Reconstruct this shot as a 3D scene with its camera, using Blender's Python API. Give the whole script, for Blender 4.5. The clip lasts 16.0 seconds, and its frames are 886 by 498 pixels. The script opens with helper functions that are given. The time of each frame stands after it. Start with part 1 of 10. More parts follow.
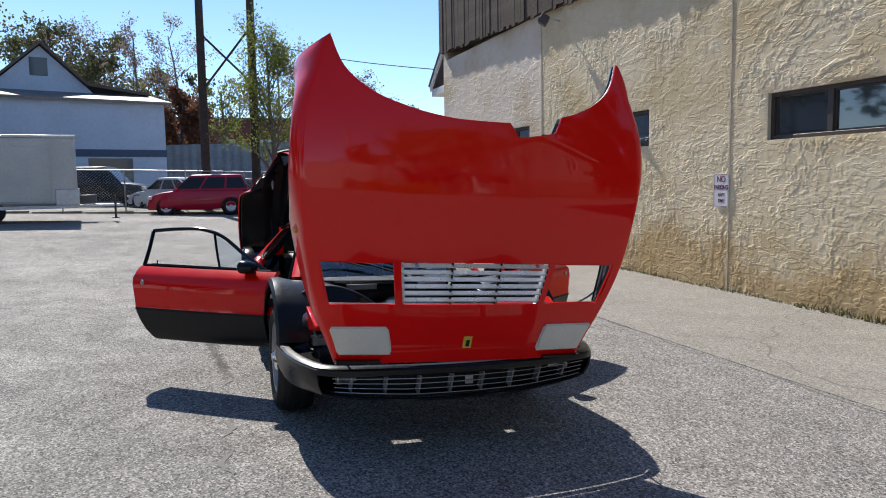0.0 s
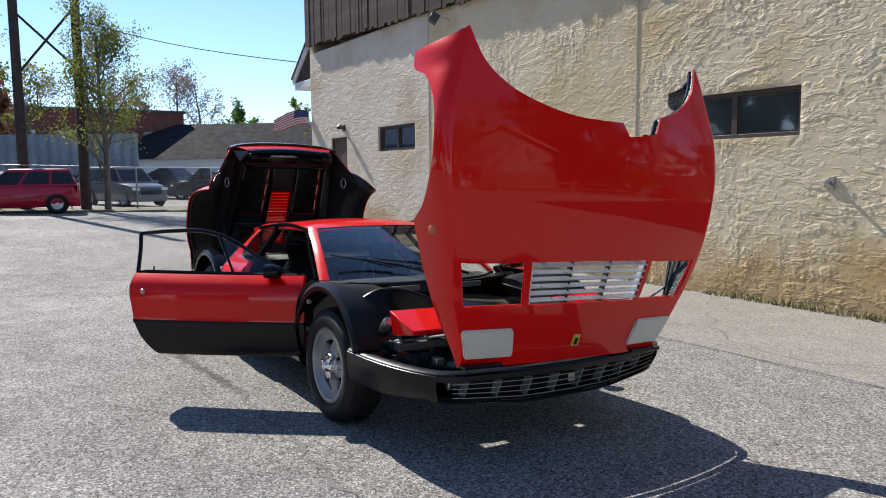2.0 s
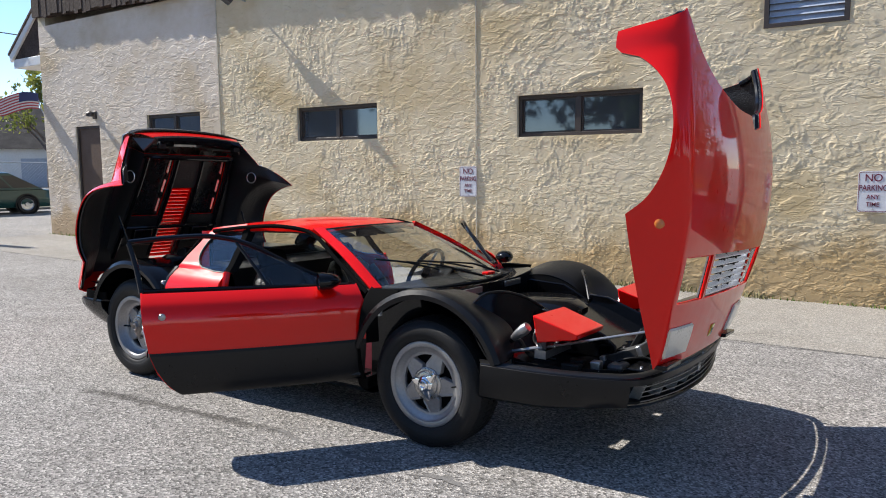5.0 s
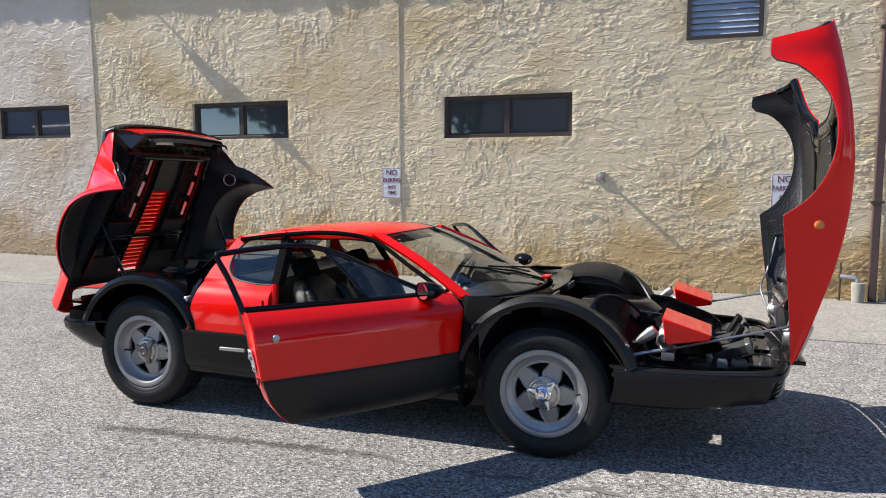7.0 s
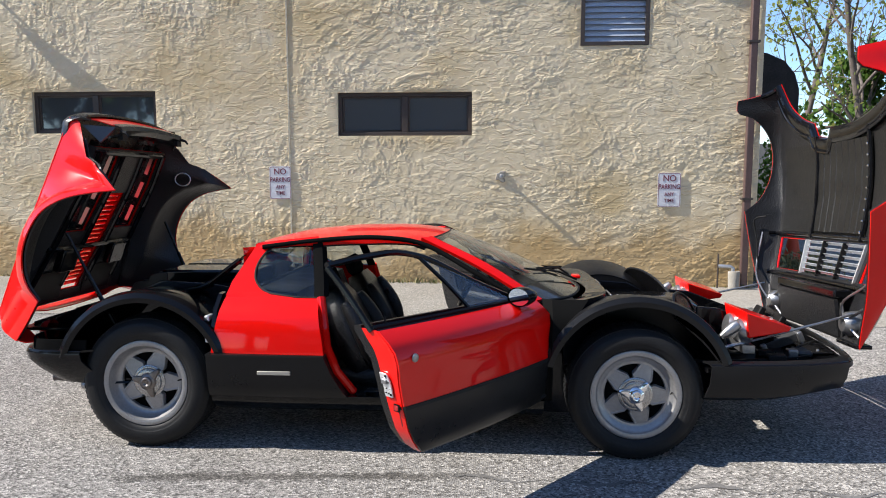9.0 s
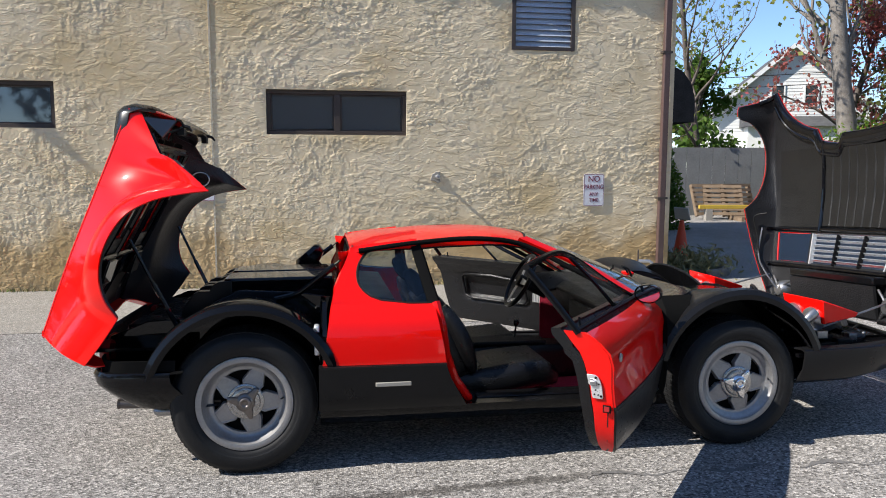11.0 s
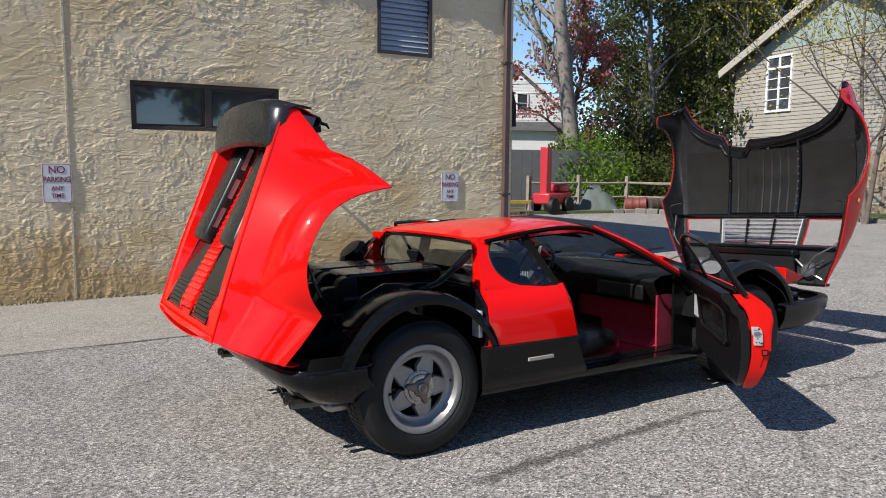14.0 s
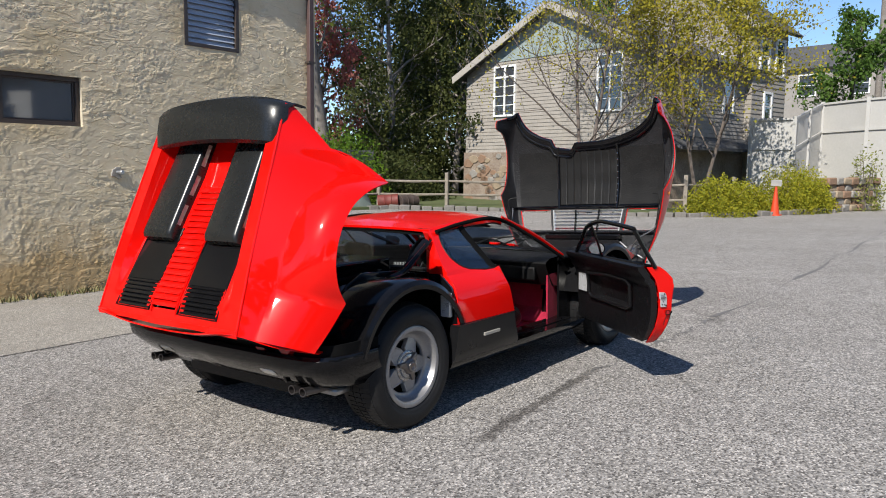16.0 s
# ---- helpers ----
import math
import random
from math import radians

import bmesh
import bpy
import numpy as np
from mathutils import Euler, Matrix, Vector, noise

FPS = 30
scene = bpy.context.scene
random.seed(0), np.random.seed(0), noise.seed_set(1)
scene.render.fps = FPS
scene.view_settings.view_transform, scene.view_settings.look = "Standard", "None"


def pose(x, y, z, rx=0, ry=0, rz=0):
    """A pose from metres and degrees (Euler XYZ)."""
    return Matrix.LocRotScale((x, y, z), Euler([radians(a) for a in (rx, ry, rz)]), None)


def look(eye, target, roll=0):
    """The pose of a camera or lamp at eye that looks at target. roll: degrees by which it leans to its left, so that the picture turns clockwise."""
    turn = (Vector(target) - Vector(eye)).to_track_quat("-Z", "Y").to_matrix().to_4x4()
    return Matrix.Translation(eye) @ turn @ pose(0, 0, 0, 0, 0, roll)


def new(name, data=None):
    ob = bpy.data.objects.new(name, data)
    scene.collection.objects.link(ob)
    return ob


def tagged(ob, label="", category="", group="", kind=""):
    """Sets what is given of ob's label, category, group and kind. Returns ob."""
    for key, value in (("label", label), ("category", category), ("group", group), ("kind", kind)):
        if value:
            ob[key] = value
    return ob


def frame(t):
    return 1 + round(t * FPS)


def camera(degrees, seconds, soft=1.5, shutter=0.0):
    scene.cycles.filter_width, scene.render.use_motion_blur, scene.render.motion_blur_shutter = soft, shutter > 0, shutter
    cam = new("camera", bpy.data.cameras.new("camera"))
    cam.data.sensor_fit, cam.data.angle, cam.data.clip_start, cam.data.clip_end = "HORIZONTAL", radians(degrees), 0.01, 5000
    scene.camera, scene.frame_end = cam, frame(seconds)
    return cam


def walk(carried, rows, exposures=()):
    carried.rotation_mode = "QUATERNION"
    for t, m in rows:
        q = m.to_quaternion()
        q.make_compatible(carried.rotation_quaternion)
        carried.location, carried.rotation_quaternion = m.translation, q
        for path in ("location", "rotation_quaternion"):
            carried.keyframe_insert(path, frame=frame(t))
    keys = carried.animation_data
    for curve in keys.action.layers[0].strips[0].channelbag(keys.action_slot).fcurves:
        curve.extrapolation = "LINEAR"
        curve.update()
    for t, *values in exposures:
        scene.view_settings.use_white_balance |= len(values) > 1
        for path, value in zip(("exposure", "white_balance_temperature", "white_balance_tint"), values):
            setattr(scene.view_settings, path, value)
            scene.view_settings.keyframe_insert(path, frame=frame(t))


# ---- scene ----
cam = camera(62.1, 16.0, soft=1.0)
PATH = [
    (0, (5.892, -1.243, 1.424), (4.003, -0.611, 1.236), -0.9),
    (0.5, (5.746, -1.588, 1.442), (3.901, -0.841, 1.251), -0.6),
    (1, (5.592, -1.927, 1.453), (3.795, -1.072, 1.256), -0.5),
    (1.5, (5.391, -2.195, 1.45), (3.65, -1.231, 1.249), -0.6),
    (2, (5.194, -2.511, 1.452), (3.517, -1.44, 1.248), -0.6),
    (2.5, (4.951, -2.784, 1.437), (3.353, -1.6, 1.228), -0.6),
    (3, (4.676, -3.006, 1.449), (3.173, -1.704, 1.236), -0.5),
    (3.5, (4.386, -3.274, 1.452), (2.99, -1.858, 1.238), -0.3),
    (4, (4.052, -3.446, 1.443), (2.756, -1.938, 1.225), -0.5),
    (6.5, (2.373, -4.27, 1.472), (1.569, -2.453, 1.247), -0.2),
    (7, (2.018, -4.32, 1.47), (1.33, -2.455, 1.244), -0.3),
    (7.5, (1.661, -4.394, 1.484), (1.11, -2.485, 1.256), -0.2),
    (8, (1.318, -4.388, 1.464), (0.91, -2.443, 1.237), -0.1),
    (8.5, (0.938, -4.406, 1.469), (0.665, -2.438, 1.24), -0.1),
    (11, (-0.862, -4.254, 1.456), (-0.549, -2.292, 1.231), 0.2),
    (11.5, (-1.233, -4.259, 1.457), (-0.798, -2.319, 1.234), 0.2),
    (12, (-1.588, -4.207, 1.43), (-1.024, -2.301, 1.209), 0.3),
    (12.5, (-1.947, -4.158, 1.44), (-1.269, -2.29, 1.219), 0.3),
    (13, (-2.31, -4.076, 1.425), (-1.53, -2.248, 1.205), 0.4),
    (13.5, (-2.641, -3.939, 1.426), (-1.745, -2.165, 1.204), 0.5),
    (14, (-3.005, -3.875, 1.437), (-1.974, -2.175, 1.214), 0.4),
    (14.5, (-3.341, -3.779, 1.429), (-2.16, -2.181, 1.207), 0.5),
    (15, (-3.664, -3.667, 1.429), (-2.333, -2.191, 1.211), 0.6),
    (15.5, (-3.997, -3.535, 1.43), (-2.533, -2.19, 1.21), 0.7),
    (16, (-4.259, -3.29, 1.421), (-2.677, -2.086, 1.2), 0.7),
]
walk(cam, [(t, look(eye, target, roll)) for t, eye, target, roll in PATH],
     [(0.0, 0.73), (2.0, 0.86), (3.5, 0.96), (7.0, 1.09), (8.5, 1.09), (11.0, 0.91), (12.5, 0.80), (13.5, 0.69), (16.0, 0.6)])
# ---- world, sun and exposure ----
SUN_WAY = Vector((1.12, 0.15, -1.0)).normalized()
sky_world = bpy.data.worlds.new("sky")
sky_world.use_nodes = True
scene.world = sky_world
wn = sky_world.node_tree.nodes
sky_tex = wn.new("ShaderNodeTexSky")
sky_tex.sky_type = 'NISHITA'
sky_tex.sun_disc = False
sky_tex.sun_elevation = math.asin(-SUN_WAY.z)
sky_tex.sun_rotation = math.atan2(-SUN_WAY.x, -SUN_WAY.y)
sky_tex.air_density = 0.75
sky_tex.dust_density = 0.0
sky_tex.ozone_density = 4.0
wn["Background"].inputs["Strength"].default_value = 0.110
sky_world.node_tree.links.new(sky_tex.outputs[0], wn["Background"].inputs["Color"])
sun_data = bpy.data.lights.new("sun", 'SUN')
sun_data.energy = 4.4
sun_data.angle = radians(0.53)
sun_data.color = (1.0, 0.95, 0.87)
sun = new("sun", sun_data)
sun.rotation_euler = SUN_WAY.to_track_quat("-Z", "Y").to_euler()
# ---- mesh and material tools ----
class Build:
    """Collects vertices and faces of one mesh."""

    def __init__(self):
        self.v, self.f, self.back = [], [], set()

    def add(self, verts, faces):
        n = len(self.v)
        self.v += [tuple(map(float, p)) for p in verts]
        self.f += [tuple(i + n for i in f) for f in faces]
        return self

    def box(self, x0, x1, y0, y1, z0, z1):
        v = [(x, y, z) for x in (x0, x1) for y in (y0, y1) for z in (z0, z1)]
        return self.add(v, [(0, 1, 3, 2), (4, 6, 7, 5), (0, 4, 5, 1), (2, 3, 7, 6), (0, 2, 6, 4), (1, 5, 7, 3)])

    def slab(self, c, size, m=None):
        """A box of a size round a centre, turned by m."""
        h = [s / 2 for s in size]
        m = m or Matrix()
        v = [m @ Vector((sx * h[0], sy * h[1], sz * h[2])) + Vector(c) for sx in (-1, 1) for sy in (-1, 1) for sz in (-1, 1)]
        return self.add(v, [(0, 1, 3, 2), (4, 6, 7, 5), (0, 4, 5, 1), (2, 3, 7, 6), (0, 2, 6, 4), (1, 5, 7, 3)])

    def grid(self, p, close_u=False, close_v=False, keep=None, flip=False):
        """A sheet from rows of points."""
        n, m = len(p), len(p[0])
        faces = []
        for i in range(n if close_u else n - 1):
            for j in range(m if close_v else m - 1):
                if keep and not keep(i, j):
                    continue
                a, b, c, d = i * m + j, i * m + (j + 1) % m, ((i + 1) % n) * m + (j + 1) % m, ((i + 1) % n) * m + j
                faces.append((a, d, c, b) if flip else (a, b, c, d))
        return self.add([q for row in p for q in row], faces)

    def sheet(self, p, thick, keep=None, gap=0.0, two=False):
        """A sheet with thickness: rows of points and their copy moved back along the normals."""
        p = np.array(p, float)
        du, dv = np.gradient(p, axis=0), np.gradient(p, axis=1)
        nrm = np.cross(du, dv)
        nrm /= np.linalg.norm(nrm, axis=2, keepdims=True) + 1e-9
        p = p - nrm * gap
        q = p - nrm * thick
        n, m = p.shape[:2]
        self_ok = keep or (lambda i, j: True)
        base = len(self.v)
        self.v += [tuple(map(float, r)) for r in p.reshape(-1, 3)] + [tuple(map(float, r)) for r in q.reshape(-1, 3)]
        o = n * m
        seen = {}
        for i in range(n - 1):
            for j in range(m - 1):
                if not self_ok(i, j):
                    continue
                a, b, c, d = i * m + j, i * m + j + 1, (i + 1) * m + j + 1, (i + 1) * m + j
                self.f.append(tuple(base + k for k in (a, b, c, d)))
                if two:
                    self.back.add(len(self.f))
                self.f.append(tuple(base + o + k for k in (d, c, b, a)))
                for e in ((a, b), (b, c), (c, d), (d, a)):
                    if (e[1], e[0]) in seen:
                        seen.pop((e[1], e[0]))
                    else:
                        seen[e] = 1
        for a, b in seen:
            self.f.append((base + b, base + a, base + o + a, base + o + b))
        return self

    def tube(self, path, r, n=8, cap=True, closed=False):
        """A round bar along a path; r is one radius or one for each point."""
        path = [Vector(q) for q in path]
        rs = r if hasattr(r, "__len__") else [r] * len(path)
        rows, up = [], None
        for i, q in enumerate(path):
            a, b = path[max(i - 1, 0)], path[min(i + 1, len(path) - 1)]
            if closed:
                a, b = path[i - 1], path[(i + 1) % len(path)]
            t = (b - a).normalized() if (b - a).length > 1e-9 else Vector((0, 0, 1))
            if up is None:
                up = t.orthogonal().normalized()
            up = (up - t * up.dot(t))
            up = up.normalized() if up.length > 1e-6 else t.orthogonal().normalized()
            s = t.cross(up)
            rows.append([q + (up * math.cos(w) + s * math.sin(w)) * rs[i] for w in [2 * math.pi * k / n for k in range(n)]])
        base = len(self.v)
        self.grid(rows, close_u=closed, close_v=True, flip=True)
        if cap and not closed:
            self.f.append(tuple(base + k for k in range(n)))
            self.f.append(tuple(base + (len(rows) - 1) * n + k for k in reversed(range(n))))
        return self

    def lathe(self, profile, m, n=32):
        """Turns a profile of (radius, height) round the z axis of the pose m."""
        rows = [[m @ Vector((r * math.cos(w), r * math.sin(w), h)) for w in [2 * math.pi * k / n for k in range(n)]] for r, h in profile]
        return self.grid(rows, close_v=True, flip=False)

    def prism(self, outline, m, h):
        """An outline in the xy plane of the pose m, drawn out along its z by h."""
        n = len(outline)
        v = [m @ Vector((x, y, 0)) for x, y in outline] + [m @ Vector((x, y, h)) for x, y in outline]
        return self.add(v, [tuple(reversed(range(n))), tuple(range(n, 2 * n))] + [(i, (i + 1) % n, n + (i + 1) % n, n + i) for i in range(n)])


def mesh_of(name, b, mat, angle=38):
    me = bpy.data.meshes.new(name)
    me.from_pydata(b.v, [], b.f)
    for one in (mat if isinstance(mat, (list, tuple)) else [mat]):
        me.materials.append(one)
    for k in b.back:
        me.polygons[k].material_index = 1
    bm = bmesh.new()
    bm.from_mesh(me)
    bmesh.ops.remove_doubles(bm, verts=bm.verts, dist=1e-5)
    bmesh.ops.recalc_face_normals(bm, faces=bm.faces)
    bm.to_mesh(me)
    bm.free()
    me.shade_smooth()
    me.set_sharp_from_angle(angle=radians(angle))
    return me


def part(name, b, mat, parent, label="", bevel=0.0, angle=38, seg=2):
    """Links one mesh under a thing or part."""
    ob = new(name, mesh_of(name, b, mat, angle))
    ob.parent = parent
    if label:
        ob["label"] = label
    if bevel:
        mod = ob.modifiers.new("bevel", 'BEVEL')
        mod.width, mod.segments, mod.limit_method, mod.angle_limit = bevel, seg, 'ANGLE', radians(40)
    return ob


def thing(name, m, label, category, group="", kind=""):
    """An empty that carries the parts of one thing."""
    ob = new(name)
    ob.empty_display_size = 0.1
    ob.matrix_world = m
    return tagged(ob, label, category, group, kind)


def solid(name, b, mat, label, category, group="", kind="", m=None, bevel=0.0, angle=38):
    """A thing that is one mesh."""
    ob = part(name, b, mat, None, "", bevel, angle)
    if m:
        ob.matrix_world = m
    return tagged(ob, label, category, group, kind)


def curve(points, n):
    """n points along a smooth curve through the given ones (Catmull-Rom, by chord length)."""
    p = np.array(points, float)
    d = np.r_[0, np.cumsum(np.linalg.norm(np.diff(p, axis=0), axis=1))]
    g = np.gradient(p, d, axis=0) if len(p) > 2 else np.repeat((p[1:] - p[:1]) / d[-1], 2, 0)
    out = []
    for s in np.linspace(0, d[-1], n):
        i = min(max(int(np.searchsorted(d, s, "right")) - 1, 0), len(p) - 2)
        h = d[i + 1] - d[i]
        t = (s - d[i]) / h
        out.append((2 * t**3 - 3 * t**2 + 1) * p[i] + (t**3 - 2 * t**2 + t) * h * g[i] + (-2 * t**3 + 3 * t**2) * p[i + 1] + (t**3 - t**2) * h * g[i + 1])
    return np.array(out)


def line(points, n):
    """n points along a broken line, evenly by length."""
    p = np.array(points, float)
    d = np.r_[0, np.cumsum(np.linalg.norm(np.diff(p, axis=0), axis=1))]
    return np.stack([np.interp(np.linspace(0, d[-1], n), d, p[:, k]) for k in range(p.shape[1])], 1)


def ruled(a, b, m, bulge=(0, 0, 0)):
    """A sheet between two curves of equal length, with a bulge in the middle."""
    a, b, bulge = np.array(a), np.array(b), np.array(bulge)
    return np.stack([a * (1 - t) + b * t + bulge * math.sin(math.pi * t) for t in np.linspace(0, 1, m)], 1)


def rounded(w, h, r, n=5):
    """The outline of a rectangle with rounded corners."""
    pts = []
    for cx, cy, a in ((w / 2 - r, h / 2 - r, 0), (-w / 2 + r, h / 2 - r, 90), (-w / 2 + r, -h / 2 + r, 180), (w / 2 - r, -h / 2 + r, 270)):
        pts += [(cx + r * math.cos(radians(a + 90 * k / n)), cy + r * math.sin(radians(a + 90 * k / n))) for k in range(n + 1)]
    return pts


def shade(name, base, rough=0.5, metal=0.0, vary=0.0, scale=8.0, bump=0.0, bump_scale=60.0, coat=0.0, second=None, spec=0.5, fine=None):
    """A surface: base colour with two scales of variation towards a second colour, gloss that varies with it, and fine relief."""
    mat = bpy.data.materials.new(name)
    mat.use_nodes = True
    nt = mat.node_tree
    bs = nt.nodes["Principled BSDF"]
    bs.inputs["Base Color"].default_value = (*base, 1)
    bs.inputs["Roughness"].default_value = rough
    bs.inputs["Metallic"].default_value = metal
    bs.inputs["Specular IOR Level"].default_value = spec
    bs.inputs["Coat Weight"].default_value = coat
    bs.inputs["Coat Roughness"].default_value = 0.03
    co = nt.nodes.new("ShaderNodeTexCoord")

    def noise_tex(s, detail=4.0):
        t = nt.nodes.new("ShaderNodeTexNoise")
        t.inputs["Scale"].default_value, t.inputs["Detail"].default_value = s, detail
        nt.links.new(co.outputs["Object"], t.inputs["Vector"])
        return t
    if vary:
        one, two = noise_tex(scale), noise_tex(fine or scale * 9)
        add = nt.nodes.new("ShaderNodeMath")
        add.operation = 'ADD'
        nt.links.new(one.outputs["Fac"], add.inputs[0])
        nt.links.new(two.outputs["Fac"], add.inputs[1])
        rng = nt.nodes.new("ShaderNodeMapRange")
        rng.inputs["From Min"].default_value, rng.inputs["From Max"].default_value = 0.7, 1.3
        rng.inputs["To Max"].default_value = vary
        nt.links.new(add.outputs[0], rng.inputs["Value"])
        mix = nt.nodes.new("ShaderNodeMix")
        mix.data_type = 'RGBA'
        mix.inputs[6].default_value = (*base, 1)
        mix.inputs[7].default_value = (*(second or tuple(c * 0.45 for c in base)), 1)
        nt.links.new(rng.outputs[0], mix.inputs[0])
        nt.links.new(mix.outputs[2], bs.inputs["Base Color"])
        rr = nt.nodes.new("ShaderNodeMapRange")
        rr.inputs["From Min"].default_value, rr.inputs["From Max"].default_value = 0.7, 1.3
        rr.inputs["To Min"].default_value, rr.inputs["To Max"].default_value = rough * 0.85, min(1, rough * 1.2)
        nt.links.new(add.outputs[0], rr.inputs["Value"])
        nt.links.new(rr.outputs[0], bs.inputs["Roughness"])
    if bump:
        bt = noise_tex(bump_scale, 6.0)
        bp = nt.nodes.new("ShaderNodeBump")
        bp.inputs["Strength"].default_value = bump
        bp.inputs["Distance"].default_value = 0.01
        nt.links.new(bt.outputs["Fac"], bp.inputs["Height"])
        nt.links.new(bp.outputs[0], bs.inputs["Normal"])
    return mat


def glass(name, tint, rough=0.0):
    mat = bpy.data.materials.new(name)
    mat.use_nodes = True
    bs = mat.node_tree.nodes["Principled BSDF"]
    bs.inputs["Base Color"].default_value = (*tint, 1)
    bs.inputs["Roughness"].default_value = rough
    bs.inputs["Transmission Weight"].default_value = 1.0
    bs.inputs["IOR"].default_value = 1.45
    return mat


def bit(seed):
    """A number from 0 to 1 that depends on the seed alone."""
    return (math.sin(seed * 12.9898 + 4.1) * 43758.5453) % 1.0


def gz(x, y):
    """Height of the ground, which falls gently towards the long building."""
    return -0.027 * (min(max(y, -12.0), 7.0) + 0.78) + 0.0075 * min(max(0.0, -x - 2.0), 40.0)
# ---- materials ----
def ground_mat(name="worn_asphalt", base=(0.305, 0.293, 0.282), second=(0.197, 0.189, 0.181), contrast=1.0):
    """Pale worn asphalt with aggregate speckle, patches, tracks and dark sealed cracks."""
    mat = shade(name, base, 0.9, vary=0.6, scale=0.35, second=second, fine=3.0)
    nt = mat.node_tree
    bs = nt.nodes["Principled BSDF"]
    bs.inputs["Diffuse Roughness"].default_value = 0.2
    bs.inputs["Specular IOR Level"].default_value = 0.4
    co = nt.nodes["Texture Coordinate"]
    src = bs.inputs["Base Color"].links[0].from_socket
    vor = nt.nodes.new("ShaderNodeTexVoronoi")
    vor.inputs["Scale"].default_value = 100.0
    nt.links.new(co.outputs["Object"], vor.inputs["Vector"])
    sep = nt.nodes.new("ShaderNodeSeparateColor")
    nt.links.new(vor.outputs["Color"], sep.inputs[0])
    ramp = nt.nodes.new("ShaderNodeValToRGB")
    els = ramp.color_ramp.elements
    els[0].position, els[0].color = 0.0, (0.22, 0.21, 0.20, 1)
    els[1].position, els[1].color = 1.0, (1.95, 1.9, 1.84, 1)
    e = els.new(0.45)
    e.color = (0.78, 0.77, 0.75, 1)
    e = els.new(0.8)
    e.color = (1.15, 1.12, 1.08, 1)
    nt.links.new(sep.outputs[0], ramp.inputs[0])
    mul = nt.nodes.new("ShaderNodeMix")
    mul.data_type, mul.blend_type = 'RGBA', 'MULTIPLY'
    mul.inputs[0].default_value = contrast
    nt.links.new(src, mul.inputs[6])
    nt.links.new(ramp.outputs[0], mul.inputs[7])
    # old cracks
    warp = nt.nodes.new("ShaderNodeTexNoise")
    warp.inputs["Scale"].default_value = 0.9
    nt.links.new(co.outputs["Object"], warp.inputs["Vector"])
    wmix = nt.nodes.new("ShaderNodeMix")
    wmix.data_type = 'RGBA'
    wmix.blend_type = 'LINEAR_LIGHT'
    wmix.inputs[0].default_value = 0.5
    nt.links.new(co.outputs["Object"], wmix.inputs[6])
    nt.links.new(warp.outputs["Color"], wmix.inputs[7])
    crack = nt.nodes.new("ShaderNodeTexVoronoi")
    crack.feature = 'DISTANCE_TO_EDGE'
    crack.inputs["Scale"].default_value = 0.22
    nt.links.new(wmix.outputs[2], crack.inputs["Vector"])
    cr = nt.nodes.new("ShaderNodeMapRange")
    cr.inputs["From Max"].default_value = 0.0035
    cr.inputs["To Min"].default_value = 0.7
    cr.inputs["To Max"].default_value = 1.0
    nt.links.new(crack.outputs["Distance"], cr.inputs["Value"])
    mul2 = nt.nodes.new("ShaderNodeMix")
    mul2.data_type, mul2.blend_type = 'RGBA', 'MULTIPLY'
    mul2.inputs[0].default_value = 1.0
    nt.links.new(mul.outputs[2], mul2.inputs[6])
    nt.links.new(cr.outputs[0], mul2.inputs[7])
    # one oily stain along a crack beside the car
    pos = nt.nodes.new("ShaderNodeSeparateXYZ")
    nt.links.new(co.outputs["Object"], pos.inputs[0])

    def calc(op, a, b_):
        n = nt.nodes.new("ShaderNodeMath")
        n.operation = op
        for sock, val in zip(n.inputs, (a, b_)):
            if isinstance(val, float):
                sock.default_value = val
            else:
                nt.links.new(val, sock)
        return n.outputs[0]

    def ramp_of(val, lo, hi, to_lo, to_hi):
        n = nt.nodes.new("ShaderNodeMapRange")
        n.interpolation_type = 'SMOOTHSTEP'
        for nm, v in (("From Min", lo), ("From Max", hi), ("To Min", to_lo), ("To Max", to_hi)):
            n.inputs[nm].default_value = v
        nt.links.new(val, n.inputs["Value"])
        return n.outputs[0]
    rag = nt.nodes.new("ShaderNodeTexNoise")
    rag.inputs["Scale"].default_value, rag.inputs["Detail"].default_value, rag.inputs["Roughness"].default_value = 9.0, 5.0, 0.65
    nt.links.new(co.outputs["Object"], rag.inputs["Vector"])
    off = calc('ABSOLUTE', calc('SUBTRACT', calc('SUBTRACT', pos.outputs[1], calc('MULTIPLY', pos.outputs[0], 0.083)), -1.11), 0.0)
    off = calc('ADD', off, calc('MULTIPLY', calc('SUBTRACT', rag.outputs["Fac"], 0.5), 0.22))
    band = calc('MULTIPLY', ramp_of(off, 0.015, 0.06, 1.0, 0.0), calc('MULTIPLY', ramp_of(pos.outputs[0], -1.3, -1.1, 0.0, 1.0), ramp_of(pos.outputs[0], 0.1, 0.7, 1.0, 0.0)))
    stain = nt.nodes.new("ShaderNodeMix")
    stain.data_type, stain.blend_type = 'RGBA', 'MULTIPLY'
    stain.inputs[7].default_value = (0.42, 0.41, 0.40, 1)
    nt.links.new(band, stain.inputs[0])
    nt.links.new(mul2.outputs[2], stain.inputs[6])
    nt.links.new(stain.outputs[2], bs.inputs["Base Color"])
    bp = nt.nodes.new("ShaderNodeBump")
    bp.inputs["Strength"].default_value, bp.inputs["Distance"].default_value = 0.8, 0.006
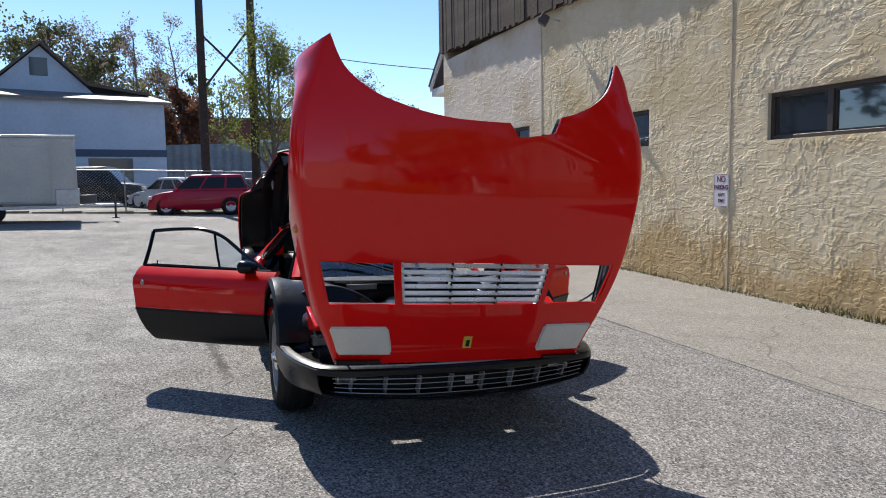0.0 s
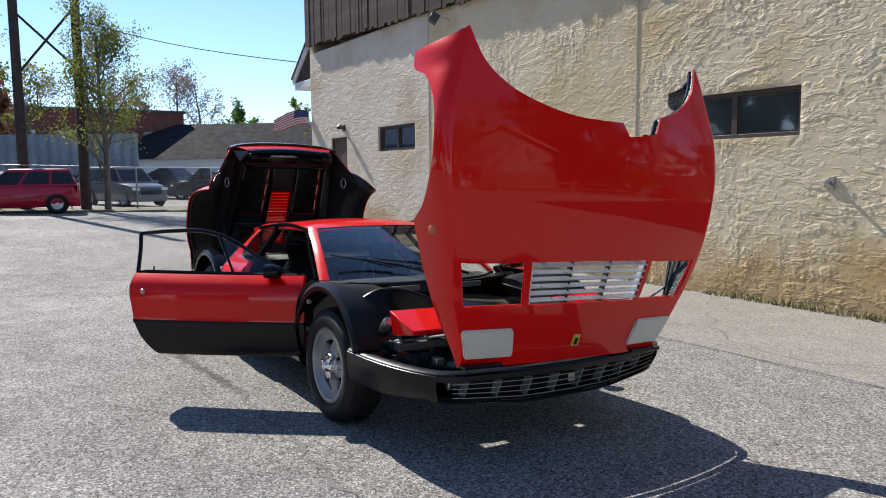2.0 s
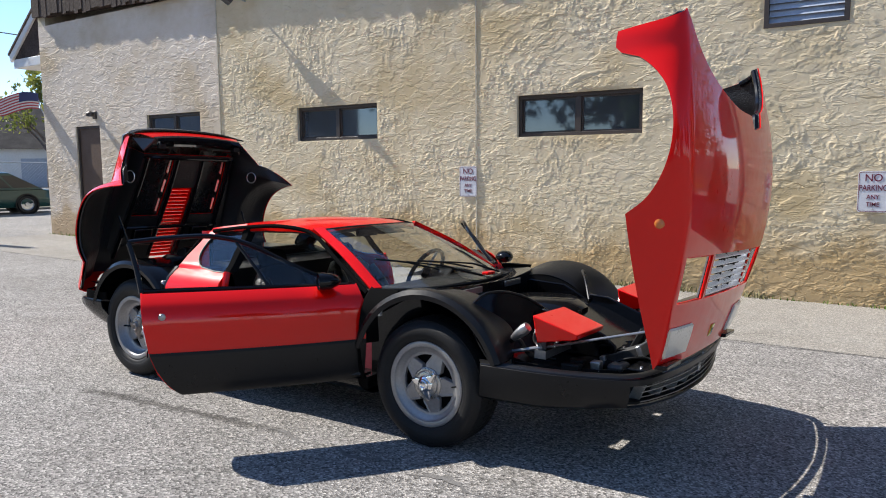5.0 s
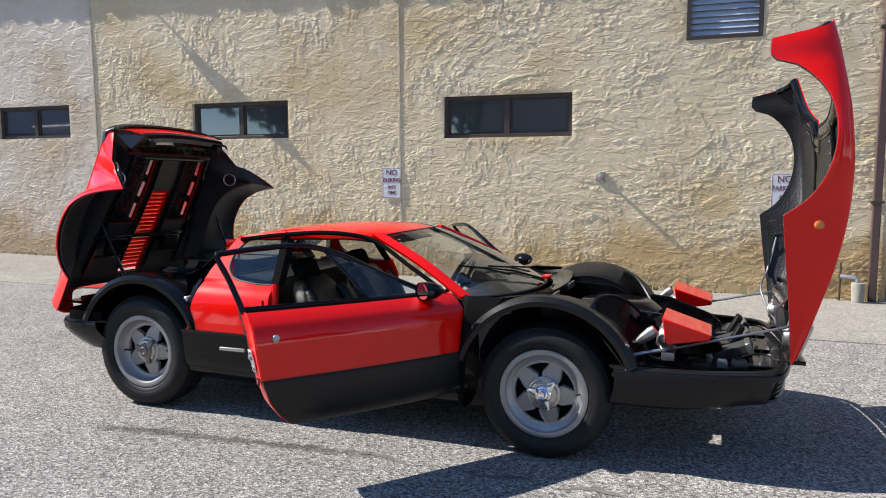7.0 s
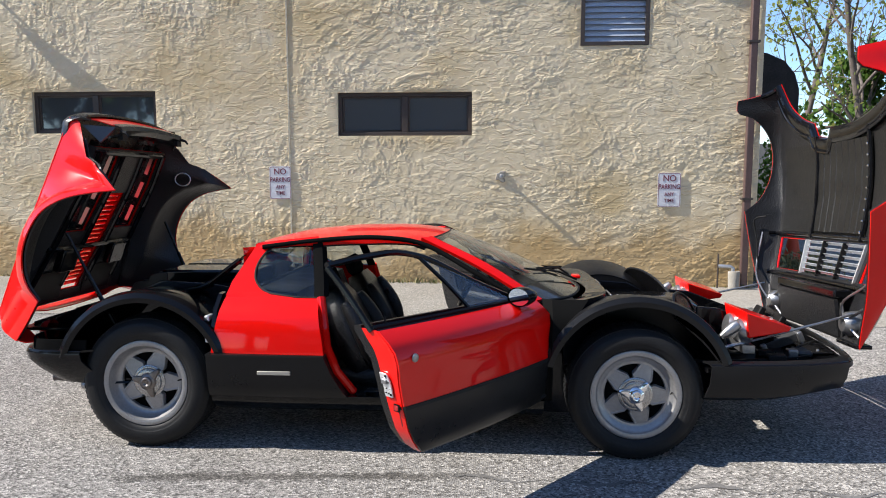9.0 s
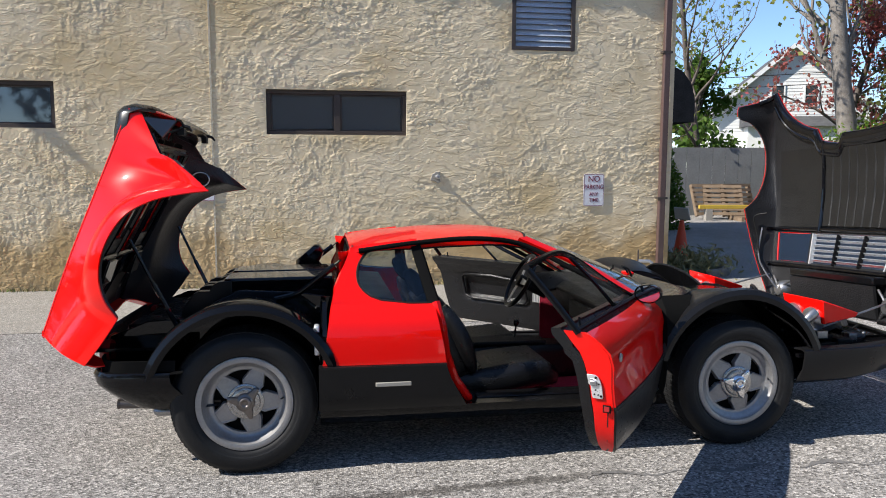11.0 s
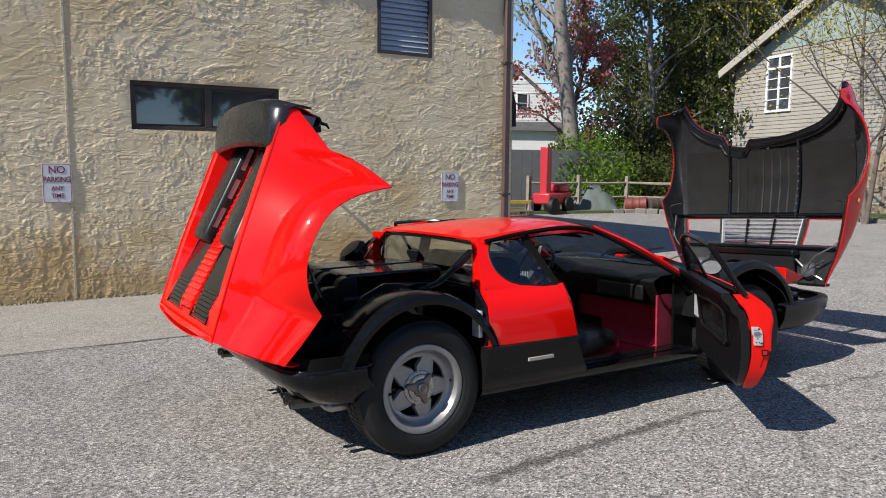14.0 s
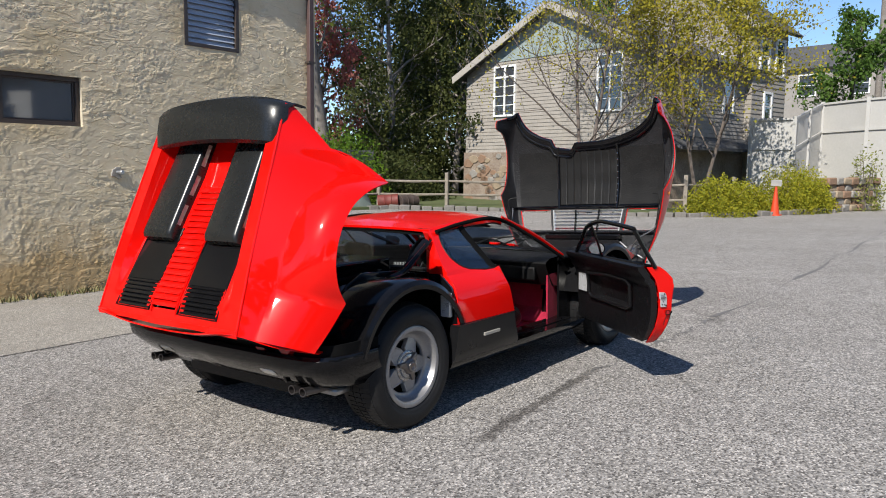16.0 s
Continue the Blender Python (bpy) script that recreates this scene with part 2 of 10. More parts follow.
    nt.links.new(vor.outputs["Distance"], bp.inputs["Height"])
    nt.links.new(bp.outputs[0], bs.inputs["Normal"])
    return mat


def stucco_mat():
    """Tan trowelled stucco with ochre stains running down it."""
    mat = shade("tan_stucco", (0.72, 0.61, 0.43), 0.93, vary=0.65, scale=0.9, second=(0.63, 0.51, 0.315), fine=7.0)
    nt = mat.node_tree
    bs = nt.nodes["Principled BSDF"]
    src = bs.inputs["Base Color"].links[0].from_socket
    co = nt.nodes["Texture Coordinate"]
    mp = nt.nodes.new("ShaderNodeMapping")
    mp.inputs["Scale"].default_value = (0.6, 1.0, 0.7)
    nt.links.new(co.outputs["Object"], mp.inputs["Vector"])
    st = nt.nodes.new("ShaderNodeTexNoise")
    st.inputs["Scale"].default_value, st.inputs["Detail"].default_value = 1.3, 7.0
    nt.links.new(mp.outputs[0], st.inputs["Vector"])
    rg = nt.nodes.new("ShaderNodeMapRange")
    rg.inputs["From Min"].default_value, rg.inputs["From Max"].default_value = 0.5, 0.70
    rg.inputs["To Max"].default_value = 0.72
    nt.links.new(st.outputs["Fac"], rg.inputs["Value"])
    mx = nt.nodes.new("ShaderNodeMix")
    mx.data_type = 'RGBA'
    mx.inputs[7].default_value = (0.50, 0.365, 0.175, 1)
    nt.links.new(rg.outputs[0], mx.inputs[0])
    nt.links.new(src, mx.inputs[6])
    px = nt.nodes.new("ShaderNodeSeparateXYZ")
    nt.links.new(co.outputs["Object"], px.inputs[0])
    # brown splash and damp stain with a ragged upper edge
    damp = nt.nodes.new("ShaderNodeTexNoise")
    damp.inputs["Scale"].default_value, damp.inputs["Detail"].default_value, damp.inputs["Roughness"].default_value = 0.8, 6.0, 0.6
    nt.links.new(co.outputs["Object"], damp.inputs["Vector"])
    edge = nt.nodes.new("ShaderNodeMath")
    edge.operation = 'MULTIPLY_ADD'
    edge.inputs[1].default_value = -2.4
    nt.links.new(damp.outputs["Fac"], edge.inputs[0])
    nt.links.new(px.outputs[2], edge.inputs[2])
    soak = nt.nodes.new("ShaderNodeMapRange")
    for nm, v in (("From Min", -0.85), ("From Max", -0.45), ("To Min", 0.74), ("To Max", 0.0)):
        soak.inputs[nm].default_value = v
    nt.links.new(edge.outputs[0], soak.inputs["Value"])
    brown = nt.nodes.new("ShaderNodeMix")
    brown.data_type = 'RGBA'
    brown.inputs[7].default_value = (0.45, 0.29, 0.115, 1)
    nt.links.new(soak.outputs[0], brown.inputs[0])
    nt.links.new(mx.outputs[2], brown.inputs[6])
    bay = nt.nodes.new("ShaderNodeMath")
    bay.operation = 'LESS_THAN'
    bay.inputs[1].default_value = -7.9
    nt.links.new(px.outputs[0], bay.inputs[0])
    grey = nt.nodes.new("ShaderNodeMix")
    grey.data_type, grey.blend_type = 'RGBA', 'MULTIPLY'
    grey.inputs[7].default_value = (0.97, 1.0, 1.2, 1)
    nt.links.new(bay.outputs[0], grey.inputs[0])
    nt.links.new(brown.outputs[2], grey.inputs[6])
    nt.links.new(grey.outputs[2], bs.inputs["Base Color"])
    # torn smears of the trowel: noise cut off sharply at two heights, and sand grain
    heights = []
    for scale, turn, lo, hi, weight in ((0.75, 6, 0.50, 0.555, 1.0), (1.4, -16, 0.54, 0.60, 0.75), (2.4, 12, 0.57, 0.63, 0.25)):
        sm = nt.nodes.new("ShaderNodeMapping")
        sm.inputs["Scale"].default_value = (3.8 * scale, 1.0, 9.0 * scale)
        sm.inputs["Rotation"].default_value = (0, radians(turn), 0)
        nt.links.new(co.outputs["Object"], sm.inputs["Vector"])
        no = nt.nodes.new("ShaderNodeTexNoise")
        no.inputs["Scale"].default_value, no.inputs["Detail"].default_value = 1.0, 2.5
        no.inputs["Roughness"].default_value, no.inputs["Distortion"].default_value = 0.55, 0.6
        nt.links.new(sm.outputs[0], no.inputs["Vector"])
        cut = nt.nodes.new("ShaderNodeMapRange")
        cut.inputs["From Min"].default_value, cut.inputs["From Max"].default_value = lo, hi
        cut.inputs["To Max"].default_value = weight
        nt.links.new(no.outputs["Fac"], cut.inputs["Value"])
        heights.append(cut.outputs[0])
    gr_ = nt.nodes.new("ShaderNodeTexNoise")
    gr_.inputs["Scale"].default_value, gr_.inputs["Detail"].default_value = 120.0, 3.0
    nt.links.new(co.outputs["Object"], gr_.inputs["Vector"])
    gm = nt.nodes.new("ShaderNodeMath")
    gm.operation = 'MULTIPLY'
    gm.inputs[1].default_value = 0.1
    nt.links.new(gr_.outputs["Fac"], gm.inputs[0])
    heights.append(gm.outputs[0])
    total = heights[0]
    for hgt in heights[1:]:
        ad = nt.nodes.new("ShaderNodeMath")
        nt.links.new(total, ad.inputs[0])
        nt.links.new(hgt, ad.inputs[1])
        total = ad.outputs[0]
    # some stretches were trowelled smoother than others
    calm = nt.nodes.new("ShaderNodeTexNoise")
    calm.inputs["Scale"].default_value, calm.inputs["Detail"].default_value = 0.55, 2.0
    nt.links.new(co.outputs["Object"], calm.inputs["Vector"])
    cr = nt.nodes.new("ShaderNodeMapRange")
    cr.inputs["From Min"].default_value, cr.inputs["From Max"].default_value = 0.38, 0.56
    cr.inputs["To Min"].default_value = 0.42
    nt.links.new(calm.outputs["Fac"], cr.inputs["Value"])
    cm = nt.nodes.new("ShaderNodeMath")
    cm.operation = 'MULTIPLY'
    nt.links.new(total, cm.inputs[0])
    nt.links.new(cr.outputs[0], cm.inputs[1])
    total = cm.outputs[0]
    bp = nt.nodes.new("ShaderNodeBump")
    bp.inputs["Strength"].default_value, bp.inputs["Distance"].default_value = 1.0, 0.006
    nt.links.new(total, bp.inputs["Height"])
    nt.links.new(bp.outputs[0], bs.inputs["Normal"])
    return mat


ASPHALT = ground_mat()
APRON = ground_mat("worn_apron", (0.32, 0.30, 0.27), (0.235, 0.215, 0.185), 0.6)
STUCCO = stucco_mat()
STUCCO_PLAIN = shade("stucco_smooth", (0.60, 0.53, 0.40), 0.92, vary=0.5, scale=1.2, bump=0.5, bump_scale=30)
BROWN_METAL = shade("brown_frame", (0.055, 0.042, 0.036), 0.45, vary=0.4, scale=6)
DARK_WOOD = shade("dark_board", (0.075, 0.045, 0.03), 0.85, vary=0.9, scale=3, second=(0.025, 0.016, 0.012), bump=0.6, bump_scale=40)
PANE = shade("dark_pane", (0.045, 0.052, 0.06), 0.04, spec=1.0, coat=1.0)
LOUVER = shade("louver_blue_grey", (0.42, 0.47, 0.55), 0.4, vary=0.4, scale=5)
WHITE_PAINT = shade("white_paint", (0.78, 0.78, 0.76), 0.5, vary=0.2, scale=3)
SIGN_WHITE = shade("sign_white", (0.72, 0.72, 0.76), 0.35, vary=0.25, scale=9)
SIGN_RED = shade("sign_red", (0.16, 0.012, 0.035), 0.4)
GALV = shade("galvanised", (0.52, 0.53, 0.55), 0.42, 0.8, vary=0.4, scale=12)
CONCRETE = shade("pale_concrete", (0.33, 0.31, 0.275), 0.9, vary=0.75, scale=0.8, second=(0.235, 0.215, 0.185), bump=0.5, bump_scale=90, fine=12)
KERB = shade("kerb_stone", (0.22, 0.205, 0.185), 0.9, vary=0.7, scale=3, bump=0.6, bump_scale=25)
GRASS = shade("grass", (0.055, 0.095, 0.025), 0.8, vary=0.9, scale=1.6, second=(0.12, 0.115, 0.05), bump=1.0, bump_scale=60, fine=20)
DRY_WEED = shade("dry_weed", (0.30, 0.26, 0.13), 0.85, vary=0.8, scale=8, second=(0.1, 0.12, 0.04))
BARK = shade("bark", (0.17, 0.14, 0.12), 0.95, vary=0.9, scale=4, second=(0.07, 0.055, 0.045), bump=0.8, bump_scale=18)
BARK_PALE = shade("bark_pale", (0.26, 0.235, 0.21), 0.95, vary=0.9, scale=4, second=(0.12, 0.1, 0.085), bump=0.8, bump_scale=18)
BARK_FAR = shade("twig_grey", (0.17, 0.135, 0.12), 0.95, vary=0.5, scale=2)
POLE_WOOD = shade("tarred_pole", (0.06, 0.045, 0.038), 0.85, vary=0.8, scale=5, bump=0.5, bump_scale=22)
TYRE = shade("tyre_rubber", (0.008, 0.008, 0.009), 0.55, spec=0.25, vary=0.6, scale=9, second=(0.022, 0.022, 0.022), bump=0.15, bump_scale=150)


def leaf_mat(name, base, second):
    mat = shade(name, base, 0.6)
    nt = mat.node_tree
    bs = nt.nodes["Principled BSDF"]
    bs.inputs["Specular IOR Level"].default_value = 0.15
    geo = nt.nodes.new("ShaderNodeNewGeometry")
    mx = nt.nodes.new("ShaderNodeMix")
    mx.data_type = 'RGBA'
    mx.inputs[6].default_value, mx.inputs[7].default_value = (*base, 1), (*second, 1)
    nt.links.new(geo.outputs["Random Per Island"], mx.inputs[0])
    nt.links.new(mx.outputs[2], bs.inputs["Base Color"])
    tr = nt.nodes.new("ShaderNodeBsdfTranslucent")
    nt.links.new(mx.outputs[2], tr.inputs["Color"])
    sh = nt.nodes.new("ShaderNodeMixShader")
    sh.inputs[0].default_value = 0.4
    nt.links.new(bs.outputs[0], sh.inputs[1])
    nt.links.new(tr.outputs[0], sh.inputs[2])
    nt.links.new(sh.outputs[0], nt.nodes["Material Output"].inputs["Surface"])
    return mat


LEAF_SPRING = leaf_mat("leaf_spring", (0.16, 0.20, 0.04), (0.26, 0.27, 0.07))
LEAF_YELLOW = leaf_mat("leaf_yellow", (0.40, 0.32, 0.03), (0.27, 0.27, 0.04))
LEAF_GREEN = leaf_mat("leaf_green", (0.06, 0.12, 0.02), (0.12, 0.2, 0.04))
LEAF_DARK = leaf_mat("leaf_dark", (0.04, 0.058, 0.018), (0.085, 0.095, 0.03))
LEAF_RUST = leaf_mat("leaf_rust", (0.13, 0.055, 0.035), (0.19, 0.09, 0.05))
LEAF_SHRUB = leaf_mat("leaf_shrub", (0.40, 0.36, 0.03), (0.25, 0.28, 0.03))
LEAF_BUD = leaf_mat("leaf_bud", (0.20, 0.165, 0.14), (0.26, 0.20, 0.16))
LEAF_TWIG = leaf_mat("leaf_twig", (0.085, 0.082, 0.055), (0.12, 0.135, 0.05))
LEAF_PINK = leaf_mat("leaf_pink", (0.42, 0.11, 0.11), (0.32, 0.14, 0.10))
LEAF_OLIVE = leaf_mat("leaf_olive", (0.05, 0.065, 0.02), (0.11, 0.12, 0.035))
LEAF_BRIGHT = leaf_mat("leaf_bright", (0.07, 0.14, 0.018), (0.17, 0.27, 0.03))


# ---- ground ----
def build_ground():
    xs = np.unique(np.r_[np.linspace(-400, -45, 8), np.linspace(-42, 40, 42), np.linspace(50, 400, 8)])
    ys = np.unique(np.r_[np.linspace(-400, -16, 8), np.linspace(-14, 9, 24), np.linspace(14, 400, 9)])
    b = Build()
    b.grid([[(x, y, gz(x, y)) for y in ys] for x in xs])
    return tagged(part("ground", b, ASPHALT, None), "worn pale grey asphalt parking lot with cracks", "ground", kind="structure")


ground = build_ground()


def ground_patch(name, outline, mat, label, h=0.006, lift=0.0):
    """A flat patch that lies on the ground."""
    b = Build()
    n = len(outline)
    top = [(x, y, gz(x, y) + h + lift) for x, y in outline]
    low = [(x, y, gz(x, y) - 0.05) for x, y in outline]
    b.add(top + low, [tuple(range(n))] + [(i, n + i, n + (i + 1) % n, (i + 1) % n) for i in range(n)])
    return tagged(part(name, b, mat, None), label, "ground", kind="structure")


apron = [(-14.0, 2.8), (-6, 2.85), (-3, 2.86), (0, 2.85), (2.5, 2.87), (5.2, 2.85), (5.2, 5.5), (-14, 5.5)]
ground_patch("pavement", apron, APRON, "pale worn concrete strip along the foot of the stucco wall")

# ---- the long building ----
X0, X1, WY = -14.1, 3.95, 5.55
OPENINGS = [(-12.8, -11.87, -0.3, 2.40), (-10.17, -8.49, 1.98, 2.54), (-5.90, -4.13, 1.90, 2.47), (-1.60, 0.21, 1.85, 2.425), (1.62, 2.50, 3.0, 4.1)]


def vnoise(x, y, seed):
    """Smooth random values on a square lattice."""
    rng = np.random.RandomState(seed)
    lat = rng.rand(257, 257)
    xi, yi = np.floor(x).astype(int), np.floor(y).astype(int)
    fx, fy = x - xi, y - yi
    fx, fy = fx * fx * (3 - 2 * fx), fy * fy * (3 - 2 * fy)
    a, b_ = lat[xi % 257, yi % 257], lat[(xi + 1) % 257, yi % 257]
    c, d = lat[xi % 257, (yi + 1) % 257], lat[(xi + 1) % 257, (yi + 1) % 257]
    return (a * (1 - fx) + b_ * fx) * (1 - fy) + (c * (1 - fx) + d * fx) * fy


def strokes(a, c, seed):
    """Torn trowel strokes: a runs along them, c across; flat skins with ragged raised lips."""
    h = np.zeros_like(a)
    for k, (fa, fc, amp, cut) in enumerate(((3.6, 8.6, 0.0040, 0.53), (6.2, 14.0, 0.0034, 0.555), (10.0, 21.0, 0.0023, 0.58))):
        n = (vnoise(a * fa + 5 * k, c * fc + 9 * k, seed + k) + 0.42 * vnoise(a * fa * 2.7, c * fc * 2.3, seed + 10 + k) + 0.24 * vnoise(a * fa * 6.5, c * fc * 4.2, seed + 20 + k)) / 1.66
        step = np.clip((n - cut) / 0.018, 0, 1)
        h += amp * (0.75 * step + 0.8 * np.exp(-((n - cut - 0.012) / 0.014) ** 2) - 0.35 * step * np.clip((n - cut) / 0.12, 0, 1))
    return h


def trowel(x, z):
    """Relief of the trowelled stucco: strokes that run across or upright by patches, over soft waves."""
    wx = x + 0.10 * (vnoise(x * 3.1, z * 3.1, 1) - 0.5) + 0.03 * (vnoise(x * 13, z * 13, 2) - 0.5)
    wz = z + 0.10 * (vnoise(x * 3.1, z * 3.1, 3) - 0.5) + 0.03 * (vnoise(x * 13, z * 13, 4) - 0.5)
    tilt = 0.5 * (vnoise(x * 0.8, z * 0.8, 5) - 0.5)
    across = strokes(wx + tilt * wz, wz - tilt * wx, 40)
    upright = strokes(wz, wx, 80)
    side = vnoise(x * 0.9, z * 0.55, 6) + np.interp(x, [-9.0, -6.0, -2.5, -2.2, 4.0], [0.30, 0.22, 0.05, -0.16, -0.30])
    k = np.clip((side - 0.47) / 0.08, 0, 1)
    h = across * (1 - k) + upright * k
    h *= 0.35 + 0.95 * np.clip(vnoise(x * 1.9, z * 1.9, 33) * 1.7 - 0.25, 0, 1)
    h += 0.0004 * vnoise(x * 45, z * 45, 30) + 0.004 * vnoise(x * 1.3, z * 1.3, 31)
    soft = np.clip((-7.85 - x) / 0.05, 0, 1)
    return 0.84 * h * (1 - 0.3 * soft)


def build_wall():
    cuts_x = sorted({X0, X1, -7.9, *[o[0] for o in OPENINGS], *[o[1] for o in OPENINGS]})
    cuts_z = sorted({-0.6, 4.72, *[o[2] for o in OPENINGS], *[o[3] for o in OPENINGS]})
    step = lambda a, s: np.concatenate([np.linspace(p, q, max(2, int((q - p) / s) + 1))[:-1] for p, q in zip(a, a[1:])] + [[a[-1]]])
    xs = np.unique(np.r_[step([c for c in cuts_x if c <= -7.9], 0.024), step([c for c in cuts_x if c >= -7.9], 0.0135)])
    zs = step(cuts_z, 0.0135)
    gx, gzz = np.meshgrid(xs, zs, indexing="ij")
    h = trowel(gx, gzz)
    for x0, x1, z0, z1 in OPENINGS:
        dx = np.maximum(np.maximum(x0 - gx, gx - x1), 0)
        dz = np.maximum(np.maximum(z0 - gzz, gzz - z1), 0)
        h *= np.clip(np.hypot(dx, dz) / 0.05, 0, 1)
    n, m = len(xs), len(zs)
    verts = np.stack([gx, WY - h, gzz], -1).reshape(-1, 3)
    cx, cz = (xs[1:] + xs[:-1]) / 2, (zs[1:] + zs[:-1]) / 2
    keep = np.ones((n - 1, m - 1), bool)
    for x0, x1, z0, z1 in OPENINGS:
        keep &= ~((cx[:, None] > x0) & (cx[:, None] < x1) & (cz[None] > z0) & (cz[None] < z1))
    i, j = np.nonzero(keep)
    a = i * m + j
    faces = np.stack([a, a + m, a + m + 1, a + 1], 1)
    b = Build()
    me = bpy.data.meshes.new("wall_south")
    me.from_pydata(verts.tolist(), [], faces.tolist())
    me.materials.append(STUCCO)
    me.shade_smooth()
    wall = tagged(new("wall_south", me), "long tan stucco wall with heavy trowelled relief", "wall", kind="structure")
    b = Build()
    for x0, x1, z0, z1 in OPENINGS:
        d = 0.16
        b.add([(x0, WY, z0), (x1, WY, z0), (x1, WY, z1), (x0, WY, z1), (x0, WY + d, z0), (x1, WY + d, z0), (x1, WY + d, z1), (x0, WY + d, z1)],
              [(0, 1, 5, 4), (1, 2, 6, 5), (2, 3, 7, 6), (3, 0, 4, 7)])
    tagged(part("trim", b, STUCCO_PLAIN, None), "smooth tan plaster reveals of the wall openings", "trim", kind="structure")
    b = Build()
    b.box(X1 - 0.3, X1, WY + 0.002, 15.0, -0.6, 7.6)
    b.box(X0, X0 + 0.3, WY + 0.002, 15.0, -0.6, 7.6)
    b.box(X0 + 0.3, X1 - 0.3, 14.7, 15.0, -0.6, 7.6)
    b.box(X0 + 0.3, X1 - 0.3, WY + 0.75, WY + 0.85, -0.6, 7.6)
    tagged(part("wall_east", b, STUCCO_PLAIN, None), "tan stucco end and back walls of the long building", "wall", kind="structure")
    b = Build()
    b.box(X0 - 0.05, X1 + 0.05, WY - 0.02, 15.05, 7.6, 7.75)
    tagged(part("roof", b, BROWN_METAL, None), "flat dark roof of the long building", "roof", kind="structure")
    # bead that parts two bays of stucco
    b = Build()
    b.box(-2.285, -2.262, WY - 0.011, WY + 0.01, -0.4, 4.7)
    b.box(-7.91, -7.885, WY - 0.014, WY + 0.01, -0.4, 4.7)
    tagged(part("trim", b, STUCCO_PLAIN, None), "narrow vertical bead in the stucco", "trim", kind="structure")
    return wall


wall_south = build_wall()


def siding():
    """Dark weathered boards above the stucco, proud of it, with ragged lower ends."""
    root = thing("wall_upper", Matrix(), "dark weathered vertical board siding above the stucco", "wall", kind="structure")
    meshes = []
    for k in range(6):
        b = Build()
        b.box(-0.075, 0.075, -0.012, 0.012, 0, 3.05)
        meshes.append(mesh_of("board", b, DARK_WOOD))
    x, k = X0 - 0.02, 0
    while x < X1:
        ob = new("board", meshes[k % 6])
        ob.parent = root
        ob.location = (x + 0.078, WY - 0.1 - 0.02 * bit(k * 3.3), 4.45 - 0.036 * x - 0.10 * bit(k * 1.7))
        x, k = x + 0.157, k + 1
    b = Build()
    b.add([(X0, WY - 0.08, 4.42 - 0.036 * X0), (X1, WY - 0.08, 4.42 - 0.036 * X1), (X1, WY - 0.08, 7), (X0, WY - 0.08, 7),
           (X0, WY + 0.1, 4.42 - 0.036 * X0), (X1, WY + 0.1, 4.42 - 0.036 * X1), (X1, WY + 0.1, 7), (X0, WY + 0.1, 7)],
          [(0, 1, 2, 3), (4, 7, 6, 5), (0, 4, 5, 1), (1, 5, 6, 2), (2, 6, 7, 3), (3, 7, 4, 0)])
    part("backing", b, DARK_WOOD, root)


siding()


def wide_window(name, x0, x1, z0, z1):
    """A low two-light window in a dark brown frame, set back in the wall."""
    root = thing(name, pose(0, WY + 0.09, 0), "low two-pane window in a dark brown metal frame", "window", kind="structure")
    b = Build()
    mid = x0 + (x1 - x0) * 0.5
    f = 0.05
    for a in ((x0, x1, z1 - f, z1), (x0, x1, z0, z0 + f), (x0, x0 + f, z0 + f, z1 - f), (x1 - f, x1, z0 + f, z1 - f), (mid - 0.04, mid + 0.04, z0 + f, z1 - f)):
        b.box(a[0], a[1], -0.04, 0.05, a[2], a[3])
    for p, q in ((x0 + f, mid - 0.04), (mid + 0.04, x1 - f)):
        g = 0.022
        for a in ((p, q, z1 - f - g, z1 - f), (p, q, z0 + f, z0 + f + g), (p, p + g, z0 + f + g, z1 - f - g), (q - g, q, z0 + f + g, z1 - f - g)):
            b.box(a[0], a[1], -0.012, 0.03, a[2], a[3])
    part("window_frame", b, BROWN_METAL, root, bevel=0.004)
    for p, q in ((x0 + f + 0.02, mid - 0.06), (mid + 0.06, x1 - f - 0.02)):
        b = Build()
        b.box(p, q, 0.008, 0.016, z0 + f + 0.02, z1 - f - 0.02)
        part("pane", b, PANE, root)
    return root


for nm, o in zip(("window_1", "window_2", "window_3"), OPENINGS[1:4]):
    wide_window(nm, *o)


